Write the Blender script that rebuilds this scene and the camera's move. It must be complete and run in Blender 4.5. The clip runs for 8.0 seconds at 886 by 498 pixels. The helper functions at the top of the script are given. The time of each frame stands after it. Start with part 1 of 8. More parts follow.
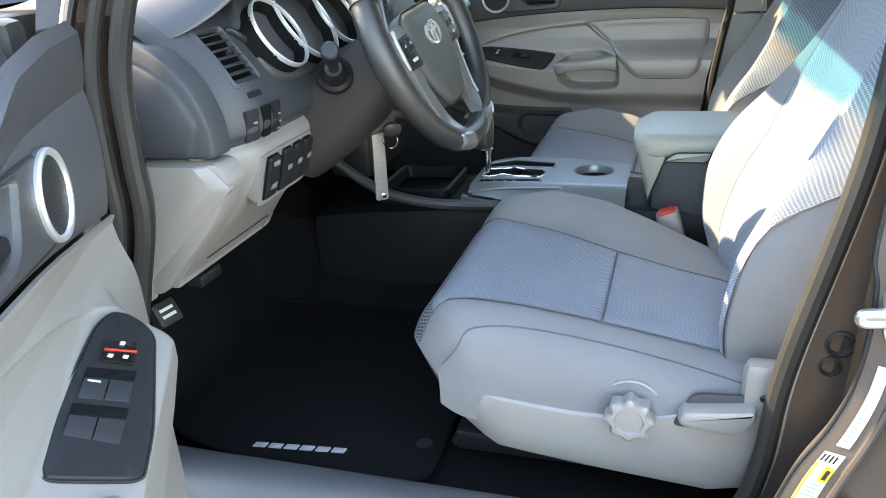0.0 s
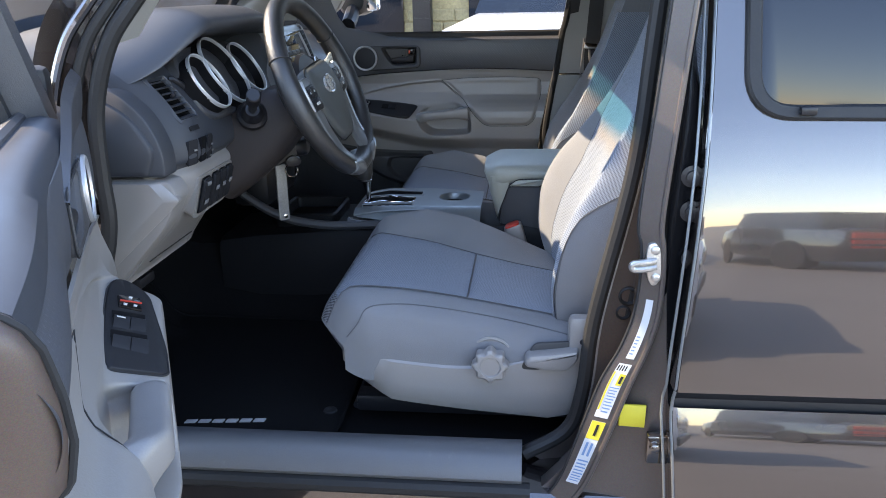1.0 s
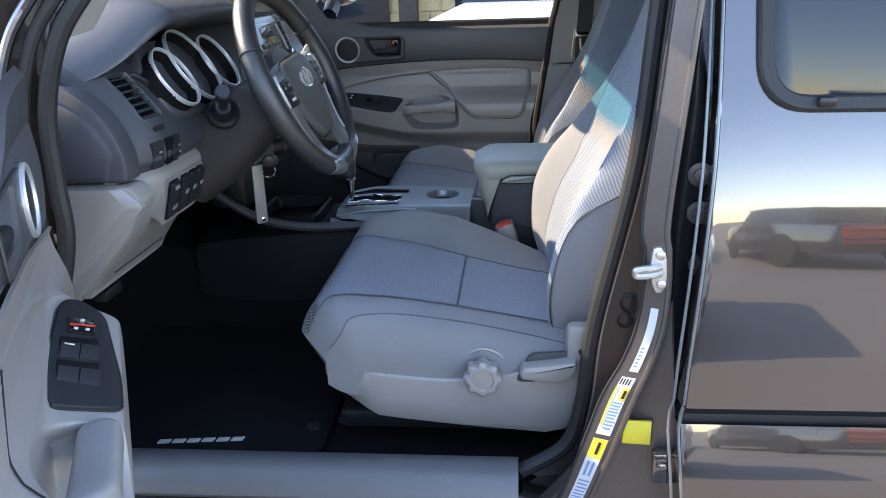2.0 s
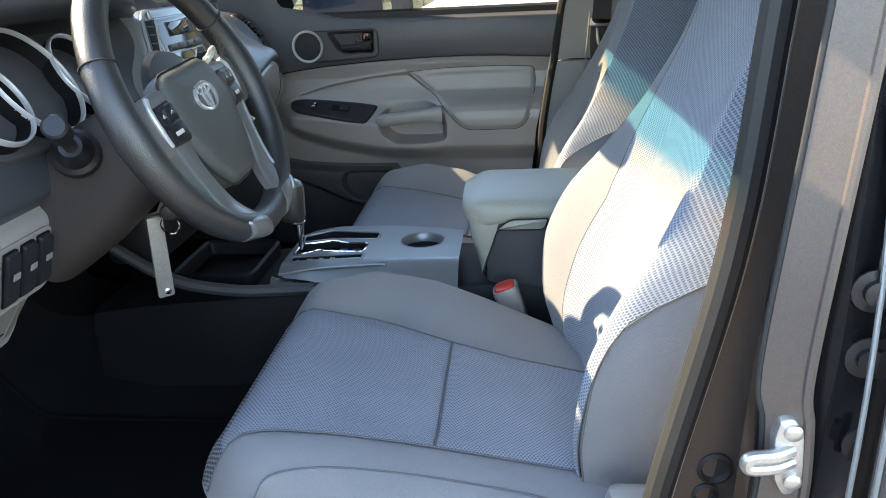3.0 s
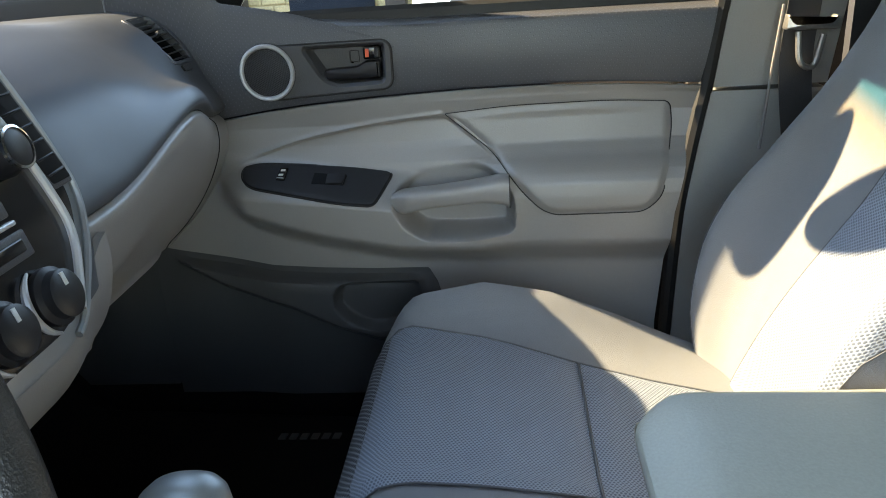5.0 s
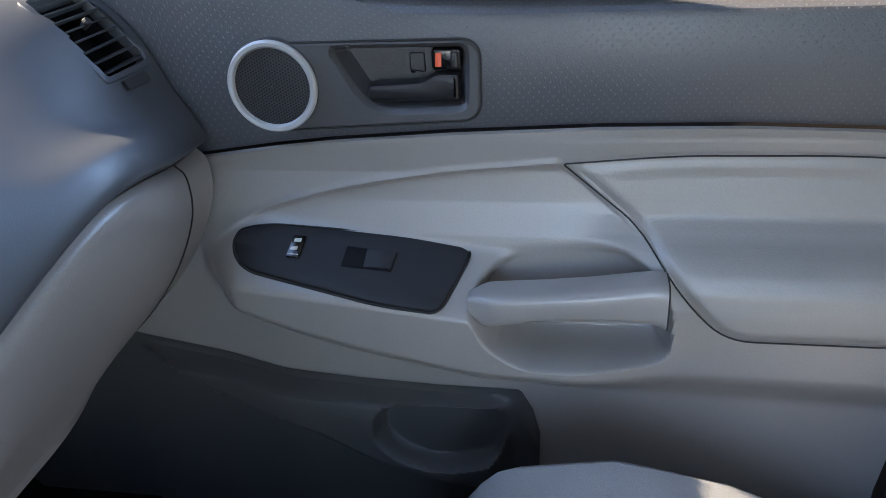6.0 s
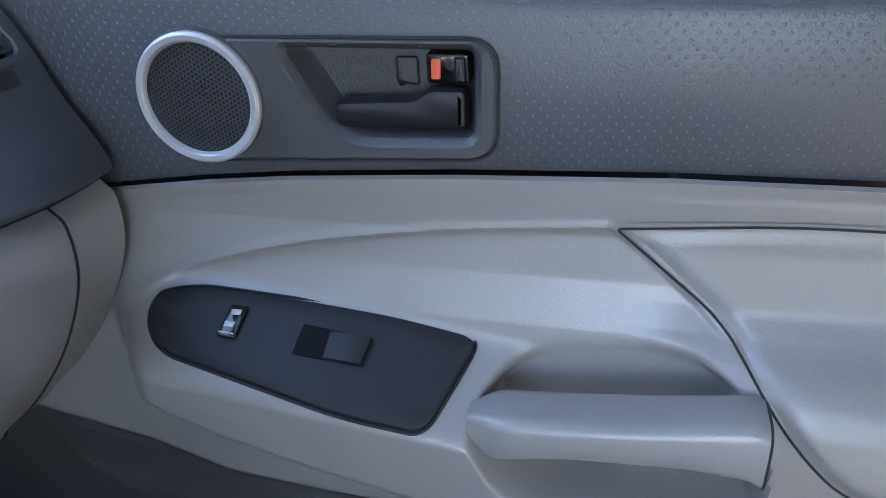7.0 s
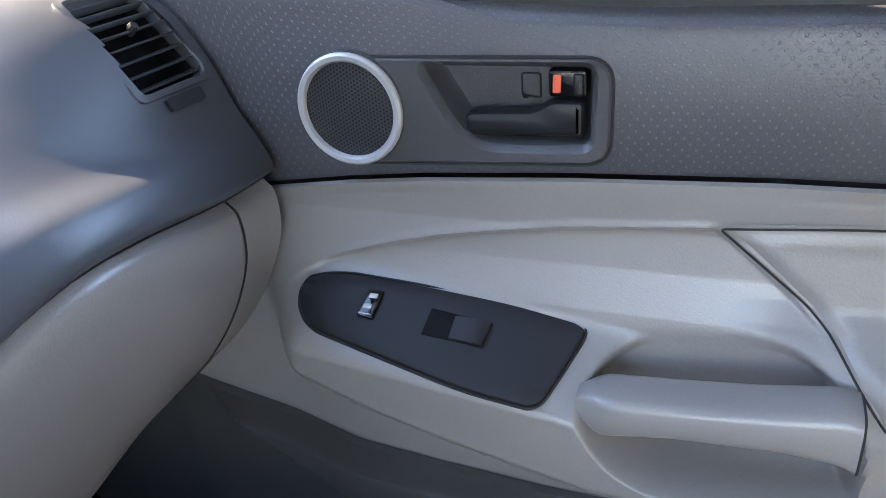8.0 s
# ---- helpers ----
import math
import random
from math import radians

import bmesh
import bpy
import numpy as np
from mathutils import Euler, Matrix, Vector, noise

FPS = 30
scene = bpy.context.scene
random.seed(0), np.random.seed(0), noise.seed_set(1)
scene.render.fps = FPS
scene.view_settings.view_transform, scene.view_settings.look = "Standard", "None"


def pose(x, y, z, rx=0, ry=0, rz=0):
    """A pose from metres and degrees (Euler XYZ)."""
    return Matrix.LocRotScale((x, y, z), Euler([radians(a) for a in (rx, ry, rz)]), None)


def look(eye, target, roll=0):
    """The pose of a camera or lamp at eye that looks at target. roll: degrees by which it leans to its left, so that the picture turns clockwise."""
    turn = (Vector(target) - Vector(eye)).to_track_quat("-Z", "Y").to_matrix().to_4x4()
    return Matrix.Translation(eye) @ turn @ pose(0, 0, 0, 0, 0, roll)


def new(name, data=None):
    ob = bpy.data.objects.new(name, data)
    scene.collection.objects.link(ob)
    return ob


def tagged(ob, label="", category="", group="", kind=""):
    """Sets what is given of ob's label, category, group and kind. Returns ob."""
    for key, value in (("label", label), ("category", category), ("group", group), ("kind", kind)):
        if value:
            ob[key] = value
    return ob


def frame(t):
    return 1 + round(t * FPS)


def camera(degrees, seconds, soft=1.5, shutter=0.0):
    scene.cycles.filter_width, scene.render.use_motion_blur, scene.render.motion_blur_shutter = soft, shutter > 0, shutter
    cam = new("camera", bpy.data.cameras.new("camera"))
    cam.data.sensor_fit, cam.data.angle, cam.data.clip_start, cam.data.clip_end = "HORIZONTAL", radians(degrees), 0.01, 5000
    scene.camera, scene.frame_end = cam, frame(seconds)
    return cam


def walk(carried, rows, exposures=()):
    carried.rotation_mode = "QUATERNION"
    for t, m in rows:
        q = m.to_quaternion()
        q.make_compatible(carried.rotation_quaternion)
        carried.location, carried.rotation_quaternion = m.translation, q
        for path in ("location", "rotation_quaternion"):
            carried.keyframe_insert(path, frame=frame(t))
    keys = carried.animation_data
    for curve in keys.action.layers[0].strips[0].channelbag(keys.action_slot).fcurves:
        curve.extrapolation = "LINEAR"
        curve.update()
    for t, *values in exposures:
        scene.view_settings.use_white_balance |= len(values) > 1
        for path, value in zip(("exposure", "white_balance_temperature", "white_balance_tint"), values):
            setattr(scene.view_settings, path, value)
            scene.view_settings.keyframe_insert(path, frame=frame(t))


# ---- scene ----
cam = camera(60.0, 8.0, soft=0.95)
PATH = [
    (0, (0.539, -1.559, 0.771), (-0.033, 0.2, 0.007), -3.6),
    (0.5, (0.529, -1.724, 0.801), (0.25, 0.14, 0.13), -1.6),
    (1, (0.56, -1.911, 0.801), (0.343, -0.03, 0.159), -1.4),
    (1.2, (0.563, -1.951, 0.803), (0.36, -0.069, 0.157), -1.4),
    (2.5, (0.549, -1.6, 0.78), (0.357, 0.274, 0.107), -2.5),
    (3, (0.548, -1.323, 0.765), (0.354, 0.544, 0.074), -3.0),
    (3.5, (0.53, -1.083, 0.75), (0.317, 0.76, 0.002), -3.4),
    (4, (0.439, -0.848, 0.751), (0.217, 0.984, -0.019), -4.1),
    (4.5, (0.405, -0.642, 0.754), (0.187, 1.193, -0.011), -4.7),
    (5, (0.362, -0.426, 0.743), (0.182, 1.425, 0.008), -4.0),
    (5.2, (0.372, -0.342, 0.748), (0.166, 1.508, 0.017), -4.7),
    (6.3, (0.256, 0.18, 0.771), (-0.111, 1.883, -0.211), -3.1),
    (6.5, (0.265, 0.233, 0.744), (-0.125, 1.94, -0.223), -3.1),
    (7, (0.268, 0.283, 0.723), (-0.167, 1.987, -0.23), -2.6),
    (7.5, (0.267, 0.278, 0.727), (-0.225, 1.969, -0.22), -3.2),
    (8, (0.276, 0.225, 0.745), (-0.423, 1.856, -0.177), -5.3),
]
EXPOSURES = [(0.0, 3.72, 8550, 12), (0.5, 2.94, 7700, 17), (1.2, 2.74, 7200, 19), (2.5, 2.98, 7300, 18), (3.0, 3.28, 7750, 13), (3.5, 3.02, 7450, 6), (4.0, 3.22, 7800, 9), (4.5, 3.50, 8550, 12), (5.2, 3.48, 8000, 10), (6.3, 4.00, 6850, 20), (6.8, 4.16, 6800, 20), (8.0, 4.36, 7400, 21)]
walk(cam, [(t, look(eye, target, roll)) for t, eye, target, roll in PATH], EXPOSURES)

# ---------------------------------------------------------------- light
SUN = Vector((-1.0, 0.18, 0.73)).normalized()
world = bpy.data.worlds.new("sky")
scene.world = world
world.use_nodes = True
wn = world.node_tree
sky = wn.nodes.new("ShaderNodeTexSky")
sky.sky_type = "NISHITA"
sky.sun_disc = False
sky.dust_density = 0.1
sky.ozone_density = 2.0
sky.sun_elevation = math.asin(SUN.z)
sky.sun_rotation = math.atan2(SUN.x, SUN.y)
wn.links.new(sky.outputs[0], wn.nodes["Background"].inputs[0])
wn.nodes["Background"].inputs[1].default_value = 0.15
sun = new("sun", bpy.data.lights.new("sun", "SUN"))
sun.data.energy, sun.data.angle, sun.data.color = 2.0, radians(0.5), (1.0, 0.89, 0.70)
sun.matrix_world = look(SUN * 20, (0, 0, 0))


# ---------------------------------------------------------------- materials
def dots_mask(nt, vec, size, radius):
    """1 in the dots of a staggered lattice, 0 between them."""
    outs = []
    for off in (0.0, 0.5):
        sc = nt.nodes.new("ShaderNodeVectorMath")
        sc.operation = "MULTIPLY_ADD"
        sc.inputs[1].default_value = (1 / size[0], 1 / size[1], 0)
        sc.inputs[2].default_value = (off, off, 0)
        nt.links.new(vec, sc.inputs[0])
        fr = nt.nodes.new("ShaderNodeVectorMath")
        fr.operation = "FRACTION"
        nt.links.new(sc.outputs[0], fr.inputs[0])
        sb = nt.nodes.new("ShaderNodeVectorMath")
        sb.operation = "MULTIPLY_ADD"
        sb.inputs[1].default_value = (size[0] / size[1], 1, 0)
        sb.inputs[2].default_value = (-0.5 * size[0] / size[1], -0.5, 0)
        nt.links.new(fr.outputs[0], sb.inputs[0])
        ln = nt.nodes.new("ShaderNodeVectorMath")
        ln.operation = "LENGTH"
        nt.links.new(sb.outputs[0], ln.inputs[0])
        outs.append(ln.outputs["Value"])
    mn = nt.nodes.new("ShaderNodeMath")
    mn.operation = "MINIMUM"
    nt.links.new(outs[0], mn.inputs[0])
    nt.links.new(outs[1], mn.inputs[1])
    mr = nt.nodes.new("ShaderNodeMapRange")
    mr.interpolation_type = "SMOOTHSTEP"
    mr.inputs["From Min"].default_value = radius * 1.25
    mr.inputs["From Max"].default_value = radius * 0.75
    nt.links.new(mn.outputs[0], mr.inputs["Value"])
    return mr.outputs[0]


def mk(name, col, rough=0.5, metal=0.0, var=0.12, big=6.0, fine=700.0, bump=0.12, coat=0.0, spec=0.5,
       dots=None, dot_col=None, dot_depth=0.5, flake=0.0, wear=0.0, sheen=0.0):
    m = bpy.data.materials.new(name)
    m.use_nodes = True
    nt = m.node_tree
    b = nt.nodes["Principled BSDF"]
    b.inputs["Metallic"].default_value = metal
    b.inputs["Coat Weight"].default_value = coat
    b.inputs["Coat Roughness"].default_value = 0.03
    b.inputs["Coat IOR"].default_value = 2.1
    b.inputs["Specular IOR Level"].default_value = spec
    b.inputs["Sheen Weight"].default_value = sheen
    tc = nt.nodes.new("ShaderNodeTexCoord")
    n1 = nt.nodes.new("ShaderNodeTexNoise")
    n1.inputs["Scale"].default_value = big
    n1.inputs["Detail"].default_value = 4
    nt.links.new(tc.outputs["Object"], n1.inputs["Vector"])
    n2 = nt.nodes.new("ShaderNodeTexNoise")
    n2.inputs["Scale"].default_value = fine
    n2.inputs["Detail"].default_value = 2
    nt.links.new(tc.outputs["Object"], n2.inputs["Vector"])
    mx = nt.nodes.new("ShaderNodeMath")
    mx.operation = "ADD"
    nt.links.new(n1.outputs[0], mx.inputs[0])
    nt.links.new(n2.outputs[0], mx.inputs[1])
    mr = nt.nodes.new("ShaderNodeMapRange")
    mr.inputs["From Min"].default_value, mr.inputs["From Max"].default_value = 0.6, 1.4
    mr.inputs["To Min"].default_value, mr.inputs["To Max"].default_value = 1 - var, 1 + var
    nt.links.new(mx.outputs[0], mr.inputs["Value"])
    hs = nt.nodes.new("ShaderNodeHueSaturation")
    hs.inputs["Color"].default_value = (*col, 1)
    nt.links.new(mr.outputs[0], hs.inputs["Value"])
    colour = hs.outputs[0]
    height = n2.outputs[0]
    if wear:
        # pale scuffs, sparse
        n3 = nt.nodes.new("ShaderNodeTexNoise")
        n3.inputs["Scale"].default_value = 45
        n3.inputs["Detail"].default_value = 8
        nt.links.new(tc.outputs["Object"], n3.inputs["Vector"])
        sr = nt.nodes.new("ShaderNodeMapRange")
        sr.inputs["From Min"].default_value, sr.inputs["From Max"].default_value = 0.66, 0.78
        sr.inputs["To Max"].default_value = wear
        nt.links.new(n3.outputs[0], sr.inputs["Value"])
        wm = nt.nodes.new("ShaderNodeMix")
        wm.data_type = "RGBA"
        wm.inputs[7].default_value = (*[min(1, c * 1.6 + 0.05) for c in col], 1)
        nt.links.new(sr.outputs[0], wm.inputs[0])
        nt.links.new(colour, wm.inputs[6])
        colour = wm.outputs[2]
    bm_ = nt.nodes.new("ShaderNodeBump")
    bm_.inputs["Strength"].default_value = bump
    bm_.inputs["Distance"].default_value = 0.001
    nt.links.new(height, bm_.inputs["Height"])
    normal = bm_.outputs[0]
    if dots:
        mask = dots_mask(nt, tc.outputs["UV"], dots[:2], dots[2])
        b2 = nt.nodes.new("ShaderNodeBump")
        b2.inputs["Strength"].default_value = abs(dot_depth)
        b2.inputs["Distance"].default_value = 0.001
        b2.invert = dot_depth > 0
        nt.links.new(mask, b2.inputs["Height"])
        nt.links.new(normal, b2.inputs["Normal"])
        normal = b2.outputs[0]
        if dot_col:
            dm = nt.nodes.new("ShaderNodeMix")
            dm.data_type = "RGBA"
            dm.inputs[7].default_value = (*dot_col, 1)
            nt.links.new(mask, dm.inputs[0])
            nt.links.new(colour, dm.inputs[6])
            colour = dm.outputs[2]
    if flake:
        vo = nt.nodes.new("ShaderNodeTexVoronoi")
        vo.inputs["Scale"].default_value = 1800
        nt.links.new(tc.outputs["Object"], vo.inputs["Vector"])
        fm = nt.nodes.new("ShaderNodeMix")
        fm.data_type = "RGBA"
        fm.blend_type = "MULTIPLY"
        fm.inputs[0].default_value = flake
        nt.links.new(colour, fm.inputs[6])
        nt.links.new(vo.outputs["Color"], fm.inputs[7])
        colour = fm.outputs[2]
    rr = nt.nodes.new("ShaderNodeMapRange")
    rr.inputs["From Min"].default_value, rr.inputs["From Max"].default_value = 0.3, 0.7
    rr.inputs["To Min"].default_value, rr.inputs["To Max"].default_value = max(0.02, rough - 0.06), min(1, rough + 0.06)
    nt.links.new(n1.outputs[0], rr.inputs["Value"])
    nt.links.new(rr.outputs[0], b.inputs["Roughness"])
    nt.links.new(colour, b.inputs["Base Color"])
    nt.links.new(normal, b.inputs["Normal"])
    return m


def glass_mat(name, tint, gloss=0.06, band=None):
    """A thin pane: clear with a weak mirror; band: (z from, z to, colour) of a shade strip."""
    m = bpy.data.materials.new(name)
    m.use_nodes = True
    nt = m.node_tree
    nt.nodes.remove(nt.nodes["Principled BSDF"])
    out = nt.nodes["Material Output"]
    tr = nt.nodes.new("ShaderNodeBsdfTransparent")
    tr.inputs[0].default_value = (*tint, 1)
    gl = nt.nodes.new("ShaderNodeBsdfGlossy")
    gl.inputs["Roughness"].default_value = 0.01
    fr = nt.nodes.new("ShaderNodeFresnel")
    fr.inputs[0].default_value = 1.45
    mix = nt.nodes.new("ShaderNodeMixShader")
    nt.links.new(fr.outputs[0], mix.inputs[0])
    nt.links.new(tr.outputs[0], mix.inputs[1])
    nt.links.new(gl.outputs[0], mix.inputs[2])
    nt.links.new(mix.outputs[0], out.inputs[0])
    if band:
        tc = nt.nodes.new("ShaderNodeTexCoord")
        sp = nt.nodes.new("ShaderNodeSeparateXYZ")
        nt.links.new(tc.outputs["Object"], sp.inputs[0])
        mr = nt.nodes.new("ShaderNodeMapRange")
        mr.inputs["From Min"].default_value, mr.inputs["From Max"].default_value = band[0], band[1]
        nt.links.new(sp.outputs[2], mr.inputs["Value"])
        cr = nt.nodes.new("ShaderNodeValToRGB")
        cr.color_ramp.elements[0].color = (*tint, 1)
        cr.color_ramp.elements[1].position = 0.55
        cr.color_ramp.elements[1].color = (*band[2], 1)
        e = cr.color_ramp.elements.new(0.28)
        e.color = (0.95, 0.80, 0.58, 1)
        nt.links.new(mr.outputs[0], cr.inputs[0])
        nt.links.new(cr.outputs[0], tr.inputs[0])
    return m


GREY = mk("grey_plastic", (0.270, 0.253, 0.237), 0.36, spec=0.9, var=0.08, fine=650, bump=0.16, wear=0.10)
GREY_SOFT = mk("grey_vinyl", (0.265, 0.249, 0.233), 0.40, spec=0.8, var=0.06, fine=500, bump=0.22, wear=0.05)
DARK = mk("charcoal_plastic", (0.058, 0.058, 0.062), 0.38, spec=0.6, var=0.12, fine=700, bump=0.45)
DARK_DASH = mk("charcoal_dash", (0.040, 0.044, 0.052), 0.47, var=0.09, fine=1300, bump=0.12, spec=0.85)
# dots lighter than the base: glints on the bumps put into the colour
DARK_DIMPLE = mk("charcoal_dimpled", (0.070, 0.073, 0.082), 0.42, spec=0.75, var=0.1, fine=700, bump=0.4,
                 dots=(0.0086, 0.0086, 0.095), dot_col=(0.105, 0.108, 0.118), dot_depth=-0.5)
POCKET = mk("pocket_plastic", (0.055, 0.054, 0.054), 0.52, var=0.10, fine=900, bump=0.25)
SWITCH = mk("switch_plastic", (0.018, 0.0185, 0.021), 0.50, spec=0.35, var=0.08, fine=900, bump=0.12)
BLACK = mk("black_plastic", (0.014, 0.014, 0.016), 0.38, var=0.1, fine=900, bump=0.12)
BROWNPL = mk("column_plastic", (0.042, 0.035, 0.033), 0.5, spec=0.25, var=0.08, fine=900, bump=0.25)
GLOSSBLACK = mk("glossy_black", (0.008, 0.008, 0.009), 0.12, var=0.05, bump=0.0)
# near-black that puts the shade of recesses into the colour
VOID = mk("recess_shade_black", (0.005, 0.005, 0.006), 0.7, var=0.1, bump=0.0, spec=0.2)
RUBBER = mk("rubber", (0.018, 0.018, 0.018), 0.6, var=0.2, fine=300, bump=0.2)
CARPET = mk("carpet", (0.0085, 0.0085, 0.009), 0.95, spec=0.12, var=0.35, fine=900, bump=0.9)
MATPILE = mk("mat_pile", (0.009, 0.009, 0.0095), 0.95, spec=0.12, var=0.3, fine=1200, bump=0.9)
SILVER = mk("silver_plastic", (0.58, 0.59, 0.60), 0.36, metal=0.45, var=0.05, fine=900, bump=0.05)
SATIN = mk("satin_grey_metal", (0.245, 0.262, 0.265), 0.36, metal=0.55, var=0.06, fine=900, bump=0.06)
# lighter copy of SATIN, with the windshield's light on the stack painted in
STACK = mk("lit_stack_satin", (0.30, 0.318, 0.33), 0.36, metal=0.55, var=0.06, fine=900, bump=0.04)
# darker than SATIN: the dim reflection of the seat is put into the colour
FLANK = mk("dim_reflection_lacquer", (0.19, 0.19, 0.195), 0.24, metal=0.6, var=0.06, fine=900, bump=0.04)
SPOKE = mk("satin_spoke", (0.21, 0.21, 0.205), 0.40, metal=0.5, var=0.06, fine=900, bump=0.05)
RINGMETAL = mk("brushed_ring", (0.72, 0.72, 0.72), 0.36, metal=0.65, var=0.05, fine=900, bump=0.04)
BADGE_METAL = mk("bright_badge", (0.72, 0.72, 0.72), 0.24, metal=0.7, var=0.03, bump=0.0)
CONSOLE = mk("console_plastic", (0.011, 0.011, 0.012), 0.5, spec=0.22, var=0.12, fine=800, bump=0.4)
TAG = mk("dull_tag_metal", (0.30, 0.29, 0.275), 0.5, metal=0.4, var=0.2, fine=300, bump=0.1, wear=0.2)
CHROME = mk("chrome", (0.75, 0.75, 0.75), 0.10, metal=1.0, var=0.03, bump=0.0)
STEEL = mk("zinc_steel", (0.62, 0.60, 0.56), 0.35, metal=0.9, var=0.15, fine=300, bump=0.1)
LEATHER = mk("wheel_leather", (0.022, 0.0215, 0.021), 0.34, spec=0.85, var=0.15, fine=800, bump=0.6)
FABRIC = mk("bolster_fabric", (0.205, 0.205, 0.211), 0.85, var=0.16, fine=1100, bump=0.7, sheen=0.15)
WEAVE = mk("mesh_fabric", (0.30, 0.335, 0.385), 0.85, var=0.14, fine=1300, bump=0.5, sheen=0.1,
           dots=(0.0060, 0.0042, 0.30), dot_col=(0.125, 0.142, 0.175), dot_depth=0.8)
PERF = mk("perforated_fabric", (0.285, 0.295, 0.305), 0.85, var=0.1, fine=1300, bump=0.5,
          dots=(0.0085, 0.0066, 0.31), dot_col=(0.03, 0.032, 0.04), dot_depth=1.0)
SEAM = mk("seat_seam", (0.12, 0.12, 0.125), 0.85, var=0.1)
PIPING = mk("seam_thread", (0.022, 0.022, 0.023), 0.8, var=0.1)
ARMREST = mk("armrest_vinyl", (0.36, 0.35, 0.285), 0.45, var=0.1, fine=420, bump=0.35, wear=0.12)
PAINT = mk("brown_metallic_paint", (0.085, 0.070, 0.064), 0.20, metal=0.8, var=0.04, big=2, bump=0.0, coat=1.0, flake=0.35)
JAMB = mk("brown_jamb_finish", (0.138, 0.115, 0.102), 0.34, metal=0.35, var=0.10, big=5, fine=300, bump=0.04, flake=0.3, wear=0.05)
HEADLINER = mk("headliner", (0.42, 0.41, 0.38), 0.95, var=0.06, fine=1500, bump=0.4)
PILLAR = mk("pillar_trim", (0.36, 0.355, 0.33), 0.6, var=0.06, fine=600, bump=0.3)
GRILLE = mk("speaker_grille", (0.045, 0.045, 0.047), 0.5, var=0.1, bump=0.1, dots=(0.0050, 0.0029, 0.33),
            dot_col=(0.002, 0.002, 0.002), dot_depth=1.0)
RED = mk("red_plastic", (0.62, 0.05, 0.03), 0.4, var=0.08, bump=0.02)
ORANGE = mk("orange_mark", (0.85, 0.13, 0.06), 0.5, var=0.05, bump=0.0)
YELLOW = mk("yellow_label", (0.66, 0.54, 0.04), 0.5, var=0.05, bump=0.02)
WHITE = mk("white_label", (0.63, 0.635, 0.63), 0.5, var=0.05, bump=0.02)
MARK = mk("pale_print", (0.62, 0.62, 0.60), 0.5, var=0.04, bump=0.0)
DIMPRINT = mk("dim_print", (0.22, 0.22, 0.22), 0.5, var=0.04, bump=0.0)
LETTER = mk("woven_letters", (0.45, 0.45, 0.45), 0.7, var=0.15, fine=900, bump=0.3)
SCREEN = mk("radio_screen", (0.02, 0.028, 0.04), 0.08, var=0.05, bump=0.0)
PASTEL = mk("wheel_pad", (0.072, 0.076, 0.071), 0.48, var=0.08, fine=500, bump=0.4)
GLASS = glass_mat("clear_glass", (0.93, 0.96, 0.94))
BACKGLASS = glass_mat("back_glass", (0.20, 0.22, 0.22))
TINTED = glass_mat("tinted_glass", (0.12, 0.14, 0.15))
WINDSHIELD = glass_mat("windshield_glass", (0.92, 0.95, 0.93), band=(1.008, 1.066, (0.09, 0.36, 0.45)))
PRIVACY = mk("dark_tinted_glass", (0.010, 0.014, 0.022), 0.03, var=0.02, bump=0.0, spec=0.5)


# ---------------------------------------------------------------- helpers for shapes
def thing(name, at, label="", category="", group="", kind=""):
    e = new(name)
    e.empty_display_size = 0.05
    e.location = at
    return tagged(e, label, category, group, kind)


def link_mesh(name, bm, material, sharp=35):
    me = bpy.data.meshes.new(name)
    bmesh.ops.recalc_face_normals(bm, faces=bm.faces[:])
    bm.to_mesh(me)
    bm.free()
    me.polygons.foreach_set("use_smooth", [True] * len(me.polygons))
    me.set_sharp_from_angle(angle=radians(sharp))
    me.materials.append(material)
    return new(name, me)


def part(name, bm, material, parent, label="", sharp=35):
    """Links bm, drawn in world metres, as one mesh under a thing or a part."""
    ob = link_mesh(name, bm, material, sharp)
    ob.parent = parent
    if parent.parent is None:
        ob.matrix_parent_inverse = Matrix.Translation(-parent.location)
    return tagged(ob, label)


def structure(name, bm, material, label, category, sharp=35):
    return tagged(link_mesh(name, bm, material, sharp), label, category, "", "structure")


def B():
    return bmesh.new()


def loft(bm, rings, caps=True, closed=False):
    """Skins closed rings of equal length."""
    vs = [[bm.verts.new(p) for p in r] for r in rings]
    n = len(vs[0])
    pairs = list(zip(vs[:-1], vs[1:]))
    if closed:
        pairs.append((vs[-1], vs[0]))
    for a, b in pairs:
        for i in range(n):
            j = (i + 1) % n
            bm.faces.new((a[i], a[j], b[j], b[i]))
    if caps and not closed:
        bm.faces.new(vs[0])
        bm.faces.new(vs[-1])
    return bm


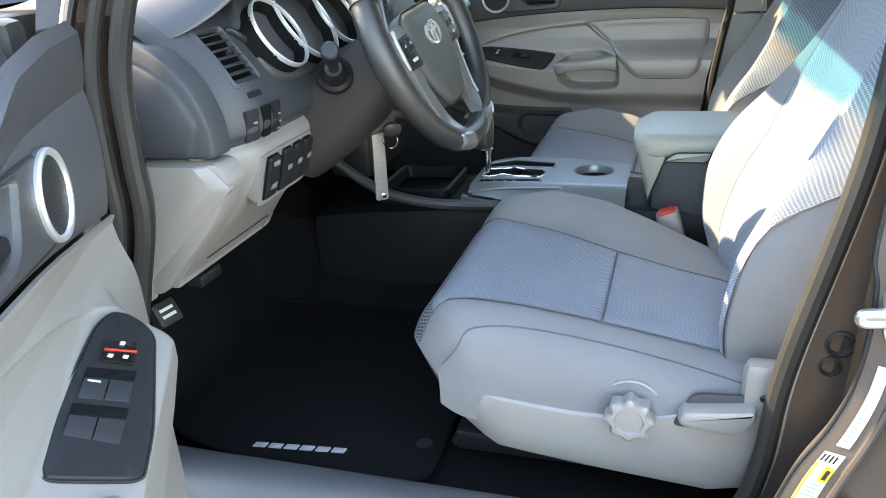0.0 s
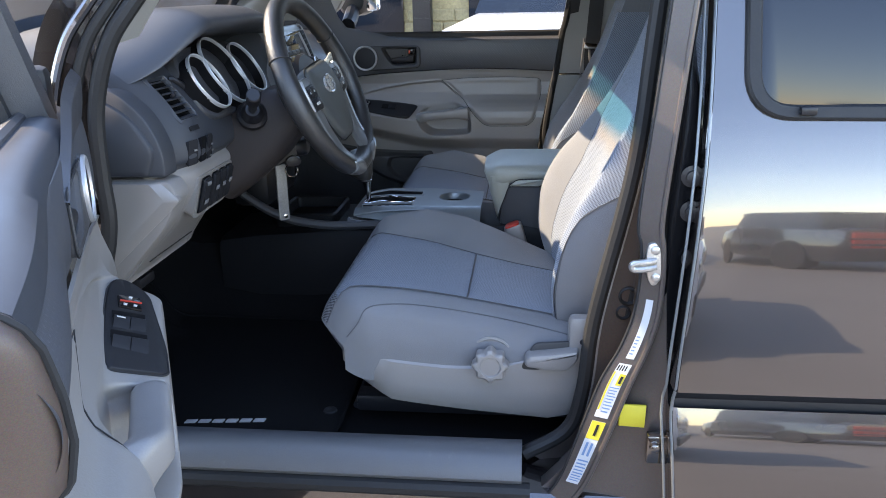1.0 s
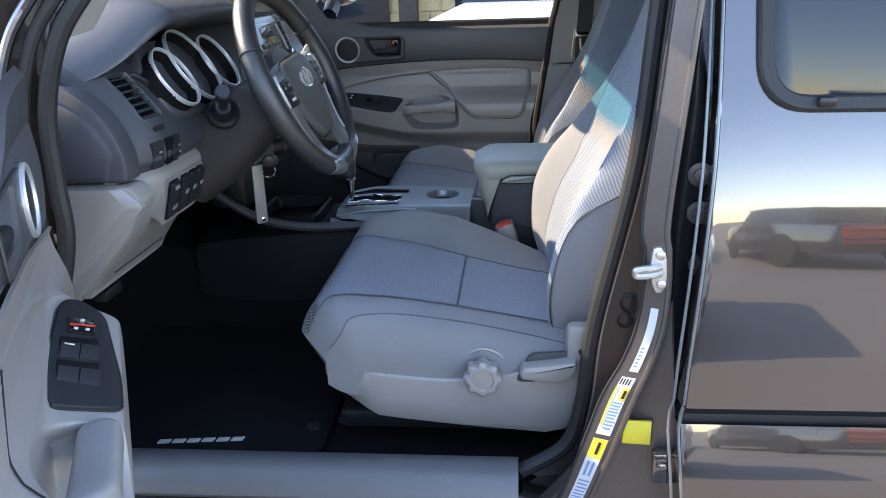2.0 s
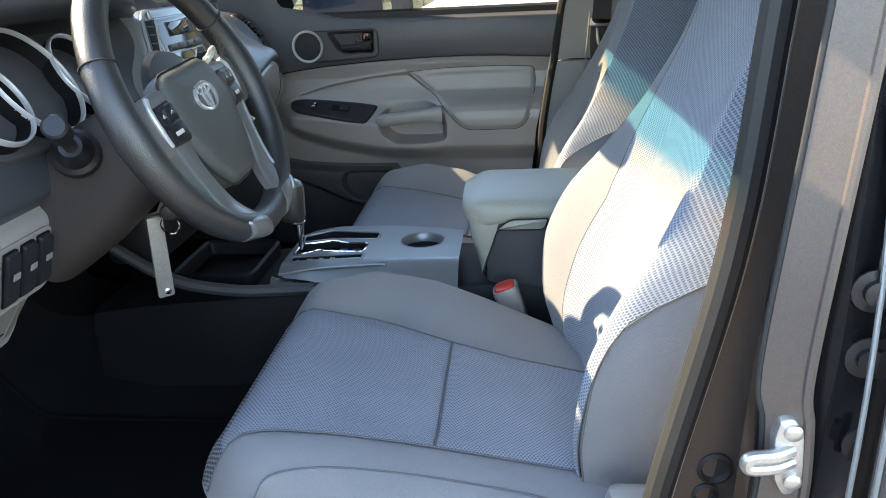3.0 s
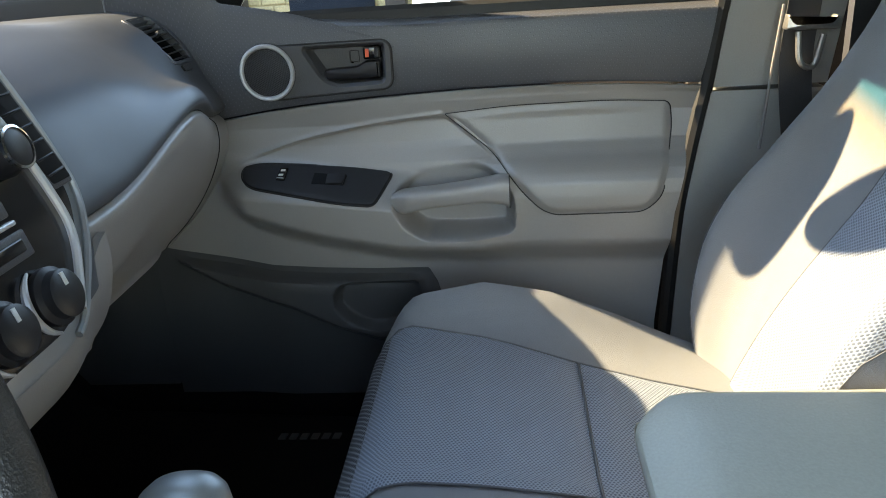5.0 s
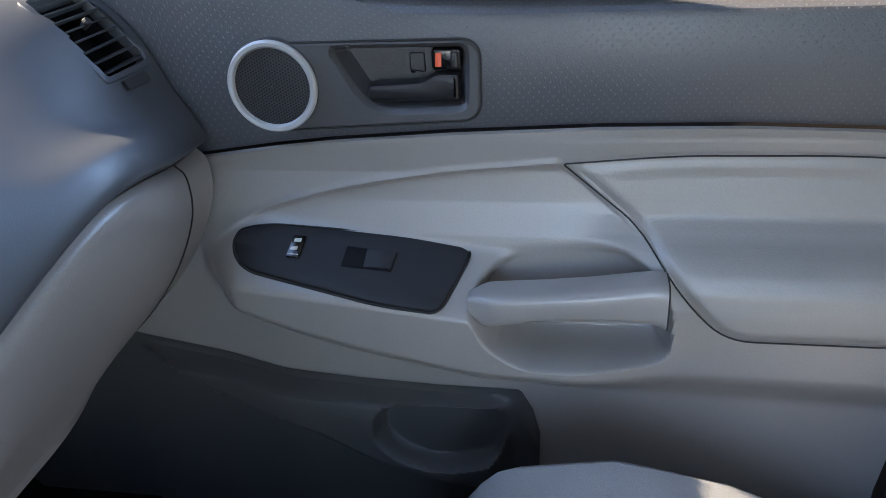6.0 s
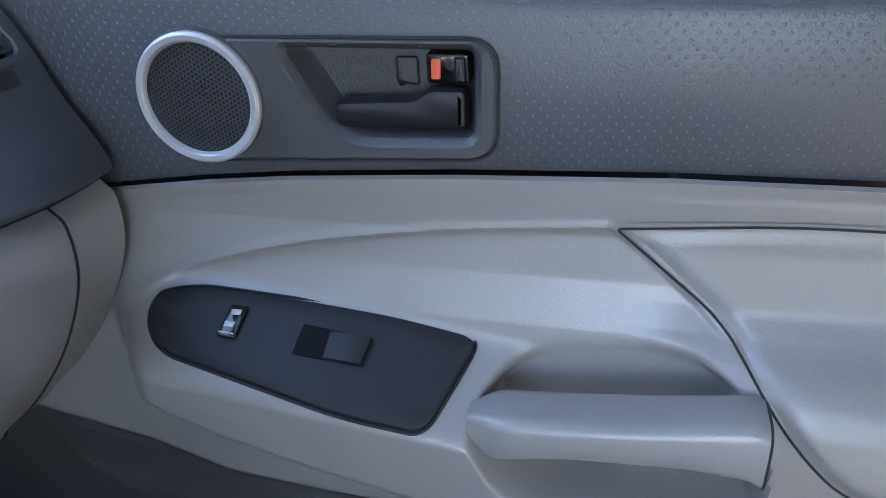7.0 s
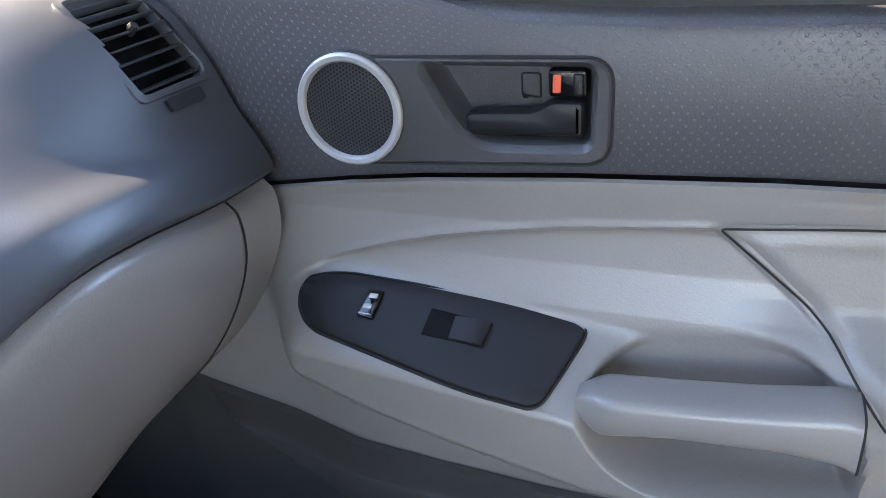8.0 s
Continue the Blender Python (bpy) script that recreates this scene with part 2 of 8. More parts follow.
def sheet(bm, rows, thick=None):
    """A grid of points as a skin with UVs in metres; thick: a vector by which a second skin lies behind it."""
    uv = bm.loops.layers.uv.verify()
    nr, nc = len(rows), len(rows[0])
    mid_r, mid_c = rows[nr // 2], [r[nc // 2] for r in rows]
    us, vs_ = [0.0], [0.0]
    for a, b in zip(mid_r[:-1], mid_r[1:]):
        us.append(us[-1] + (Vector(b) - Vector(a)).length)
    for a, b in zip(mid_c[:-1], mid_c[1:]):
        vs_.append(vs_[-1] + (Vector(b) - Vector(a)).length)
    g = [[bm.verts.new(p) for p in r] for r in rows]
    for i in range(nr - 1):
        for j in range(nc - 1):
            f = bm.faces.new((g[i][j], g[i][j + 1], g[i + 1][j + 1], g[i + 1][j]))
            for l, (a, b) in zip(f.loops, ((i, j), (i, j + 1), (i + 1, j + 1), (i + 1, j))):
                l[uv].uv = (us[b], vs_[a])
    if thick is not None:
        t = Vector(thick)
        edge = [(0, j) for j in range(nc)] + [(i, nc - 1) for i in range(1, nr)]
        edge += [(nr - 1, j) for j in range(nc - 2, -1, -1)] + [(i, 0) for i in range(nr - 2, 0, -1)]
        h = [[bm.verts.new(Vector(p) + t) for p in r] for r in rows]
        for i in range(nr - 1):
            for j in range(nc - 1):
                bm.faces.new((h[i][j], h[i + 1][j], h[i + 1][j + 1], h[i][j + 1]))
        k = len(edge)
        for a in range(k):
            (i, j), (m, n) = edge[a], edge[(a + 1) % k]
            bm.faces.new((g[i][j], g[m][n], h[m][n], h[i][j]))
    return bm


def spline(pts, n):
    """Catmull-Rom through points, n steps a span."""
    P = [Vector(p) for p in pts]
    P = [P[0] * 2 - P[1], *P, P[-1] * 2 - P[-2]]
    out = []
    for i in range(1, len(P) - 2):
        a, b, c, d = P[i - 1:i + 3]
        for k in range(n):
            t = k / n
            out.append(0.5 * (2 * b + (c - a) * t + (2 * a - 5 * b + 4 * c - d) * t * t + (3 * b - a - 3 * c + d) * t ** 3))
    out.append(P[-2])
    return out


def tube(bm, pts, r, n=10, closed=False, flat=1.0):
    """A round bar along points; r a number or a list."""
    P = [Vector(p) for p in pts]
    m = len(P)
    rings = []
    up = None
    for i, p in enumerate(P):
        a = P[(i - 1) % m] if closed or i > 0 else p
        b = P[(i + 1) % m] if closed or i < m - 1 else p
        d = (b - a).normalized()
        if up is None:
            up = d.orthogonal().normalized()
            if abs(d.z) < 0.9:
                up = (Vector((0, 0, 1)) - d * d.z).normalized()
        up = (up - d * up.dot(d)).normalized()
        side = d.cross(up)
        rr = r[i] if isinstance(r, (list, tuple)) else r
        rings.append([p + (up * math.cos(t) * flat + side * math.sin(t)) * rr for t in (2 * math.pi * k / n for k in range(n))])
    return loft(bm, rings, caps=not closed, closed=closed)


def box(bm, c, s, r=0.0, seg=2, m=None):
    """A box with rounded edges, about c, turned by m."""
    t = B()
    bmesh.ops.create_cube(t, size=1)
    bmesh.ops.scale(t, vec=s, verts=t.verts)
    if r:
        bmesh.ops.bevel(t, geom=t.edges[:], offset=r, segments=seg, profile=0.5, affect="EDGES")
    mm = Matrix.Translation(c) @ (m.to_4x4() if m is not None else Matrix())
    join(bm, t, mm)
    return bm


def join(bm, other, m=Matrix()):
    table = {v: bm.verts.new(m @ v.co) for v in other.verts}
    for f in other.faces:
        bm.faces.new([table[v] for v in f.verts])
    other.free()


def rounded(pts, r, n=5):
    """Rounds the corners of a 2D outline."""
    out = []
    k = len(pts)
    for i in range(k):
        p, a, b = Vector(pts[i]), Vector(pts[i - 1]), Vector(pts[(i + 1) % k])
        rr = r[i] if isinstance(r, (list, tuple)) else r
        rr = min(rr, (a - p).length * 0.45, (b - p).length * 0.45)
        s, e = p + (a - p).normalized() * rr, p + (b - p).normalized() * rr
        for j in range(n + 1):
            t = j / n
            out.append(tuple(s * (1 - t) ** 2 + p * 2 * t * (1 - t) + e * t * t))
    return out


def inset(pts, d):
    """Moves a 2D outline inwards by d."""
    k = len(pts)
    area = sum(pts[i - 1][0] * pts[i][1] - pts[i][0] * pts[i - 1][1] for i in range(k))
    sgn = 1 if area > 0 else -1
    out = []
    for i in range(k):
        a, p, b = Vector(pts[i - 1]), Vector(pts[i]), Vector(pts[(i + 1) % k])
        e = (p - a).normalized() + (b - p).normalized()
        e = e.normalized() if e.length > 1e-9 else Vector((1, 0))
        out.append((p.x - e.y * d * sgn, p.y + e.x * d * sgn))
    return out


def plate(bm, outline, place, h, bev=0.002, base=0.0):
    """An outline raised by h with a rounded rim. place(u, v, w) gives the world point."""
    rings = [[place(u, v, base) for u, v in outline], [place(u, v, h - bev) for u, v in outline]]
    rings += [[place(u, v, h - bev * 0.3) for u, v in inset(outline, bev * 0.35)]]
    rings += [[place(u, v, h) for u, v in inset(outline, bev)]]
    return loft(bm, rings)


def frame_ring(bm, outer, inner, place, h, bev=0.002, base=0.0):
    """A flat frame between two outlines of equal count."""
    rings = [[place(u, v, base) for u, v in outer], [place(u, v, h - bev) for u, v in outer],
             [place(u, v, h) for u, v in inset(outer, bev)], [place(u, v, h) for u, v in inset(inner, -bev)],
             [place(u, v, h - bev) for u, v in inner], [place(u, v, base) for u, v in inner]]
    return loft(bm, rings, closed=True)


def circle(cx, cy, r, n=40, ry=None):
    return [(cx + r * math.cos(2 * math.pi * i / n), cy + (ry or r) * math.sin(2 * math.pi * i / n)) for i in range(n)]


def lathe(bm, prof, place, n=32, caps=True):
    """Turns a profile of (radius, height) about place's w axis."""
    return loft(bm, [[place(r * math.cos(2 * math.pi * i / n), r * math.sin(2 * math.pi * i / n), h) for i in range(n)] for r, h in prof], caps)


def axes(o, u, v, w=None, size=1.0):
    """A placing function from an origin and two or three directions."""
    o, u, v = Vector(o), Vector(u).normalized(), Vector(v)
    v = (v - u * v.dot(u)).normalized()
    w = Vector(w).normalized() if w is not None else u.cross(v)
    return lambda a, b, c: o + (u * a + v * b + w * c) * size


def smooth(t):
    t = min(1.0, max(0.0, t))
    return t * t * (3 - 2 * t)


def table(x, rows):
    """Smooth reading of y at x from rows of (x, y)."""
    if x <= rows[0][0]:
        return rows[0][1]
    for (a, p), (b, q_) in zip(rows[:-1], rows[1:]):
        if x <= b:
            t = (x - a) / (b - a)
            return p + (q_ - p) * t
    return rows[-1][1]


def span(a, b, n):
    return [a + (b - a) * i / (n - 1) for i in range(n)]


# ---------------------------------------------------------------- ground and far surroundings
GZ = -0.60
ASPHALT = mk("asphalt", (0.23, 0.21, 0.185), 0.9, var=0.25, big=0.6, fine=60, bump=0.5)
STONE = mk("tan_stone", (0.42, 0.33, 0.18), 0.9, var=0.3, big=3, fine=25, bump=0.8)
bm = B()
sheet(bm, [[(x, y, GZ) for x in (-3000, -40, -10, -3, 0, 3, 10, 40, 3000)] for y in (-3000, -40, -10, -3, 0, 3, 10, 40, 3000)], (0, 0, -0.2))
structure("ground", bm, ASPHALT, "sunlit pale asphalt of a sales lot", "ground")


# ---------------------------------------------------------------- cab shell
# floor pan with carpet, tunnel and toe board
def floor_z(x, y):
    z = -0.012
    z += 0.20 * smooth((0.17 - abs(y)) / 0.09) * smooth((0.9 - x) / 0.1)
    z += 0.42 * smooth((-0.30 - x) / 0.34)
    return z


bm = B()
sheet(bm, [[(x, y, floor_z(x, y)) for y in span(-0.76, 0.74, 61)] for x in span(-0.75, 1.9, 71)], (0, 0, -0.05))
structure("floor", bm, CARPET, "black carpet floor of the cab", "floor")

bm = B()
box(bm, (-0.78, 0, 0.35), (0.06, 1.5, 0.8), 0.01)
structure("wall_front", bm, CARPET, "black firewall behind the dashboard", "wall")
bm = B()
box(bm, (1.92, 0, 0.265), (0.05, 1.6, 0.83), 0.01)
structure("wall_back", bm, DARK, "dark rear wall of the cab", "wall")
bm = B()
sheet(bm, [[(1.90 - 0.10 * (z - 0.68), y, z) for z in span(0.68, 1.12, 5)] for y in span(-0.70, 0.70, 7)], (0.005, 0, 0))
structure("window_back", bm, BACKGLASS, "tinted back window of the cab", "window")
bm = B()
sheet(bm, [[(x, y, 1.13 - 0.05 * (abs(y) / 0.7) ** 3) for y in span(-0.70, 0.70, 15)] for x in span(0.22, 1.95, 12)], (0, 0, 0.012))
structure("ceiling", bm, HEADLINER, "pale grey cloth headliner", "ceiling")
bm = B()
sheet(bm, [[(x, y, 1.19 - 0.07 * (abs(y) / 0.75) ** 3) for y in span(-0.75, 0.75, 15)] for x in span(0.16, 1.98, 12)], (0, 0, 0.012))
structure("roof", bm, PAINT, "brown metallic roof panel", "roof")

# windshield with a tinted shade strip, its frame of pillars, and the cowl outside
bm = B()
rows = []
for i in range(13):
    t = i / 12
    rows.append([(-0.62 + 0.80 * t + 0.10 * (y / 0.66) ** 2, y * (1 - 0.06 * t), 0.70 + 0.42 * t) for y in span(-0.70, 0.70, 25)])
sheet(bm, rows)
structure("windshield", bm, WINDSHIELD, "clear windshield with a blue-green shade strip", "windshield")
bm = B()
box(bm, (0.175, 0, 1.095), (0.22, 1.36, 0.05), 0.012)
structure("trim_header", bm, HEADLINER, "pale cloth header above the windshield", "trim")
bm = B()
sheet(bm, [[(x, y, 0.66 + 0.1 * smooth((x + 2.2) / 1.2) - 0.06 * (abs(y) / 0.8) ** 4) for y in span(-0.8, 0.8, 17)] for x in span(-2.1, -0.64, 14)], (0, 0, -0.05))
structure("hood_panel", bm, PAINT, "brown metallic engine hood", "hood")


def pillar_strip(name, a, b, mat, label, category, thick):
    """A ruled skin between two rails."""
    bm = B()
    A, C = spline(a, 8), spline(b, 8)
    rows = [[p.lerp(q_, t) for t in span(0, 1, 5)] for p, q_ in zip(A, C)]
    sheet(bm, rows, thick)
    return structure(name, bm, mat, label, category)


# driver's door opening: sill, A and B pillars with their seals
C1 = [(0.790, -0.68, 1.10), (0.765, -0.695, 0.90), (0.750, -0.70, 0.72), (0.731, -0.70, 0.52), (0.681, -0.70, 0.273), (0.666, -0.70, 0.133), (0.640, -0.705, 0.055), (0.565, -0.72, 0.012)]
C2 = [(0.800, -0.775, 1.10), (0.780, -0.782, 0.90), (0.762, -0.79, 0.72), (0.738, -0.79, 0.50), (0.726, -0.79, 0.262), (0.694, -0.79, 0.16), (0.650, -0.79, 0.065), (0.575, -0.80, -0.020)]
C3 = [(0.825, -0.78, 1.10), (0.800, -0.79, 0.90), (0.784, -0.80, 0.72), (0.776, -0.815, 0.517), (0.768, -0.82, 0.364), (0.780, -0.825, 0.20), (0.795, -0.83, 0.02), (0.790, -0.835, -0.14)]
CI = [(x + 0.035, y + 0.045, z) for x, y, z in C1]
CD = [(x + (0.060 if z < 0.66 else 0.008), y + 0.030, z) for x, y, z in C3]
CM = [(x + 0.036, y1 + 0.010, z) for (x, y, z), (_, y1, _) in zip(C2, C1)]
pillar_strip("wall_b_pillar_front", C1, CM, JAMB, "brown metallic door jamb below the seal", "door jamb", (0.0, 0.02, 0))
pillar_strip("wall_b_pillar_step", CM, C2, JAMB, "brown metallic step out to the jamb flange", "door jamb", (0.01, 0.0, 0))
pillar_strip("wall_b_pillar_side", C2[4:], C3[4:], JAMB, "brown metallic side face of the jamb", "door jamb", (0.0, 0.03, 0))
# the shade of the door gap is put into the colour of two black strips
pillar_strip("wall_b_pillar_slot", C2[:5], C3[:5], GLOSSBLACK, "jamb face blackened for the shade behind the flange", "door gap", (0.0, 0.03, 0))
pillar_strip("wall_b_pillar_gap", C3, CD, GLOSSBLACK, "strip blackened for the shade before the rear door", "door gap", (0.0, 0.02, 0))
pillar_strip("wall_b_pillar_inner", CI, C1, PILLAR, "pale inner trim of the pillar", "pillar trim", (0.01, 0.0, 0))
bm = B()
tube(bm, [(x - 0.006, y - 0.004, z) for x, y, z in spline(C1, 8)], 0.013, 10)
structure("trim_seal_b", bm, RUBBER, "black rubber door seal on the jamb", "door seal")

# folded flange of the jamb, which carries the striker and the labels
L1 = [(0.785, -0.785, 1.10), (0.764, -0.795, 0.90), (0.741, -0.806, 0.66), (0.725, -0.810, 0.482), (0.731, -0.810, 0.433), (0.732, -0.810, 0.382), (0.725, -0.810, 0.321), (0.708, -0.810, 0.266), (0.681, -0.810, 0.209), (0.659, -0.810, 0.140), (0.625, -0.812, 0.035), (0.600, -0.815, -0.010)]
L2 = [(0.812, -0.787, 1.10), (0.792, -0.797, 0.90), (0.769, -0.808, 0.66), (0.754, -0.812, 0.482), (0.758, -0.812, 0.433), (0.760, -0.813, 0.380), (0.756, -0.814, 0.321), (0.742, -0.814, 0.266), (0.721, -0.815, 0.209), (0.699, -0.816, 0.140), (0.662, -0.818, 0.035), (0.636, -0.820, -0.010)]


def flange_at(t, s, h):
    """A point of the flange: t along it, s across it, h proud of it."""
    a, c = FA[0], FC[0]
    f = t * (len(FA) - 1)
    i = min(int(f), len(FA) - 2)
    a, c = FA[i].lerp(FA[i + 1], f - i), FC[i].lerp(FC[i + 1], f - i)
    return a.lerp(c, s) + Vector((0, -h, 0))


FA, FC = spline(L1, 12), [p + Vector((0, -0.009, 0)) for p in spline(L2, 12)]
bm = B()
sheet(bm, [[p + Vector((0.004, 0.022, 0)), p + Vector((-0.001, 0.004, 0)), p, p.lerp(c_, 0.5), c_, c_ + Vector((0.002, 0.004, 0)), c_ + Vector((0.003, 0.022, 0))] for p, c_ in zip(FA, FC)])
structure("trim_jamb_flange", bm, JAMB, "brown metallic folded flange of the jamb", "door jamb")
for pts_, mt_, r_ in ((FA, RUBBER, 0.0022), (FC, JAMB, 0.0045)):
    bm = B()
    tube(bm, [p + Vector((-0.002 if mt_ is RUBBER else 0.001, 0.002, 0)) for p in pts_], r_, 8)
    structure("trim_jamb_edge", bm, mt_, "dark joint along the jamb flange" if mt_ is RUBBER else "rounded bright edge of the jamb flange", "trim")

# rocker panel and sill plate
bm = B()
prof = [(-0.705, 0.0), (-0.712, 0.022), (-0.724, 0.040), (-0.742, 0.052), (-0.780, 0.066), (-0.800, 0.067), (-0.816, 0.060), (-0.828, 0.044), (-0.832, 0.030), (-0.828, 0.022), (-0.80, 0.0)]
loft(bm, [[(x, y, z) for y, z in prof] for x in (-0.30, -0.05, 0.15, 0.35, 0.50, 0.548, 0.556)])
structure("sill_plate", bm, mk("sill_plastic", (0.13, 0.132, 0.136), 0.36, var=0.12, fine=600, bump=0.3, wear=0.35), "pale grey plastic door sill plate, scuffed", "sill plate")
bm = B()
prof = [(-0.70, -0.004), (-0.815, -0.004), (-0.826, -0.012), (-0.826, -0.045), (-0.838, -0.05), (-0.846, -0.065), (-0.850, -0.12), (-0.835, -0.22), (-0.70, -0.22)]
loft(bm, [[(x, y, z) for y, z in prof] for x in (-0.4, 0, 0.3, 0.56, 0.80)])
structure("rocker_panel", bm, PAINT, "brown metallic rocker under the door opening", "rocker panel")
bm = B()
tube(bm, [(x, -0.826, 0.006) for x in span(-0.3, 0.57, 6)], 0.015, 10)
structure("trim_sill_seal", bm, RUBBER, "black rubber seal along the sill", "door seal")

AP = [(0.16, -0.70, 1.04), (0.06, -0.735, 0.90), (-0.023, -0.77, 0.795), (-0.070, -0.78, 0.730), (-0.105, -0.78, 0.635), (-0.113, -0.78, 0.533), (-0.116, -0.78, 0.446), (-0.150, -0.78, 0.33), (-0.215, -0.78, 0.10), (-0.24, -0.78, 0.0)]
AO = [(x - 0.075, y - 0.045, z + 0.03) for x, y, z in AP]
AI = [(x + 0.012, y + 0.075, z + 0.01) for x, y, z in AP]
pillar_strip("wall_a_pillar_jamb", AO, AP, PAINT, "brown metallic front door jamb", "door jamb", (0, 0.02, 0))
pillar_strip("wall_a_pillar_inner", AP[:4], AI[:4], PILLAR, "pale inner trim of the windshield pillar", "pillar trim", (-0.01, 0, 0))
for k, (dx, dy, rr, mt) in enumerate(((0.002, -0.006, 0.013, RUBBER), (-0.026, -0.02, 0.009, RUBBER), (-0.052, -0.034, 0.008, PAINT))):
    bm = B()
    tube(bm, [(x + dx, y + dy, z) for x, y, z in spline(AP, 8)], rr, 10)
    structure("trim_seal_a", bm, mt, "black rubber seal round the front jamb" if mt is RUBBER else "painted ridge of the front jamb", "door seal")
# inner skin of the cowl side, the fender behind the hinges
bm = B()
sheet(bm, [[(x, -0.86 - 0.02 * math.sin(z * 2), z) for z in span(-0.25, 0.64, 10)] for x in span(-1.6, -0.205, 8)], (0, 0.06, 0))
structure("fender", bm, PAINT, "brown metallic front fender", "fender")
bm = B()
box(bm, (-0.27, -0.83, 0.25), (0.05, 0.03, 0.9), 0.008)
structure("wall_hinge_pillar", bm, PAINT, "brown metallic hinge pillar", "door jamb")
bm = B()
box(bm, (-0.42, -0.755, 0.17), (0.25, 0.03, 0.33), 0.01)
structure("trim_kick_panel", bm, BLACK, "dark kick panel beside the pedals", "trim")

bm = B()
box(bm, (-0.50, 0.748, 0.33), (0.57, 0.10, 0.76), 0.01)
structure("trim_cowl_far", bm, POCKET, "dark side trim of the far footwell", "trim")
bm = B()
box(bm, (-0.50, -0.775, 0.33), (0.55, 0.09, 0.76), 0.01)
structure("trim_cowl_near", bm, BLACK, "dark side trim of the near footwell", "trim")
# dark block added to cover a lit gap under the door panel
bm = B()
box(bm, (0.10, 0.745, 0.015), (1.25, 0.10, 0.10), 0.012)
structure("sill_far", bm, CARPET, "black block added below the passenger door as its sill", "sill")
# passenger side shell
bm = B()
sheet(bm, [[(x, 0.80 - 0.00 * z, z) for z in span(-0.20, 0.655, 8)] for x in span(-0.75, 1.95, 8)], (0, 0.05, 0))
structure("wall_passenger_side", bm, PAINT, "brown metallic passenger-side body", "body side")
bm = B()
sheet(bm, [[(x, -0.735, z) for z in span(0.0, 0.62, 5)] for x in span(0.84, 1.95, 5)], (0, 0.02, 0))
structure("wall_rear_trim", bm, DARK, "dark trim inside the rear door", "wall")
bm = B()
sheet(bm, [[(x, 0.735, z) for z in span(0.0, 0.655, 5)] for x in span(0.85, 1.95, 5)], (0, 0.02, 0))
structure("wall_rear_trim_far", bm, DARK, "dark trim inside the far rear door", "wall")
bm = B()
sheet(bm, [[(x + 0.10 * (z - 0.65), 0.770 - 0.22 * (z - 0.65), z) for z in span(0.65, 1.10, 6)] for x in span(0.80, 1.93, 6)], (0, 0.004, 0))
structure("window_far_rear", bm, TINTED, "dark tinted far rear side window", "window")
# passenger B pillar trim: upper and lower cover
PB = [(0.775, 0.655, 1.10), (0.72, 0.69, 0.86), (0.688, 0.705, 0.70), (0.675, 0.71, 0.648), (0.659, 0.715, 0.527)]
PB2 = [(0.900, 0.655, 1.10), (0.86, 0.69, 0.86), (0.84, 0.70, 0.70), (0.83, 0.705, 0.648), (0.815, 0.71, 0.527)]
pillar_strip("trim_far_pillar_upper", PB, PB2, PILLAR, "pale grey upper cover of the belt pillar", "pillar trim", (0, 0.03, 0))
PC = [(0.657, 0.715, 0.521), (0.640, 0.715, 0.423), (0.625, 0.715, 0.30), (0.61, 0.715, 0.0)]
PC2 = [(0.813, 0.71, 0.521), (0.80, 0.71, 0.423), (0.79, 0.71, 0.30), (0.78, 0.71, 0.0)]
pillar_strip("trim_far_pillar_lower", PC, PC2, PILLAR, "pale grey lower cover of the belt pillar", "pillar trim", (0, 0.03, 0))
bm = B()
tube(bm, spline([(x - 0.010, y + 0.005, z) for x, y, z in PB + PC], 6), 0.011, 8)
structure("trim_far_seal", bm, RUBBER, "black rubber seal beside the far door", "door seal")
bm = B()
# inner edge drawn in so that the pillar shades the passenger's backrest
edge_w = [Vector((-0.62 + 0.80 * t + 0.11, 0.732 - 0.145 * t - 0.05 * smooth((t - 0.6) / 0.25), 0.70 + 0.42 * t)) for t in span(0, 1, 12)]
edge_d = spline([(-0.20, 0.765, 0.68), (-0.11, 0.80, 0.73), (-0.06, 0.79, 0.795), (0.02, 0.755, 0.90), (0.12, 0.72, 1.04), (0.2, 0.70, 1.14)], 6)
edge_d = [edge_d[int(round(i * (len(edge_d) - 1) / 11))] for i in range(12)]
sheet(bm, [[a.lerp(b, t) for t in span(-0.05, 1, 6)] for a, b in zip(edge_w, edge_d)], (0.005, 0.02, 0))
structure("wall_a_pillar_far", bm, PILLAR, "pale trimmed windshield pillar of the passenger side", "pillar")
AQ = [(x - 0.04, -y + 0.02, z) for x, y, z in AP[:4]]
pillar_strip("trim_far_a_pillar", [(x, y, z) for x, y, z in AQ], [(x - 0.03, y - 0.07, z + 0.01) for x, y, z in AQ], PILLAR, "pale inner trim of the far windshield pillar", "pillar trim", (0, 0.02, 0))


# rear door, seen from outside
def rear_y(z):
    return -0.878 + table(z, [(-0.35, 0.03), (-0.20, 0.008), (-0.10, -0.001), (0.0, 0.000), (0.06, 0.003), (0.08, 0.0045), (0.10, 0.0062), (0.12, 0.0094), (0.14, 0.0139), (0.16, 0.0192), (0.175, 0.0235), (0.19, 0.0282), (0.20, 0.0282), (0.22, 0.0130), (0.26, 0.0144), (0.30, 0.0162), (0.34, 0.0190), (0.38, 0.0222), (0.415, 0.0258), (0.45, 0.0302), (0.48, 0.0344), (0.50, 0.0375), (0.525, 0.0419), (0.55, 0.0467), (0.575, 0.0522), (0.60, 0.0583), (0.63, 0.0665), (0.66, 0.0755), (1.10, 0.2075)])


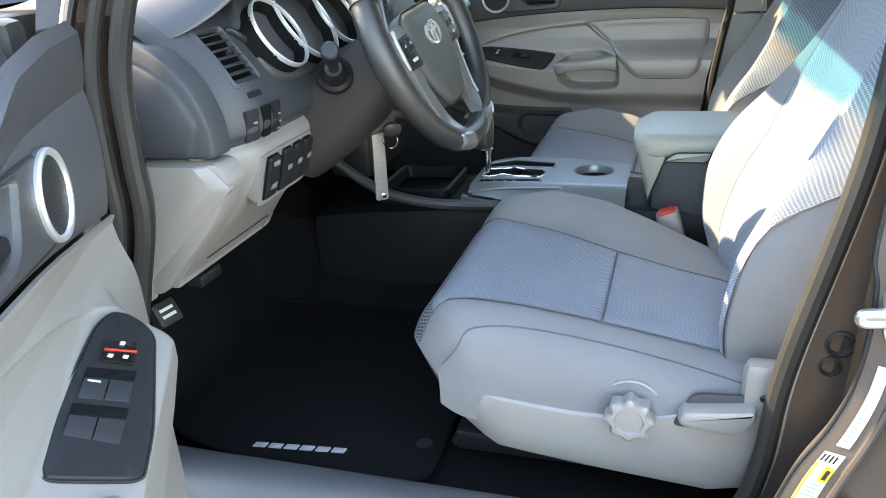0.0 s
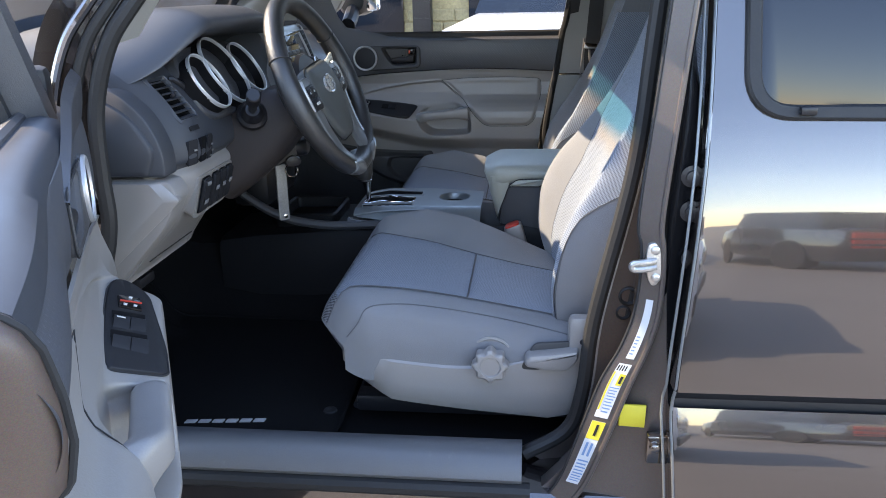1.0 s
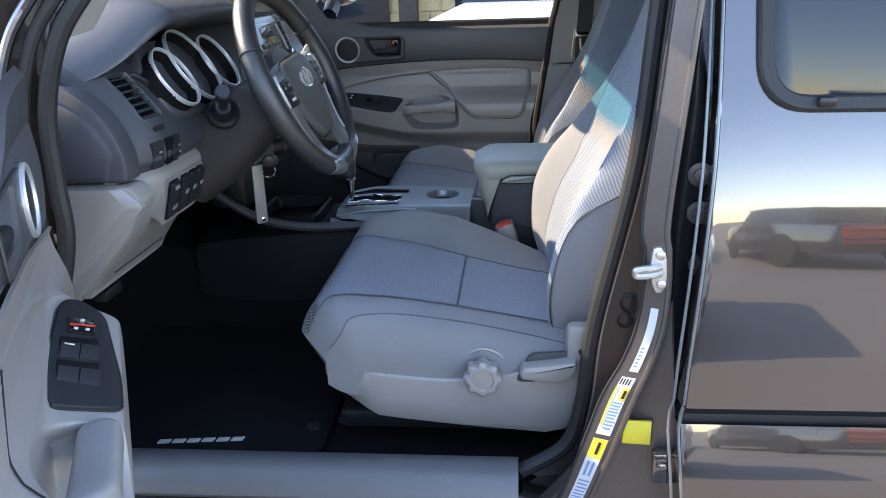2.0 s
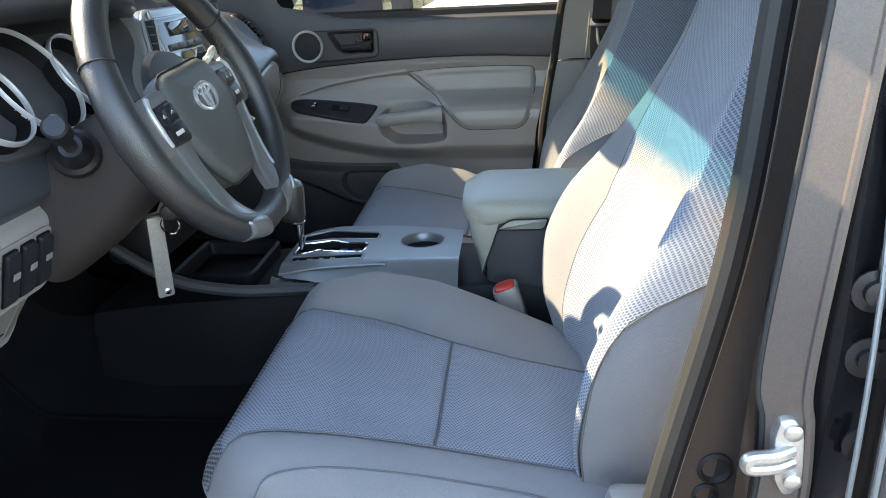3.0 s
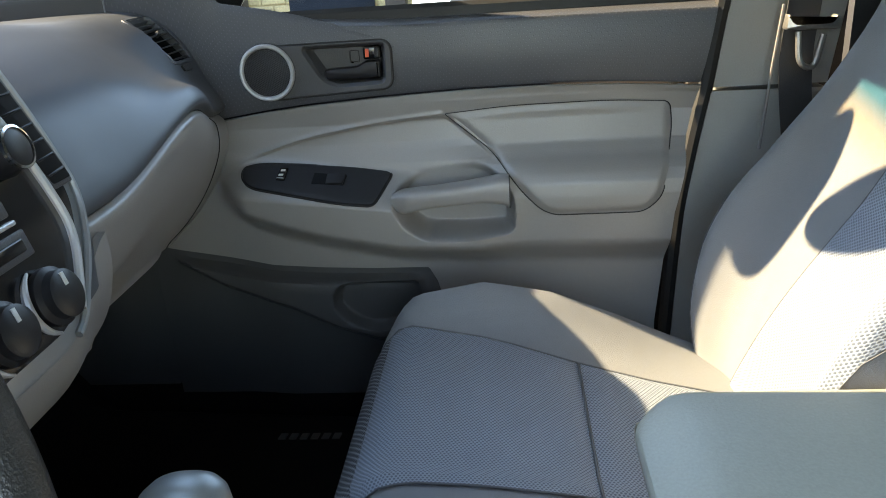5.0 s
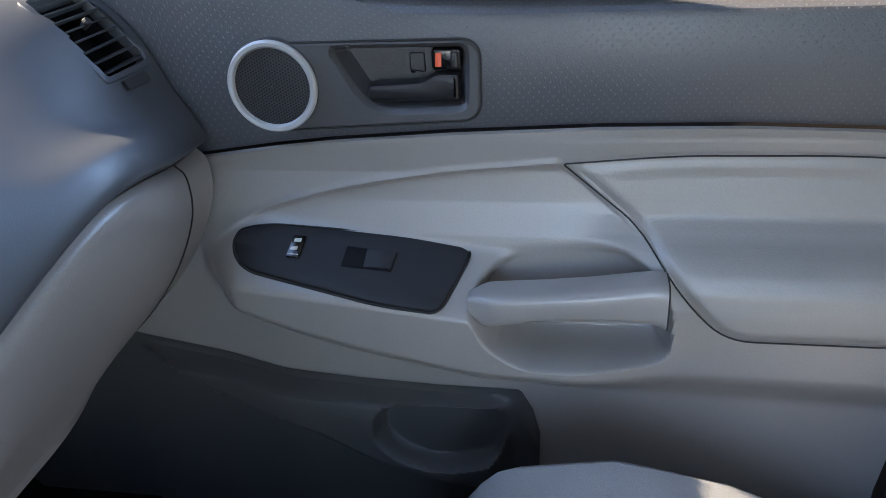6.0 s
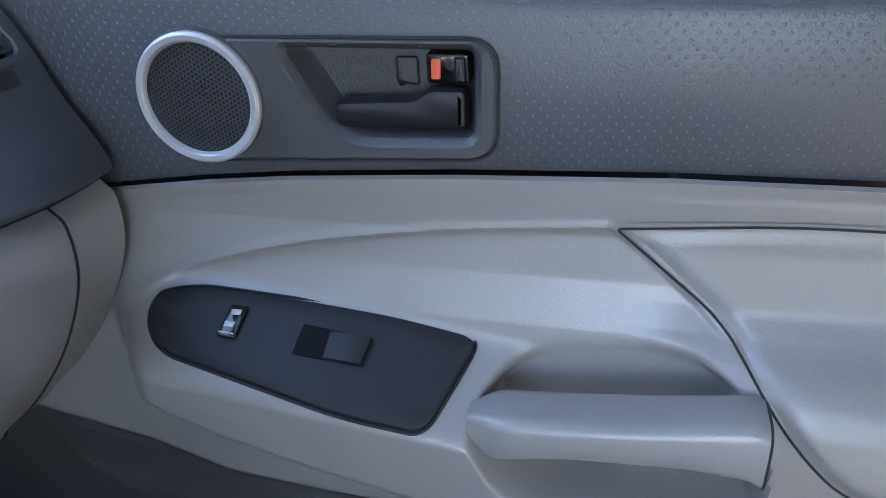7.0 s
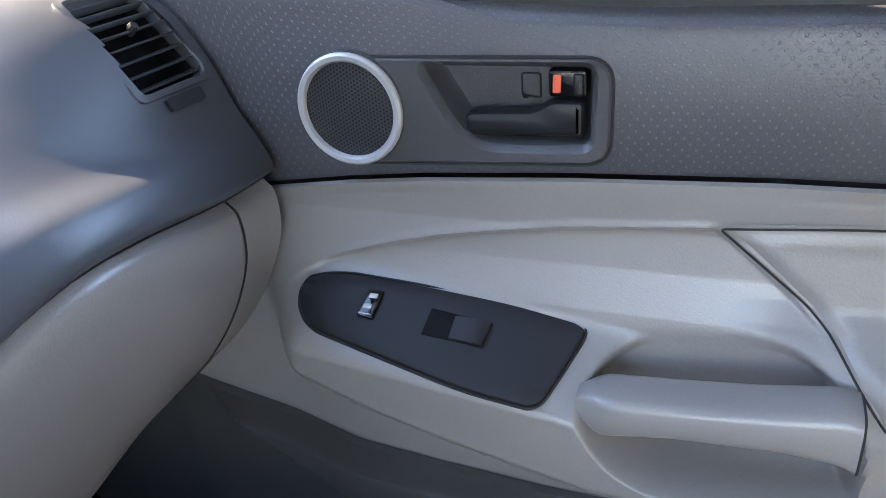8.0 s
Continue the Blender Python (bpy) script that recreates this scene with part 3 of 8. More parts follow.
rear = thing("rear_door", (1.3, -0.86, -0.2), "closed brown metallic rear door reflecting the lot", "car door")
bm = B()
edge = [(-0.34, 0.802), (-0.02, 0.793), (0.17, 0.778), (0.287, 0.784), (0.45, 0.797), (0.551, 0.804), (0.66, 0.809), (1.10, 0.819)]


def rear_x(z):
    return table(z, edge)


def rear_rows(zs):
    rows = []
    for z in zs:
        x0 = rear_x(z)
        y = rear_y(z)
        rows.append([(x0, y + 0.03, z), (x0 + 0.001, y + 0.006, z), (x0 + 0.006, y + 0.001, z)] + [(x, y, z) for x in span(x0 + 0.014, 1.95, 20)])
    return rows


sheet(bm, rear_rows(span(0.222, 0.632, 42) + span(0.65, 1.06, 12)))
part("outer_skin", bm, PAINT, rear)
bm = B()
sheet(bm, rear_rows(span(-0.34, 0.188, 20)))
part("lower_skin", bm, PAINT, rear)
bm = B()
sheet(bm, [[(rear_x(z) + 0.004 + t, rear_y(z) + 0.012, z) for t in span(0, 1.14, 6)] for z in span(0.183, 0.227, 4)])
part("groove", bm, BLACK, rear, "black groove along the door")
bm = B()
tube(bm, [(rear_x(z) + 0.004, rear_y(z) + 0.004, z) for z in span(-0.33, 1.04, 60)], 0.0026, 8)
part("edge_fold", bm, SATIN, rear, "bright folded door edge")
bm = B()
tube(bm, [(rear_x(z) - 0.009, rear_y(z) + 0.013, z) for z in span(-0.33, 1.04, 50)], 0.0022, 8)
part("inner_fold", bm, SATIN, rear, "bright inner fold of the door edge")
WO = rounded([(0.869, 1.02), (0.872, 0.635), (1.9, 0.625), (1.86, 1.02)], [0.03, 0.05, 0.03, 0.03], 8)
WF = axes((0, -0.8125, 0.63), (1, 0, 0), (0, 0.30, 1), (0, -1, 0.30))
WO = [(u, (v - 0.63) * 1.04) for u, v in WO]
bm = B()
frame_ring(bm, inset(WO, -0.016), inset(WO, 0.004), WF, 0.010, 0.003, -0.01)
part("window_seal", bm, RUBBER, rear, "black rubber window surround")
bm = B()
plate(bm, inset(WO, 0.002), WF, 0.002, 0.001, -0.003)
part("pane", bm, PRIVACY, rear, "dark tinted rear window")
bm = B()
box(bm, (0.935, -0.826, 0.634), (0.022, 0.012, 0.012), 0.003)
part("seal_clip", bm, BLACK, rear)


# striker, plug, hinge and labels on the jamb
st = thing("door_striker", (0.746, -0.80, 0.392), "bright zinc door striker bolted to the jamb", "striker")
SF = axes((0.747, -0.818, 0.410), (1, 0, 0.08), (-0.08, 0, 1), (0, -1, 0), 0.86)
bm = B()
plate(bm, rounded([(-0.013, -0.024), (-0.006, -0.040), (0.003, -0.040), (0.012, -0.022), (0.012, 0.022), (0.003, 0.039), (-0.008, 0.036), (-0.013, 0.020)], 0.007, 4), SF, 0.005, 0.002, -0.012)
part("base_plate", bm, STEEL, st)
bm = B()
tube(bm, spline([SF(0.002, -0.006, 0.003), SF(-0.014, -0.006, 0.010), SF(-0.034, -0.0055, 0.011), SF(-0.038, 0.0, 0.011), SF(-0.034, 0.0055, 0.011), SF(-0.014, 0.006, 0.010), SF(0.002, 0.006, 0.003)], 5), 0.0052, 10)
part("loop", bm, STEEL, st)
for v in (-0.025, 0.025):
    bm = B()
    lathe(bm, [(0.0068, 0.003), (0.0068, 0.007), (0.0045, 0.0085), (0.001, 0.0085)], axes(SF(0.002, v, 0), (1, 0, 0), (0, 0, 1), (0, -1, 0)), 12)
    part("bolt", bm, STEEL, st)
plug = thing("rubber_plug", (0.73, -0.69, 0.295), "black rubber plugs in the jamb", "rubber plug")
for u, v, r in ((0.003, 0.014, 0.017), (-0.004, -0.016, 0.013)):
    bm = B()
    lathe(bm, [(r, -0.004), (r, 0.004), (r * 0.8, 0.006), (r * 0.62, 0.001), (r * 0.3, 0.001)], axes((0.727 + u, -0.6935, 0.293 + v), (1, 0, 0), (0, 0, 1), (0, -1, 0)), 20)
    part("plug", bm, RUBBER, plug)
hinge = thing("hinge", (0.77, -0.83, 0.12), "brown painted lower hinge of the rear door", "hinge")
bm = B()
box(bm, (0.768, -0.836, 0.108), (0.035, 0.02, 0.05), 0.004)
part("leaf", bm, PAINT, hinge)
bm = B()
lathe(bm, [(0.008, 0), (0.008, 0.008), (0.004, 0.010)], axes((0.762, -0.846, 0.115), (1, 0, 0), (0, 0, 1), (0, -1, 0)), 12)
part("bolt", bm, PAINT, hinge)
for xc, zc in ((0.802, 0.415), (0.795, 0.488), (0.793, 0.540)):
    ch = thing("door_check_bolt", (xc, -0.81, zc), "dark bolt head in the gap of the door", "bolt")
    bm = B()
    lathe(bm, [(0.016, 0), (0.016, 0.002), (0.009, 0.003), (0.009, 0.008), (0.003, 0.009)], axes((xc, -0.812, zc), (1, 0, 0), (0, 0, 1), (0, -1, 0)), 16)
    part("head", bm, BLACK, ch)

sv = thing("yellow_sticker", (0.729, -0.815, 0.155), "plain yellow square sticker on the jamb", "sticker")
bm = B()
plate(bm, [(-0.021, -0.018), (0.019, -0.021), (0.021, 0.018), (-0.019, 0.020)], axes((0.729, -0.8215, 0.155), (1, 0, 0.02), (0, 0, 1), (0.25, -1, 0)), 0.002, 0.0008, -0.002)
part("face", bm, YELLOW, sv)


def jamb_label(t0, t1, blocks, label):
    """A paper label along the flange of the jamb; blocks: name, from, to, across from, to, material, height."""
    lb = thing("jamb_label", flange_at((t0 + t1) / 2, 0.5, 0), label, "label")
    fit_ = lambda q_: 0.19 + 0.62 * q_
    for name, a, b, s0, s1, mt, h in blocks:
        bm = B()
        sheet(bm, [[flange_at(t, s, h) for s in span(fit_(s0), fit_(s1), 4)] for t in span(t0 + (t1 - t0) * a, t0 + (t1 - t0) * b, 12)])
        part(name, bm, mt, lb)


BLUE = mk("blue_print", (0.16, 0.27, 0.45), 0.5, var=0.05, bump=0.0)


def flange_t(z):
    """Where along the flange its inner edge passes the height z."""
    return min(range(len(FA)), key=lambda i: abs(FA[i].z - z)) / (len(FA) - 1)


rows = [("paper", 0, 1, 0.26, 0.80, WHITE, 0.0012)]
for i in range(6):
    rows.append(("print_line", 0.60 + i * 0.06, 0.622 + i * 0.06, 0.32, 0.56, BLUE, 0.002))
jamb_label(flange_t(0.352), flange_t(0.252), rows, "white paper label with faint print on the jamb")
rows = [("paper", 0, 1, 0.06, 0.88, WHITE, 0.0012), ("yellow_block", 0.17, 0.88, 0.07, 0.18, YELLOW, 0.002), ("yellow_block", 0.20, 0.42, 0.50, 0.86, YELLOW, 0.002), ("emblem_bar", 0.24, 0.38, 0.60, 0.76, BLACK, 0.0026)]
for i in range(4):
    rows.append(("code_bar", 0.03, 0.14, 0.12 + 0.16 * i, 0.20 + 0.16 * i, BLACK, 0.002))
for i in range(9):
    rows.append(("print_line", 0.46 + i * 0.054, 0.48 + i * 0.054, 0.30, 0.82 - 0.05 * (i % 3), BLUE, 0.002))
jamb_label(flange_t(0.243), flange_t(0.150), rows, "white tyre label with yellow blocks and printed lines")
rows = [("paper", 0, 1, 0.06, 0.90, WHITE, 0.0012), ("yellow_block", 0.0, 0.27, 0.07, 0.89, YELLOW, 0.002), ("emblem_bar", 0.05, 0.22, 0.42, 0.58, BLACK, 0.0026), ("emblem_bar", 0.32, 0.50, 0.25, 0.40, BLUE, 0.002), ("emblem_bar", 0.32, 0.50, 0.55, 0.70, BLUE, 0.002)]
for i in range(8):
    rows.append(("print_line", 0.56 + i * 0.05, 0.58 + i * 0.05, 0.16, 0.84 - 0.06 * (i % 2), BLUE, 0.002))
jamb_label(flange_t(0.138), flange_t(0.022), rows, "white and yellow warning label with printed lines")


# ---------------------------------------------------------------- doors
def belt_z(x):
    return table(x, [(-0.30, 0.485), (-0.09, 0.514), (0.0, 0.526), (0.06, 0.532), (0.17, 0.539), (0.30, 0.544), (0.42, 0.545), (0.52, 0.542), (0.66, 0.533), (0.9, 0.525)])


PULL = rounded([(0.184, 0.397), (0.206, 0.420), (0.230, 0.433), (0.277, 0.440), (0.319, 0.438), (0.347, 0.423), (0.364, 0.398), (0.368, 0.370), (0.366, 0.337), (0.311, 0.334), (0.235, 0.336), (0.204, 0.356)], 0.016, 3)


def inside(poly, x, y):
    """Signed distance to an outline, positive inside."""
    d, odd = 9.0, False
    k = len(poly)
    for i in range(k):
        (x0, y0), (x1, y1) = poly[i - 1], poly[i]
        dx, dy = x1 - x0, y1 - y0
        L2 = dx * dx + dy * dy
        t = 0 if L2 == 0 else max(0, min(1, ((x - x0) * dx + (y - y0) * dy) / L2))
        d = min(d, math.hypot(x - x0 - t * dx, y - y0 - t * dy))
        if (y0 > y) != (y1 > y) and x < (x1 - x0) * (y - y0) / (y1 - y0) + x0:
            odd = not odd
    return d if odd else -d


SWP = rounded([(-0.0394, 0.4337), (-0.0429, 0.4405), (-0.0401, 0.4462), (-0.0275, 0.4481), (-0.0078, 0.4484), (0.0541, 0.4429), (0.1266, 0.4351), (0.1760, 0.4275), (0.1836, 0.4243), (0.1819, 0.4201), (0.1730, 0.4080), (0.1630, 0.3955), (0.1552, 0.3931), (0.1052, 0.3991), (0.0247, 0.4141), (-0.0180, 0.4221), (-0.0309, 0.4271)], 0.02, 3)


def switch_plane(x, z):
    """The sloping top of the arm rest, where the switches sit."""
    return 0.056 - (z - 0.4215 + 0.12 * (x - 0.08)) / 0.6


def soft_min(a, b, k):
    h = min(1, max(0, 0.5 + 0.5 * (b - a) / k))
    return b + (a - b) * h - k * h * (1 - h)


def upper_depth(x, z):
    t = (z - belt_z(x)) / max(0.02, 0.66 - belt_z(x))
    d = 0.012 + 0.010 * math.sin(min(1, max(0, t)) * math.pi) ** 0.7
    return d


def arm_low(x):
    """Lower edge of the arm rest."""
    return table(x, [(-0.22, 0.44), (-0.12, 0.420), (-0.075, 0.400), (-0.038, 0.379), (0.022, 0.356), (0.08, 0.340), (0.15, 0.325), (0.195, 0.316), (0.31, 0.310), (0.545, 0.306), (0.7, 0.304)])


HOLLOW = rounded([(0.088, 0.258), (0.074, 0.224), (0.098, 0.190), (0.143, 0.174), (0.205, 0.190), (0.222, 0.230), (0.213, 0.258)], 0.02, 4)


def crease_z(x):
    """The line that rises from the front of the pod to the soft insert."""
    return table(x, [(-0.09, 0.425), (-0.071, 0.437), (-0.046, 0.452), (-0.02, 0.462), (0.003, 0.469), (0.035, 0.478), (0.069, 0.486), (0.12, 0.4945), (0.167, 0.501), (0.264, 0.510), (0.30, 0.512)])


def door_depth(x, z):
    """How far the inner trim stands into the cab."""
    if z >= belt_z(x):
        return 0.006 + 0.010 * smooth((0.66 - z) / 0.12)
    up = table(z, [(0.40, 0.030), (0.44, 0.026), (0.47, 0.018), (0.50, 0.014), (0.53, 0.019)])
    d1 = -soft_min(-up, -soft_min(switch_plane(x, z), 0.090, 0.010), 0.012)
    d2 = table(z, [(0.34, 0.066), (0.39, 0.066), (0.41, 0.063), (0.425, 0.056), (0.435, 0.046), (0.445, 0.028), (0.46, 0.014), (0.50, 0.008), (0.53, 0.016)])
    d = d1 + (d2 - d1) * smooth((x - 0.27) / 0.12)
    d = up + (d - up) * smooth((x + 0.095) / 0.065)
    low = arm_low(x)
    under = 0.040 if x > 0 else 0.030 + 0.010 * smooth((x + 0.1) / 0.1)
    d = under + (d - under) * smooth((z - low + 0.034) / 0.050)
    if 0.17 < x < 0.385 and 0.32 < z < 0.455:
        d += (min(d, 0.026) - d) * smooth((inside(PULL, x, z) + 0.003) / 0.016)
    # the field below the crease lies lower than the band above it
    if x < 0.36:
        edge_x = table(z, [(0.40, 0.374), (0.447, 0.338), (0.49, 0.291), (0.508, 0.268)])
        g = crease_z(x) - z
        fade = smooth((x + 0.085) / 0.03) * smooth((edge_x - x) / 0.008)
        d += (0.0022 * math.exp(-(g / 0.0045) ** 2) - 0.0050 * smooth((g + 0.001) / 0.006) * smooth((z - 0.425) / 0.05)) * fade
    rim = smooth((belt_z(x) - z) / 0.012)
    return 0.020 + (d - 0.020) * rim


BEZEL = rounded([(0.018, 0.622), (0.198, 0.623), (0.197, 0.553), (0.020, 0.5445)], [0.004, 0.018, 0.018, 0.004], 7)


def handle_hole(bm, place):
    """Cuts the trim away behind the door handle."""
    o_ = place(0, 0, 0)
    e_ = (place(1, 0, 0) - o_)
    gone = []
    for f in bm.faces:
        c = f.calc_center_median() - o_
        if inside(BEZEL, c.dot(e_), c.z) > 0.003:
            gone.append(f)
    bmesh.ops.delete(bm, geom=gone, context="FACES")


def build_door(name, place, at, label, driver):
    """A car door's inner side; place(x, depth, z) gives the world point."""
    dr = thing(name, at, label, "car door")
    X0, X1 = (-0.215, 0.64) if not driver else (-0.19, 0.60)

    def end_x(z):
        return X1 - table(z, [(0.17, 0.058), (0.356, 0.040), (0.532, 0.002), (0.66, -0.020)])

    # dark upper trim with a pressed dot pattern
    def top_z(x):
        return 0.655 + 0.012 * smooth((0.25 - x) / 0.3)
    bm = B()
    cols = span(X0, X1, 150)
    rows = []
    for i in range(40):
        t = i / 39
        row = []
        for x in cols:
            xx = X0 + (end_x(belt_z(x) + t * 0.12) - X0) * (x - X0) / (X1 - X0)
            z = belt_z(xx) + 0.002 + (top_z(xx) - belt_z(xx) - 0.002) * t
            d = 0.012 + 0.010 * math.sin(t * math.pi) ** 0.7 - 0.03 * smooth((t - 0.86) / 0.14)
            if driver:
                d += 0.024 * smooth((xx - 0.22) / 0.34) * math.sin(min(1, t * 1.15) * math.pi) ** 0.6
            row.append(place(xx, d, z))
        rows.append(row)
    sheet(bm, rows)
    handle_hole(bm, place)
    part("upper_trim", bm, DARK_DIMPLE, dr, "charcoal upper trim with a fine dot pattern")
    # raised corner where the window frame meets the trim
    bm = B()
    rows = []
    for x in span(X0, 0.20, 40):
        zt = table(x, [(-0.2, 0.690), (-0.08, 0.686), (0.015, 0.673), (0.06, 0.663), (0.116, 0.648), (0.169, 0.630), (0.2, 0.615)])
        z0 = 0.60
        rows.append([place(x, 0.006 + 0.020 * math.sin(min(1, 1.15 * t) * math.pi / 2) * (1 if t < 0.9 else 1 - (t - 0.9) * 5), z0 + (zt + 0.02 * smooth((0.1 - x) / 0.1) - z0) * t) for t in span(0.0, 1, 10)])
    sheet(bm, rows)
    if driver:
        part("mirror_base_trim", bm, DARK, dr)
    else:
        bm.free()
    # grey main panel
    xs = span(X0, 0.165, 120) + span(0.1665, 0.392, 170) + span(0.395, X1, 80)
    bm = B()
    rows = []
    for t in span(0, 0.535, 80) + span(0.5375, 0.84, 140) + span(0.8425, 1, 60):
        row = []
        for x in xs:
            z = 0.06 + (belt_z(x) - 0.06) * t
            xx = X0 + (end_x(z) - X0) * (x - X0) / (X1 - X0)
            z = 0.06 + (belt_z(xx) - 0.06) * t
            d = door_depth(xx, z)
            row.append(place(xx, d, z))
        rows.append(row)
    sheet(bm, rows)
    part("main_panel", bm, GREY, dr)
    # soft insert above the arm rest, with its seam
    INS = rounded([(0.268, 0.510), (0.36, 0.517), (0.51, 0.518), (0.598, 0.512), (0.602, 0.47), (0.580, 0.383), (0.556, 0.362), (0.415, 0.362), (0.378, 0.400), (0.342, 0.447)], [0.004, 0.05, 0.05, 0.012, 0.03, 0.02, 0.02, 0.03, 0.03, 0.04], 6)
    bm = B()
    seam = [place(u, door_depth(u, v) + 0.0018, v) for u, v in INS]
    tube(bm, seam, 0.0008, 6, closed=True)
    part("insert_seam", bm, PIPING, dr, "dark seam round the soft insert")
    bm = B()
    rows = []
    for z in span(0.3655, 0.5145, 40):
        lo = table(z, [(0.3655, 0.418), (0.372, 0.404), (0.40, 0.381), (0.447, 0.345), (0.49, 0.297), (0.505, 0.280), (0.5145, 0.274)])
        hi = table(z, [(0.3655, 0.552), (0.372, 0.566), (0.385, 0.578), (0.43, 0.592), (0.47, 0.600), (0.50, 0.599), (0.510, 0.594), (0.5145, 0.588)])
        row = []
        for t in span(0, 1, 60):
            x = lo + (hi - lo) * t
            zz = z + 0.006 * smooth((z - 0.46) / 0.05) * math.sin(math.pi * min(1, max(0, (x - 0.27) / 0.33)))
            e = max(0, inside(INS, x, zz))
            row.append(place(x, door_depth(x, zz) + 0.001 + 0.005 * smooth(e / 0.012), zz))
        rows.append(row)
    sheet(bm, rows)
    part("soft_insert", bm, GREY_SOFT, dr, "soft grey vinyl insert")
    # dark lower pocket with a raised lip and a hollow
    bm = B()
    rows = []
    for x in span(X0, 0.250, 130):
        zt = min(arm_low(x) - 0.022, table(x, [(0.195, 0.312), (0.214, 0.292), (0.230, 0.275), (0.243, 0.250), (0.250, 0.22)]) if x > 0.195 else 9)
        lip = table(x, [(-0.22, 0.312), (-0.17, 0.301), (-0.09, 0.286), (-0.02, 0.274), (0.064, 0.267), (0.147, 0.263), (0.25, 0.262)])
        bot = table(x, [(-0.22, 0.33), (-0.16, 0.300), (-0.098, 0.262), (-0.03, 0.238), (0.014, 0.222), (0.076, 0.188), (0.143, 0.165), (0.25, 0.155)])
        zt = min(zt, lip + 0.012)
        row = []
        for z in span(0.05, zt, 80):
            k = smooth((lip + 0.004 - z) / 0.014) * smooth((0.225 - x) / 0.03) * smooth((x + 0.19) / 0.022)
            d = min(0.0460, door_depth(x, z) + 0.0012 + 0.005 * smooth((zt - z) / 0.04)) + 0.020 * k - 0.019 * smooth((bot - z) / 0.016) * k
            d -= 0.022 * smooth((inside(HOLLOW, x, z) + 0.003) / 0.012) * k
            row.append(place(x, d, z))
        rows.append(row)
    sheet(bm, rows)
    if driver:
        bm.free()
    else:
        part("map_pocket", bm, POCKET, dr, "dark plastic door pocket")
    # pull grip across its cup
    bm = B()
    rings = []
    for x in span(0.186, 0.400 if driver else 0.360, 30):
        e = smooth((x - 0.184) / 0.025)
        sink = 0.036 * smooth((x - 0.325) / 0.07) if driver else 0.0
        zt = table(x, [(0.186, 0.404), (0.20, 0.410), (0.25, 0.4135), (0.30, 0.419), (0.352, 0.428), (0.367, 0.424)])
        zl = table(x, [(0.186, 0.386), (0.20, 0.376), (0.25, 0.385), (0.317, 0.389), (0.352, 0.386), (0.367, 0.376)])
        c, h = (zt + zl) / 2, (zt - zl) / 2
        ring = []
        for k in range(24):
            a = 2 * math.pi * k / 24
            cs, sn = math.cos(a), math.sin(a)
            pz = c + h * math.copysign(abs(sn) ** 0.45, sn)
            pd = 0.070 - sink + 0.020 * (0.5 + 0.5 * e) * math.copysign(abs(cs) ** 0.55, cs)
            ring.append(place(x, pd, pz))
        rings.append(ring)
    loft(bm, rings)
    grip = part("pull_grip", bm, GREY, dr)
    if not driver:
        bm = B()
        tube(bm, [p + (place(1, 0, 0) - place(0, 0, 0)) * 0.0008 for p in map(Vector, rings[-1][-6:] + rings[-1][:8])], 0.0008, 6)
        part("grip_gap", bm, PIPING, grip)
    # tweeter
    if driver:
        tw = place(0.0, 0.024, 0.582)
    else:
        tw = place(0.0125, 0.0255, 0.5855)
    pu, pw = place(1, 0, 0) - place(0, 0, 0), place(0, 1, 0) - place(0, 0, 0)
    TF = axes(tw, pu, (0, 0, 1), pw)
    bm = B()
    lathe(bm, [(0.0425, -0.012), (0.0425, -0.001), (0.0415, 0.001), (0.0405, 0.0015), (0.039, -0.004)], TF, 48)
    tws = part("tweeter", bm, DARK, dr, "round door tweeter")
    bm = B()
    rings = [[TF(r * math.cos(2 * math.pi * i / 48), r * math.sin(2 * math.pi * i / 48), h) for i in range(48)] for r, h in ((0.0412, 0.000), (0.0412, 0.004), (0.0395, 0.0062), (0.0363, 0.0058), (0.0345, 0.003), (0.0345, -0.002))]
    loft(bm, rings, closed=True)
    part("ring", bm, RINGMETAL, tws, "brushed silver ring")
    bm = B()
    sheet(bm, [[TF(r * math.cos(a), r * math.sin(a), 0.0045 - 1.6 * r * r) for a in span(0, 2 * math.pi, 49)] for r in span(0.0005, 0.0346, 10)])
    uvl = bm.loops.layers.uv.verify()
    o, ux = Vector(tw), Vector(pu).normalized()
    for f in bm.faces:
        for l in f.loops:
            dlt = l.vert.co - o
            l[uvl].uv = (dlt.dot(ux), dlt.z)
    part("grille", bm, GRILLE, tws, "black perforated grille")
    # handle bezel, tray, lever, lock
    HF = axes(place(0, 0.0212, 0), pu, (0, 0, 1), pw)
    outer = BEZEL
    inner = rounded([(0.070, 0.6160), (0.184, 0.6160), (0.182, 0.5655), (0.100, 0.5625)], [0.006, 0.006, 0.006, 0.024], 7)
    bm = B()
    rings = [[HF(u, v, -0.010) for u, v in outer], [HF(u, v, 0.002) for u, v in outer], [HF(u, v, 0.004) for u, v in inset(outer, 0.002)],
             [HF(u, v, 0.0038) for u, v in inset(inner, -0.0055)], [HF(u, v, 0.0028) for u, v in inset(inner, -0.0042)], [HF(u, v, -0.003) for u, v in inner], [HF(u, v, -0.010) for u, v in inner]]
    loft(bm, rings, closed=True)
    bz = part("handle_bezel", bm, DARK, dr, "charcoal surround of the door handle")
    bm = B()
    tube(bm, [HF(u, v, 0.0022) for u, v in inset(outer, -0.0006)], 0.0010, 6, closed=True)
    part("bezel_gap", bm, PIPING, bz)
    bm = B()
    cx, cz = 0.135, 0.590
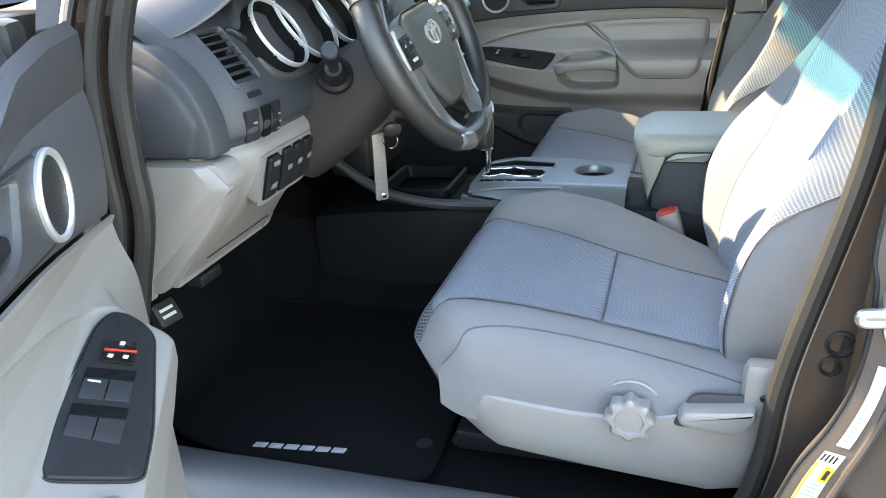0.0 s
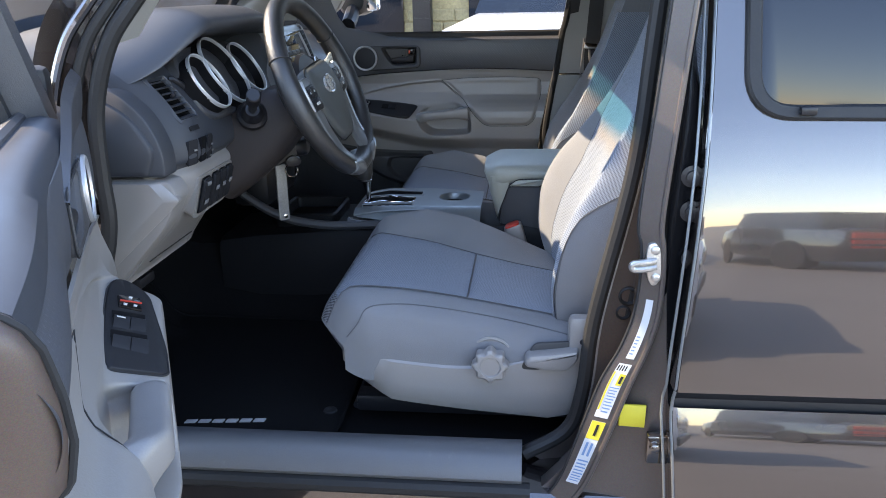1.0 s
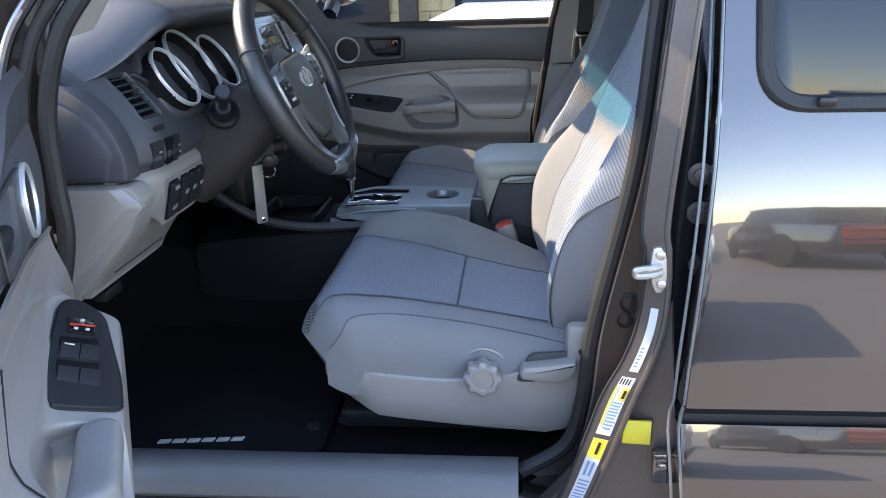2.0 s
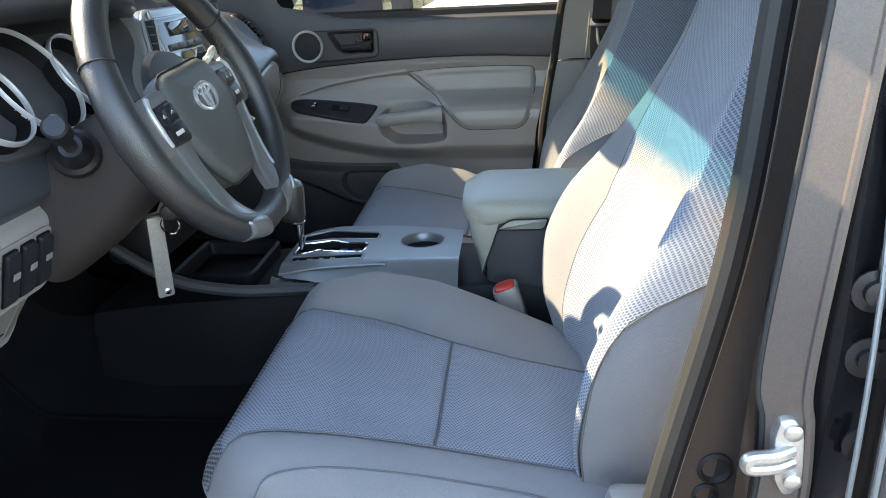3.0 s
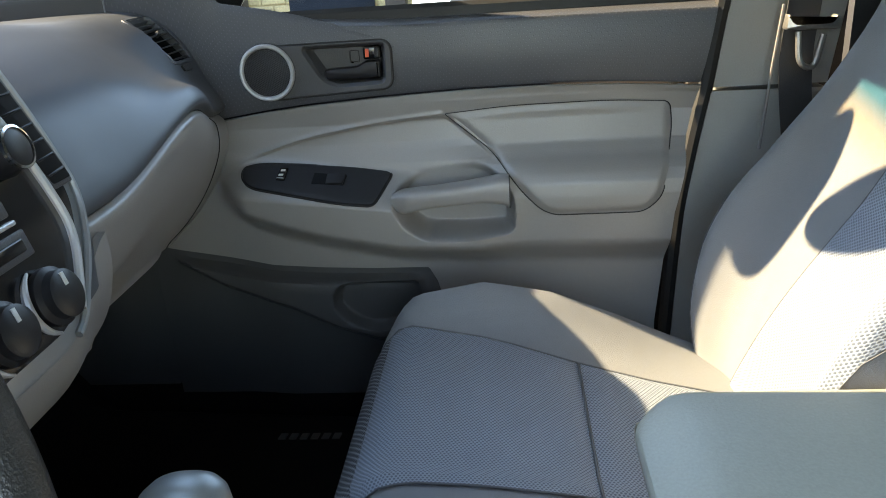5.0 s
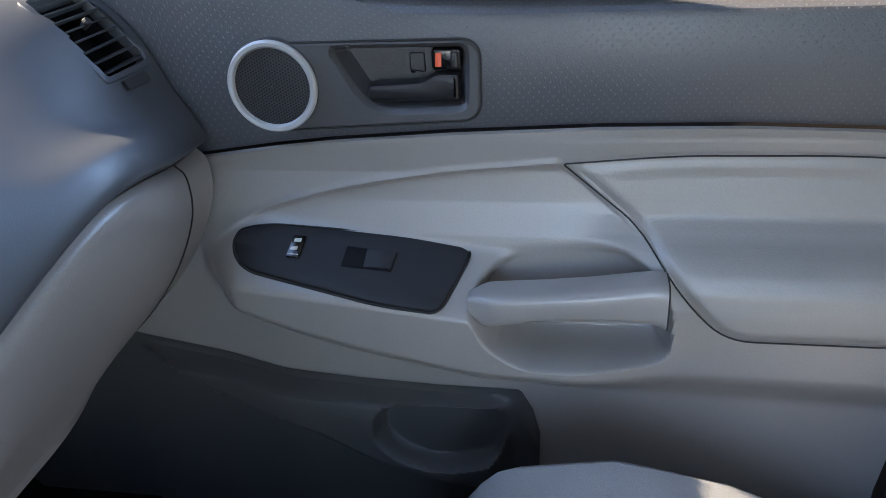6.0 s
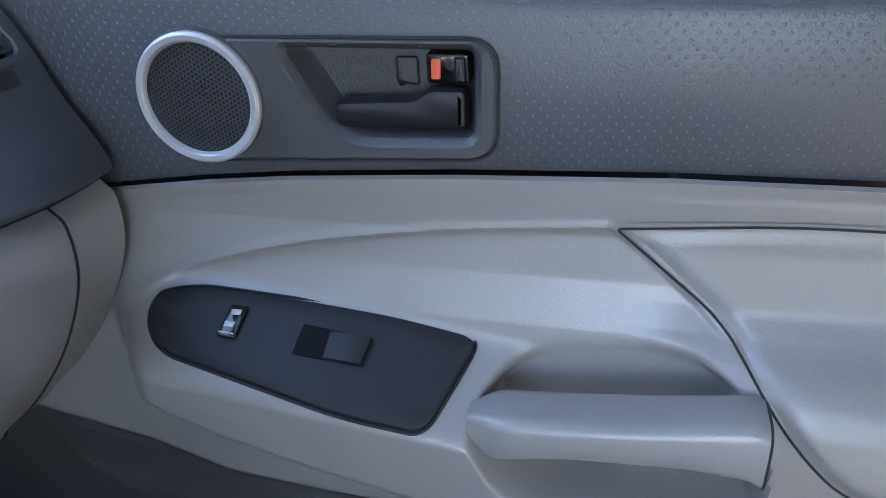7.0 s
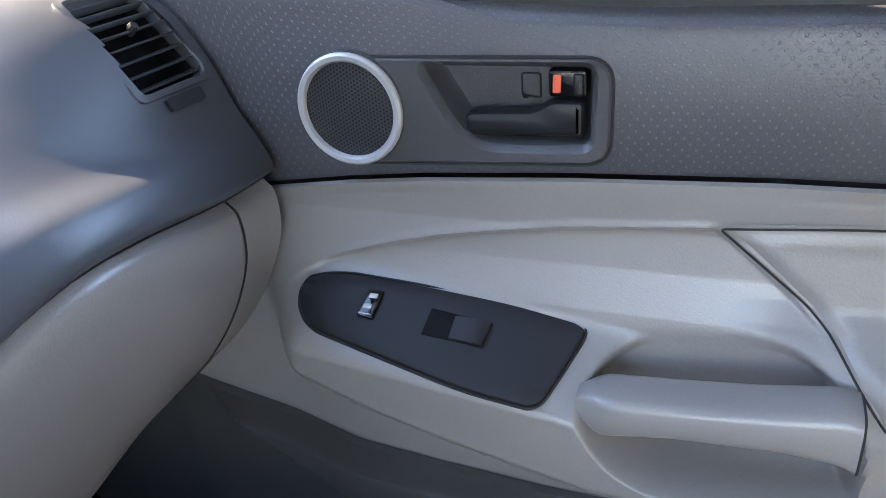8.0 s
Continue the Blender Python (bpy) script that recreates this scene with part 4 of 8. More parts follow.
    rings = [[HF(cx + (u - cx) * s, cz + (v - cz) * s2, h) for u, v in inner] for s, s2, h in ((1.01, 1.02, -0.001), (0.99, 0.98, -0.005), (0.93, 0.90, -0.019), (0.88, 0.84, -0.0215), (0.6, 0.6, -0.0215), (0.3, 0.3, -0.0215), (0.04, 0.04, -0.0215))]
    loft(bm, rings, caps=False)
    part("tray", bm, DARK, bz)
    bm = B()
    lev = rounded([(0.096, 0.5675), (0.179, 0.569), (0.179, 0.5935), (0.157, 0.5935), (0.147, 0.5865), (0.096, 0.584)], [0.008, 0.003, 0.003, 0.006, 0.008, 0.007], 6)
    plate(bm, lev, HF, 0.0, 0.005, -0.012)
    part("lever", bm, BLACK, bz, "black pull lever")
    bm = B()
    plate(bm, rounded([(0.155, 0.5955), (0.1805, 0.5955), (0.1805, 0.6135), (0.155, 0.6135)], 0.003, 4), HF, -0.004, 0.002, -0.018)
    lk = part("lock_slider", bm, GLOSSBLACK, bz)
    bm = B()
    plate(bm, rounded([(0.158, 0.5985), (0.1635, 0.5985), (0.1640, 0.6105), (0.1585, 0.6105)], 0.001, 3), HF, -0.0030, 0.0006, -0.006)
    part("lock_mark", bm, ORANGE, lk, "orange lock mark")
    bm = B()
    plate(bm, rounded([(0.172, 0.5975), (0.1785, 0.5975), (0.1785, 0.6115), (0.172, 0.6115)], 0.001, 3), HF, -0.0010, 0.0015, -0.006)
    part("thumb_edge", bm, BLACK, lk)
    bm = B()
    tube(bm, [HF(u, v, -0.0195) for u, v in rounded([(0.133, 0.592), (0.146, 0.590), (0.146, 0.607), (0.133, 0.607)], 0.002, 3)], 0.0007, 6, closed=True)
    part("screw_cover", bm, BLACK, bz)
    # switch panel on the pod
    SW = SWP
    e0 = place(0.08, switch_plane(0.08, 0.42), 0.42)
    nrm = (place(0.09, switch_plane(0.09, 0.42), 0.42) - e0).cross(place(0.08, switch_plane(0.08, 0.43), 0.43) - e0).normalized()
    if nrm.dot(Vector(pw)) < 0:
        nrm = -nrm

    def PF(u, v, w):
        return place(u, switch_plane(u, v), v) + nrm * (w + 0.001)
    bm = B()
    rings = [[PF(u, v, h) for u, v in inset(SW, s)] for s, h in ((-0.0015, -0.010), (0, 0.0), (0.0006, 0.0022), (0.0018, 0.0032))]
    cx, cz = 0.07, 0.4215
    for s in (0.75, 0.5, 0.25, 0.02):
        rings.append([PF(cx + (u - cx) * s, cz + (v - cz) * s, 0.0034) for u, v in inset(SW, 0.0018)])
    loft(bm, rings, caps=False)
    sp = part("switch_panel", bm, SWITCH, dr, "black window switch panel")
    bm = B()
    tube(bm, [PF(u, v, -0.0002) for u, v in inset(SW, -0.0006)], 0.0011, 6, closed=True)
    part("panel_gap", bm, PIPING, sp)

    def sw(name_, pts, mat, h, base, parent, r=0.001):
        bm = B()
        plate(bm, rounded(pts, r, 4), PF, h, 0.0005, base)
        return part(name_, bm, mat, parent)

    def rocker(pts, lo, hi, parent):
        """A window switch: flat at the far end of its well, raised at the other."""
        a, b, c_, d_ = [Vector(q_) for q_ in pts]
        bm = B()
        rings = []
        for t, w in ((0, lo), (0.12, lo + 0.0012), (0.5, (lo + hi) / 2 + 0.001), (0.9, hi), (1.0, hi - 0.0015)):
            p0, p1 = a.lerp(d_, t), b.lerp(c_, t)
            rings.append([PF(p0.x, p0.y, 0.002), PF(p0.x, p0.y, w), PF(p1.x, p1.y, w), PF(p1.x, p1.y, 0.002)])
        loft(bm, rings)
        return part("window_switch", bm, SWITCH, parent)

    if not driver:
        lkb = sw("lock_switch", [(0.0118, 0.4278), (0.0248, 0.4264), (0.0273, 0.4387), (0.0151, 0.4397)], GLOSSBLACK, 0.0062, 0.002, sp)
        for (u, v) in ((0.0201, 0.4365), (0.0180, 0.4320)):
            sw("print_mark", [(u - 0.0035, v - 0.0009), (u + 0.0035, v - 0.0013), (u + 0.0038, v + 0.0008), (u - 0.003, v + 0.0012)], MARK, 0.0067, 0.006, lkb, 0.0005)
        sw("print_bar", [(0.0128, 0.4288), (0.0232, 0.4277), (0.0233, 0.4283), (0.0129, 0.4294)], MARK, 0.0066, 0.006, lkb, 0.0001)
        # flat plate: the depth of the well is only its black colour
        well = sw("window_well", [(0.0649, 0.4206), (0.1124, 0.4155), (0.1161, 0.4259), (0.0673, 0.4321)], VOID, 0.0040, 0.002, sp)
        rocker([(0.0862, 0.4190), (0.0870, 0.4287), (0.1156, 0.4255), (0.1120, 0.4158)], 0.0045, 0.0085, well)
    else:
        lkb = sw("lock_switch", [(0.0141, 0.4406), (0.0028, 0.4275), (0.0345, 0.4226), (0.0428, 0.4363)], GLOSSBLACK, 0.0060, 0.002, sp)
        sw("red_line", [(0.0263, 0.4378), (0.0155, 0.4250), (0.0175, 0.4246), (0.0285, 0.4375)], RED, 0.0075, 0.006, lkb, 0.0003)
        for (u, v) in ((0.0103, 0.4327), (0.0330, 0.4335), (0.0279, 0.4276)):
            sw("print_mark", [(u - 0.0030, v - 0.0010), (u + 0.0025, v - 0.0012), (u + 0.0035, v + 0.0010), (u - 0.0020, v + 0.0014)], MARK, 0.0066, 0.0055, lkb, 0.0004)
        for w4, r4 in (([(0.0551, 0.4389), (0.0394, 0.4195), (0.0604, 0.4173), (0.0742, 0.4365)], [(0.0742, 0.4365), (0.0604, 0.4173), (0.0826, 0.4142), (0.0960, 0.4337)]),
                       ([(0.1025, 0.4338), (0.0896, 0.4130), (0.1085, 0.4108), (0.1215, 0.4315)], [(0.1215, 0.4315), (0.1085, 0.4108), (0.1332, 0.4074), (0.1405, 0.4289)])):
            # flat here too, black in place of the shade in the well
            well = sw("window_well", w4, VOID, 0.0040, 0.002, sp)
            a, b, c_, d_ = [Vector(q_) for q_ in r4]
            for f0, f1 in ((0.02, 0.485), (0.515, 0.98)):
                rocker([a.lerp(b, f0), a.lerp(b, f1), d_.lerp(c_, f1), d_.lerp(c_, f0)], 0.0085, 0.0045, well)
        sw("print_bar", [(0.0765, 0.4345), (0.0735, 0.4295), (0.0755, 0.4290), (0.0785, 0.4340)], MARK, 0.0098, 0.004, sp, 0.0002)
    return dr, end_x


def far_place(x, d, z):
    return Vector((x, 0.722 - d, z))


pdoor, _ = build_door("passenger_door", far_place, (0.2, 0.74, 0.05), "closed grey and charcoal passenger door with a pull grip", False)
# its window sill, run channel and glass
bm = B()
loft(bm, [[(x, 0.726 + dy, 0.655 + dz) for dy, dz in ((-0.002, -0.01), (0.0, 0.006), (0.006, 0.012), (0.014, 0.008), (0.014, -0.02))] for x in span(-0.10, 0.66, 6)])
part("window_sill", bm, RUBBER, pdoor, "black sill seal under the glass")
bm = B()
sheet(bm, [[(x + 0.12 * (z - 0.65), 0.742 - 0.22 * (z - 0.65), z) for z in span(0.63, 1.06, 6)] for x in span(-0.06, 0.66, 8)])
gl = part("pane", bm, GLASS, pdoor, "clear wound-up side window")
gl.visible_shadow = False
bm = B()
loft(bm, [[(x0 + dx, 0.738 - 0.22 * (z - 0.65) + dy, z) for dx, dy in ((-0.022, -0.02), (0.022, -0.02), (0.022, 0.012), (-0.022, 0.012))] for z, x0 in ((0.55, 0.668), (0.65, 0.684), (0.80, 0.705), (1.06, 0.745))])
part("rear_sash", bm, BLACK, pdoor)
# sail panel where the outside mirror is fixed
bm = B()
rows = []
for x in span(-0.215, 0.202, 90):
    zt = table(x, [(-0.215, 0.90), (-0.10, 0.78), (-0.075, 0.72), (-0.05, 0.686), (0.015, 0.674), (0.06, 0.664), (0.116, 0.648), (0.169, 0.630), (0.202, 0.613)])
    rows.append([far_place(x, upper_depth(x, 0.575 + (min(zt, 0.66) - 0.575) * t) + 0.0014 * smooth((1 - t) / 0.1) - 0.0005, 0.575 + (zt - 0.575) * t) for t in span(0.0, 1, 26)])
sheet(bm, rows)
handle_hole(bm, far_place)
part("sail_panel", bm, DARK_DIMPLE, pdoor, "charcoal corner trim with a fine dot pattern")

PAINT_MATT = mk("brown_jamb_paint", (0.13, 0.095, 0.078), 0.45, metal=0.1, var=0.05, big=3, bump=0.02, flake=0.3)
ang = radians(63)
dd_, dn_ = Vector((math.cos(ang), -math.sin(ang), 0)), Vector((math.sin(ang), math.cos(ang), 0))
DO = Vector((0.028, -1.060, 0)) - dn_ * 0.024


def near_place(x, d, z):
    return DO + dd_ * x + dn_ * d + Vector((0, 0, z))


ddoor, dend = build_door("driver_door", near_place, near_place(0.2, 0, 0.05), "driver's door standing wide open, grey and charcoal trim", True)
# painted shell with its shut face, outer skin and window frame
bm = B()
rings = []
for z in span(-0.30, 0.655, 22):
    e = dend(max(z, 0.1)) + 0.012
    bulge = 0.012 * math.sin((z + 0.3) / 0.95 * math.pi)
    di = -0.02
    rings.append([near_place(-0.205, 0.0, z), near_place(e - 0.03, -0.02, z), near_place(e - 0.004, di, z), near_place(e + 0.002, di - 0.012, z), near_place(e + 0.012, -0.05, z), near_place(e + 0.022, -0.10 - bulge, z), near_place(e - 0.03, -0.125 - bulge, z), near_place(-0.21, -0.115 - bulge, z)])
loft(bm, rings)
part("shell", bm, PAINT, ddoor, "brown metallic shell and shut face")
def end_ring(z, D, e):
    return [near_place(e - 0.02, D - 0.003, z), near_place(e - 0.004, D, z), near_place(e + 0.004, D - 0.003, z), near_place(e + 0.009, D - 0.010, z), near_place(e + 0.011, D - 0.022, z), near_place(e + 0.010, -0.105, z), near_place(e - 0.02, -0.105, z)]


bm = B()
loft(bm, [end_ring(z, door_depth(dend(z), z) + 0.003, dend(z)) for z in span(0.07, 0.531, 30)])
part("trim_end", bm, GREY, ddoor)
bm = B()
loft(bm, [end_ring(z, table(z, [(0.535, 0.026), (0.545, 0.040), (0.575, 0.047), (0.605, 0.047), (0.635, 0.043), (0.652, 0.036), (0.662, 0.022), (0.666, 0.004)]), dend(z) - 0.006) for z in (0.535, 0.540, 0.547, 0.56, 0.58, 0.60, 0.62, 0.635, 0.648, 0.656, 0.662, 0.666)])
part("shut_face", bm, PAINT_MATT, ddoor, "brown painted end of the door")
bm = B()
tube(bm, [near_place(dend(z) - 0.012, table(z, [(0.535, 0.028), (0.545, 0.042), (0.575, 0.049), (0.605, 0.049), (0.635, 0.045), (0.652, 0.037), (0.662, 0.022)]), z) for z in span(0.536, 0.662, 20)], 0.0025, 6)
part("end_gap", bm, PIPING, ddoor)
bm = B()
rows = []
for x in span(-0.02, 0.60, 30):
    k = smooth((x - 0.22) / 0.34)
    rows.append([near_place(x, d, z) for d, z in ((0.016 + 0.022 * k, 0.640), (0.014 + 0.020 * k, 0.654), (0.006 + 0.012 * k, 0.664), (-0.012, 0.670), (-0.03, 0.668))])
sheet(bm, rows, (0, 0, -0.008))
part("top_ledge", bm, DARK_DASH, ddoor, "sunlit grained top of the trim")
bm = B()
rings = [[near_place(x, d, z) for d, z in ((-0.028, 0.640), (-0.026, 0.660), (-0.028, 0.672), (-0.034, 0.676), (-0.05, 0.668), (-0.05, 0.64))] for x in span(-0.06, 0.62, 6)]
loft(bm, rings)
part("window_sill", bm, DARK, ddoor, "charcoal sill of the open window")
bm = B()
rings = [[near_place(x0 + dx, d - 0.02 - 0.22 * (z - 0.65), z) for dx, d in ((-0.026, 0.022), (0.024, 0.020), (0.030, -0.030), (-0.026, -0.030))] for z, x0 in ((0.60, -0.055), (0.70, -0.045), (0.85, -0.03), (1.06, -0.01))]
loft(bm, rings)
part("front_sash", bm, DARK, ddoor, "charcoal post of the window frame")
bm = B()
rings = [[near_place(x0 + dx, d - 0.05 - 0.22 * (z - 0.65), z) for dx, d in ((-0.010, 0.014), (0.010, 0.014), (0.010, -0.014), (-0.010, -0.014))] for z, x0 in ((0.60, -0.012), (0.70, -0.002), (0.85, 0.012), (1.06, 0.032))]
loft(bm, rings)
part("glass_run", bm, RUBBER, ddoor, "black rubber glass run")
bm = B()
rings = [[near_place(x0 + dx, d - 0.02 - 0.22 * (z - 0.65), z) for dx, d in ((-0.022, 0.0), (0.02, 0.0), (0.02, -0.05), (-0.022, -0.05))] for z, x0 in ((0.60, 0.672), (0.70, 0.685), (1.06, 0.735))]
loft(bm, rings)
part("rear_sash", bm, PAINT, ddoor)
bm = B()
tube(bm, spline([near_place(-0.04, -0.03, 0.98), near_place(0.15, -0.10, 1.06), near_place(0.45, -0.12, 1.09), near_place(0.70, -0.12, 1.08)], 5), 0.022, 8)
part("top_frame", bm, PAINT, ddoor)
bm = B()
box(bm, near_place(-0.115, -0.03, 0.62), (0.05, 0.05, 0.20), 0.01, m=Matrix.Rotation(-ang, 3, "Z"))
part("hinge_side", bm, RUBBER, ddoor)


# ---------------------------------------------------------------- seats
def hump_edge(u):
    """Where the mesh insert ends against the raised side of the cushion."""
    return table(u, [(0.0, 0.168), (0.04, 0.170), (0.13, 0.148), (0.25, 0.098), (0.34, 0.070), (0.47, 0.045)])


def cushion_z(u, v):
    """Top of the seat cushion: u from the nose backwards, v across from the middle, towards the far side of the car."""
    z = 0.272 - 0.125 * (u - 0.05)
    k = table(u, [(0.0, 0.1), (0.05, 0.55), (0.13, 1.0), (0.22, 0.88), (0.30, 0.50), (0.36, 0.15), (0.47, -0.45)])
    z += 0.060 * k * smooth((v - hump_edge(u) + 0.005) / (0.215 - hump_edge(u))) - 0.060 * max(0, (v - 0.200) / 0.045) ** 2
    z += 0.010 * k * smooth((-v - 0.130) / 0.045) - 0.030 * max(0, (-v - 0.185) / 0.055) ** 2
    z -= 0.085 * max(0, (0.06 - u) / 0.06) ** 2.2
    return z


def build_seat(name, cx, cy, dz, sgn, label, driver):
    """sgn: -1 with the outer side towards -y."""
    s = thing(name, (cx + 0.25, cy, 0.0 + (0 if driver else 0)), label, "car seat", "front seats")

    def W(u, v, z):
        # the nose draws back towards its corners
        back_ = (0.062 if v < 0 else 0.024) * max(0, (abs(v) - 0.150) / 0.086) ** 2 * min(1, max(0, (0.16 - u) / 0.16))
        fwd = 0.042 * min(1, max(0, (0.16 - u) / 0.16))
        return (cx + u + back_ - fwd, cy + v, z + dz)

    # o: +1 or -1, the side of the seat that faces its own door
    o = -sgn
    hw = 0.236

    def soft_table(x, rows):
        return (table(x - 0.02, rows) + table(x, rows) * 2 + table(x + 0.02, rows)) / 4

    # body of the cushion: rings along its length
    bm = B()
    rings = []
    for u in (0.004, 0.008, 0.013, 0.018, 0.026, 0.035, 0.047, 0.06, 0.08, 0.10, 0.13, 0.16, 0.19, 0.22, 0.25, 0.28, 0.31, 0.34, 0.37, 0.40, 0.43, 0.45, 0.475):
        low = 0.115 + 0.020 * max(0, (0.05 - u) / 0.05) ** 2
        ring = []
        for k in range(33):
            v = -hw + 2 * hw * k / 32
            ring.append(W(u, v, cushion_z(u, v) - 0.002))
        e = 0.013 * min(1, u / 0.05)
        flank = [(f, math.sin(min(1.0, f * 2.2) * math.pi / 2) * (1 - 0.45 * f ** 3)) for f in (0.06, 0.14, 0.24, 0.36, 0.5, 0.66, 0.84, 1.0)]
        zt = cushion_z(u, hw) - 0.002
        ring += [W(u, hw + e * g, zt + (low - zt) * f) for f, g in flank]
        zt = cushion_z(u, -hw) - 0.002
        ring += [W(u, -hw - e * g, zt + (low - zt) * f) for f, g in reversed(flank)]
        rings.append(ring)
    loft(bm, rings)
    part("cushion", bm, FABRIC, s, "smooth grey cloth bolsters")
    # mesh panels, front and rear, and a perforated band at the nose
    ni, no = 0.172, 0.150
    for nm, u0, u1, mt in (("nose_band", 0.005, 0.030, PERF), ("front_insert", 0.0302, 0.246, WEAVE), ("rear_insert", 0.2495, 0.46, WEAVE)):
        bm = B()
        rows = []
        for u in span(u0, u1, 16):
            row = []
            a_, b_ = -ni - 0.012 * (u - 0.2) - 0.030 * smooth((0.09 - u) / 0.09), hump_edge(u)
            for v in span(a_, b_, 20):
                eu = min(u - u0, u1 - u)
                ev = min(v - a_, b_ - v)
                row.append(W(u, v, cushion_z(u, v) + 0.004 * min(1, min(eu, ev) / 0.008 + 0.1) - 0.001))
            rows.append(row)
        sheet(bm, rows)
        part(nm, bm, mt, s, "perforated cloth band" if mt is PERF else "grey-blue mesh cloth insert")
    bm = B()
    for v0 in (-ni, no):
        tube(bm, [W(u, vv, cushion_z(u, vv) + 0.0005) for u, vv in ((u, (v0 - 0.012 * (u - 0.2) - 0.030 * smooth((0.09 - u) / 0.09)) if v0 < 0 else hump_edge(u)) for u in span(0.006, 0.46, 30))], 0.0011, 6)
    tube(bm, [W(0.248, v, cushion_z(0.248, v) + 0.0005) for v in span(-ni, hump_edge(0.248), 14)], 0.0014, 6)
    part("seam", bm, SEAM, s)
    bm = B()
    tube(bm, spline([W(0.010, -hw - 0.002, 0.200), W(0.030, -hw - 0.006, 0.228)] + [W(u, -vv, cushion_z(u, -vv) - 0.0012) for u, vv in ((0.060, 0.232), (0.10, 0.222), (0.16, 0.216), (0.26, 0.214), (0.36, 0.216), (0.45, 0.222))], 6), 0.0011, 6)
    part("side_seam", bm, SEAM, s)
    # plastic skirts
    lift = 0.036 if driver else 0.0
    for sd in (-1, 1):
        bm = B()
        rings = []
        for u in span(0.03, 0.47, 20):
            zt = lift + table(u, [(0.03, 0.136), (0.10, 0.128), (0.22, 0.118), (0.30, 0.120), (0.36, 0.135), (0.47, 0.165)])
            zl = lift + table(u, [(0.03, 0.095), (0.06, 0.058), (0.10, 0.038), (0.25, 0.022), (0.40, 0.010), (0.45, 0.022), (0.47, 0.055)])
            oo = hw + 0.014 - 0.024 * max(0, (0.10 - u) / 0.07) ** 2
            rings.append([W(u, sd * (oo - 0.03), zl), W(u, sd * (oo - 0.006), zl + 0.003), W(u, sd * (oo + 0.002), zl + 0.02), W(u, sd * (oo + 0.004), (zl + zt) / 2), W(u, sd * (oo + 0.001), zt - 0.006), W(u, sd * (oo - 0.005), zt), W(u, sd * (oo - 0.03), zt)])
        loft(bm, rings)
        part("skirt", bm, GREY, s, "pale grey plastic skirt")
    # front bar and rails
    bm = B()
    for v in (-0.17, 0.17):
        box(bm, Vector(W(0.26, v, 0.035 - dz * 0.5)), (0.46, 0.045, 0.035), 0.006)
    tube(bm, [W(0.05, v, 0.03) for v in (-0.19, 0.19)], 0.008, 8)
    part("rail", bm, BLACK, s, "black seat rails")
    # backrest: rings upwards, with forward bolsters
    A = Vector((0.40, 0, 0.165))

    def back(hh, v):
        """Front face of the backrest at height hh above its foot and v across."""
        x = 0.438 + 0.30 * hh - 0.012 * math.sin(min(hh, 0.3) / 0.3 * math.pi)
        w = soft_table(hh, [(0.0, 0.222), (0.1, 0.243), (0.20, 0.250), (0.27, 0.244), (0.33, 0.222), (0.39, 0.188), (0.45, 0.165), (0.53, 0.152), (0.61, 0.145)])
        bol = soft_table(hh, [(0.0, 0.020), (0.08, 0.046), (0.18, 0.060), (0.25, 0.056), (0.31, 0.038), (0.38, 0.020), (0.47, 0.006), (0.61, 0.0)])
        if driver and v > 0:
            bol *= 1.52
        t = abs(v)
        x -= bol * math.exp(-((t - 0.78) / 0.16) ** 2)
        x += 0.280 * max(0, (t - 0.83) / 0.17) ** 1.05
        return x, w

    def inboard(v):
        # the bolster beside the arm rest is widened to fit the camera's view
        return 0.055 * smooth((v - 0.50) / 0.30) if driver else 0.0

    bm = B()
    rings = []
    for hh in span(0.0, 0.61, 32):
        ring = []
        for k in range(81):
            v = -1 + 2 * k / 80
            x, w = back(hh, v)
            ring.append(W(x, v * w + inboard(v), 0.19 + hh))
        for v in (1.04, 1.02, 0.6, 0.0, -0.6, -1.02, -1.04):
            x, w = back(hh, 0)
            depth = 0.262 if abs(v) > 1.03 else (0.27 if abs(v) > 0.9 else 0.275)
            ring.append(W(x + depth * (1 - 0.4 * max(0, hh - 0.45)), v * w + inboard(v), 0.19 + hh + 0.02 * (1 - hh)))
        rings.append(ring)
    loft(bm, rings)
    part("backrest", bm, FABRIC, s, "smooth grey cloth backrest bolsters")
    def insert_edges(hh):
        """Where the mesh insert of the backrest ends on either side."""
        w = back(hh, 0)[1]
        va = -table(hh, [(0.0, 0.79), (0.16, 0.82), (0.24, 0.835), (0.29, 0.87), (0.33, 0.94), (0.36, 0.985), (0.56, 0.985)])
        if driver:
            k = 0.62 * table(hh, [(0, 1.08), (0.25, 1.0), (0.40, 1.12), (0.56, 1.2)])
            return va, k
        return va, max(0.105 - 0.37 * hh, -0.06) / w

    bm = B()
    rows = []
    for hh in span(0.015, 0.56, 60):
        row = []
        va, vb = insert_edges(hh)
        for v in span(va, vb, 120):
            x, w = back(hh, v)
            e = max(0, min(1, (min(v - va, vb - v) - 0.01) / 0.03 + 0.05))
            row.append(W(x - 0.0026 - 0.004 * e, v * w + inboard(v) - 0.0026 * smooth((-v - 0.80) / 0.06), 0.19 + hh))
        rows.append(row)
    sheet(bm, rows)
    # the cloth's pattern follows its true length from the middle of the seat
    uvl = bm.loops.layers.uv.verify()
    way = []
    bm.verts.index_update()
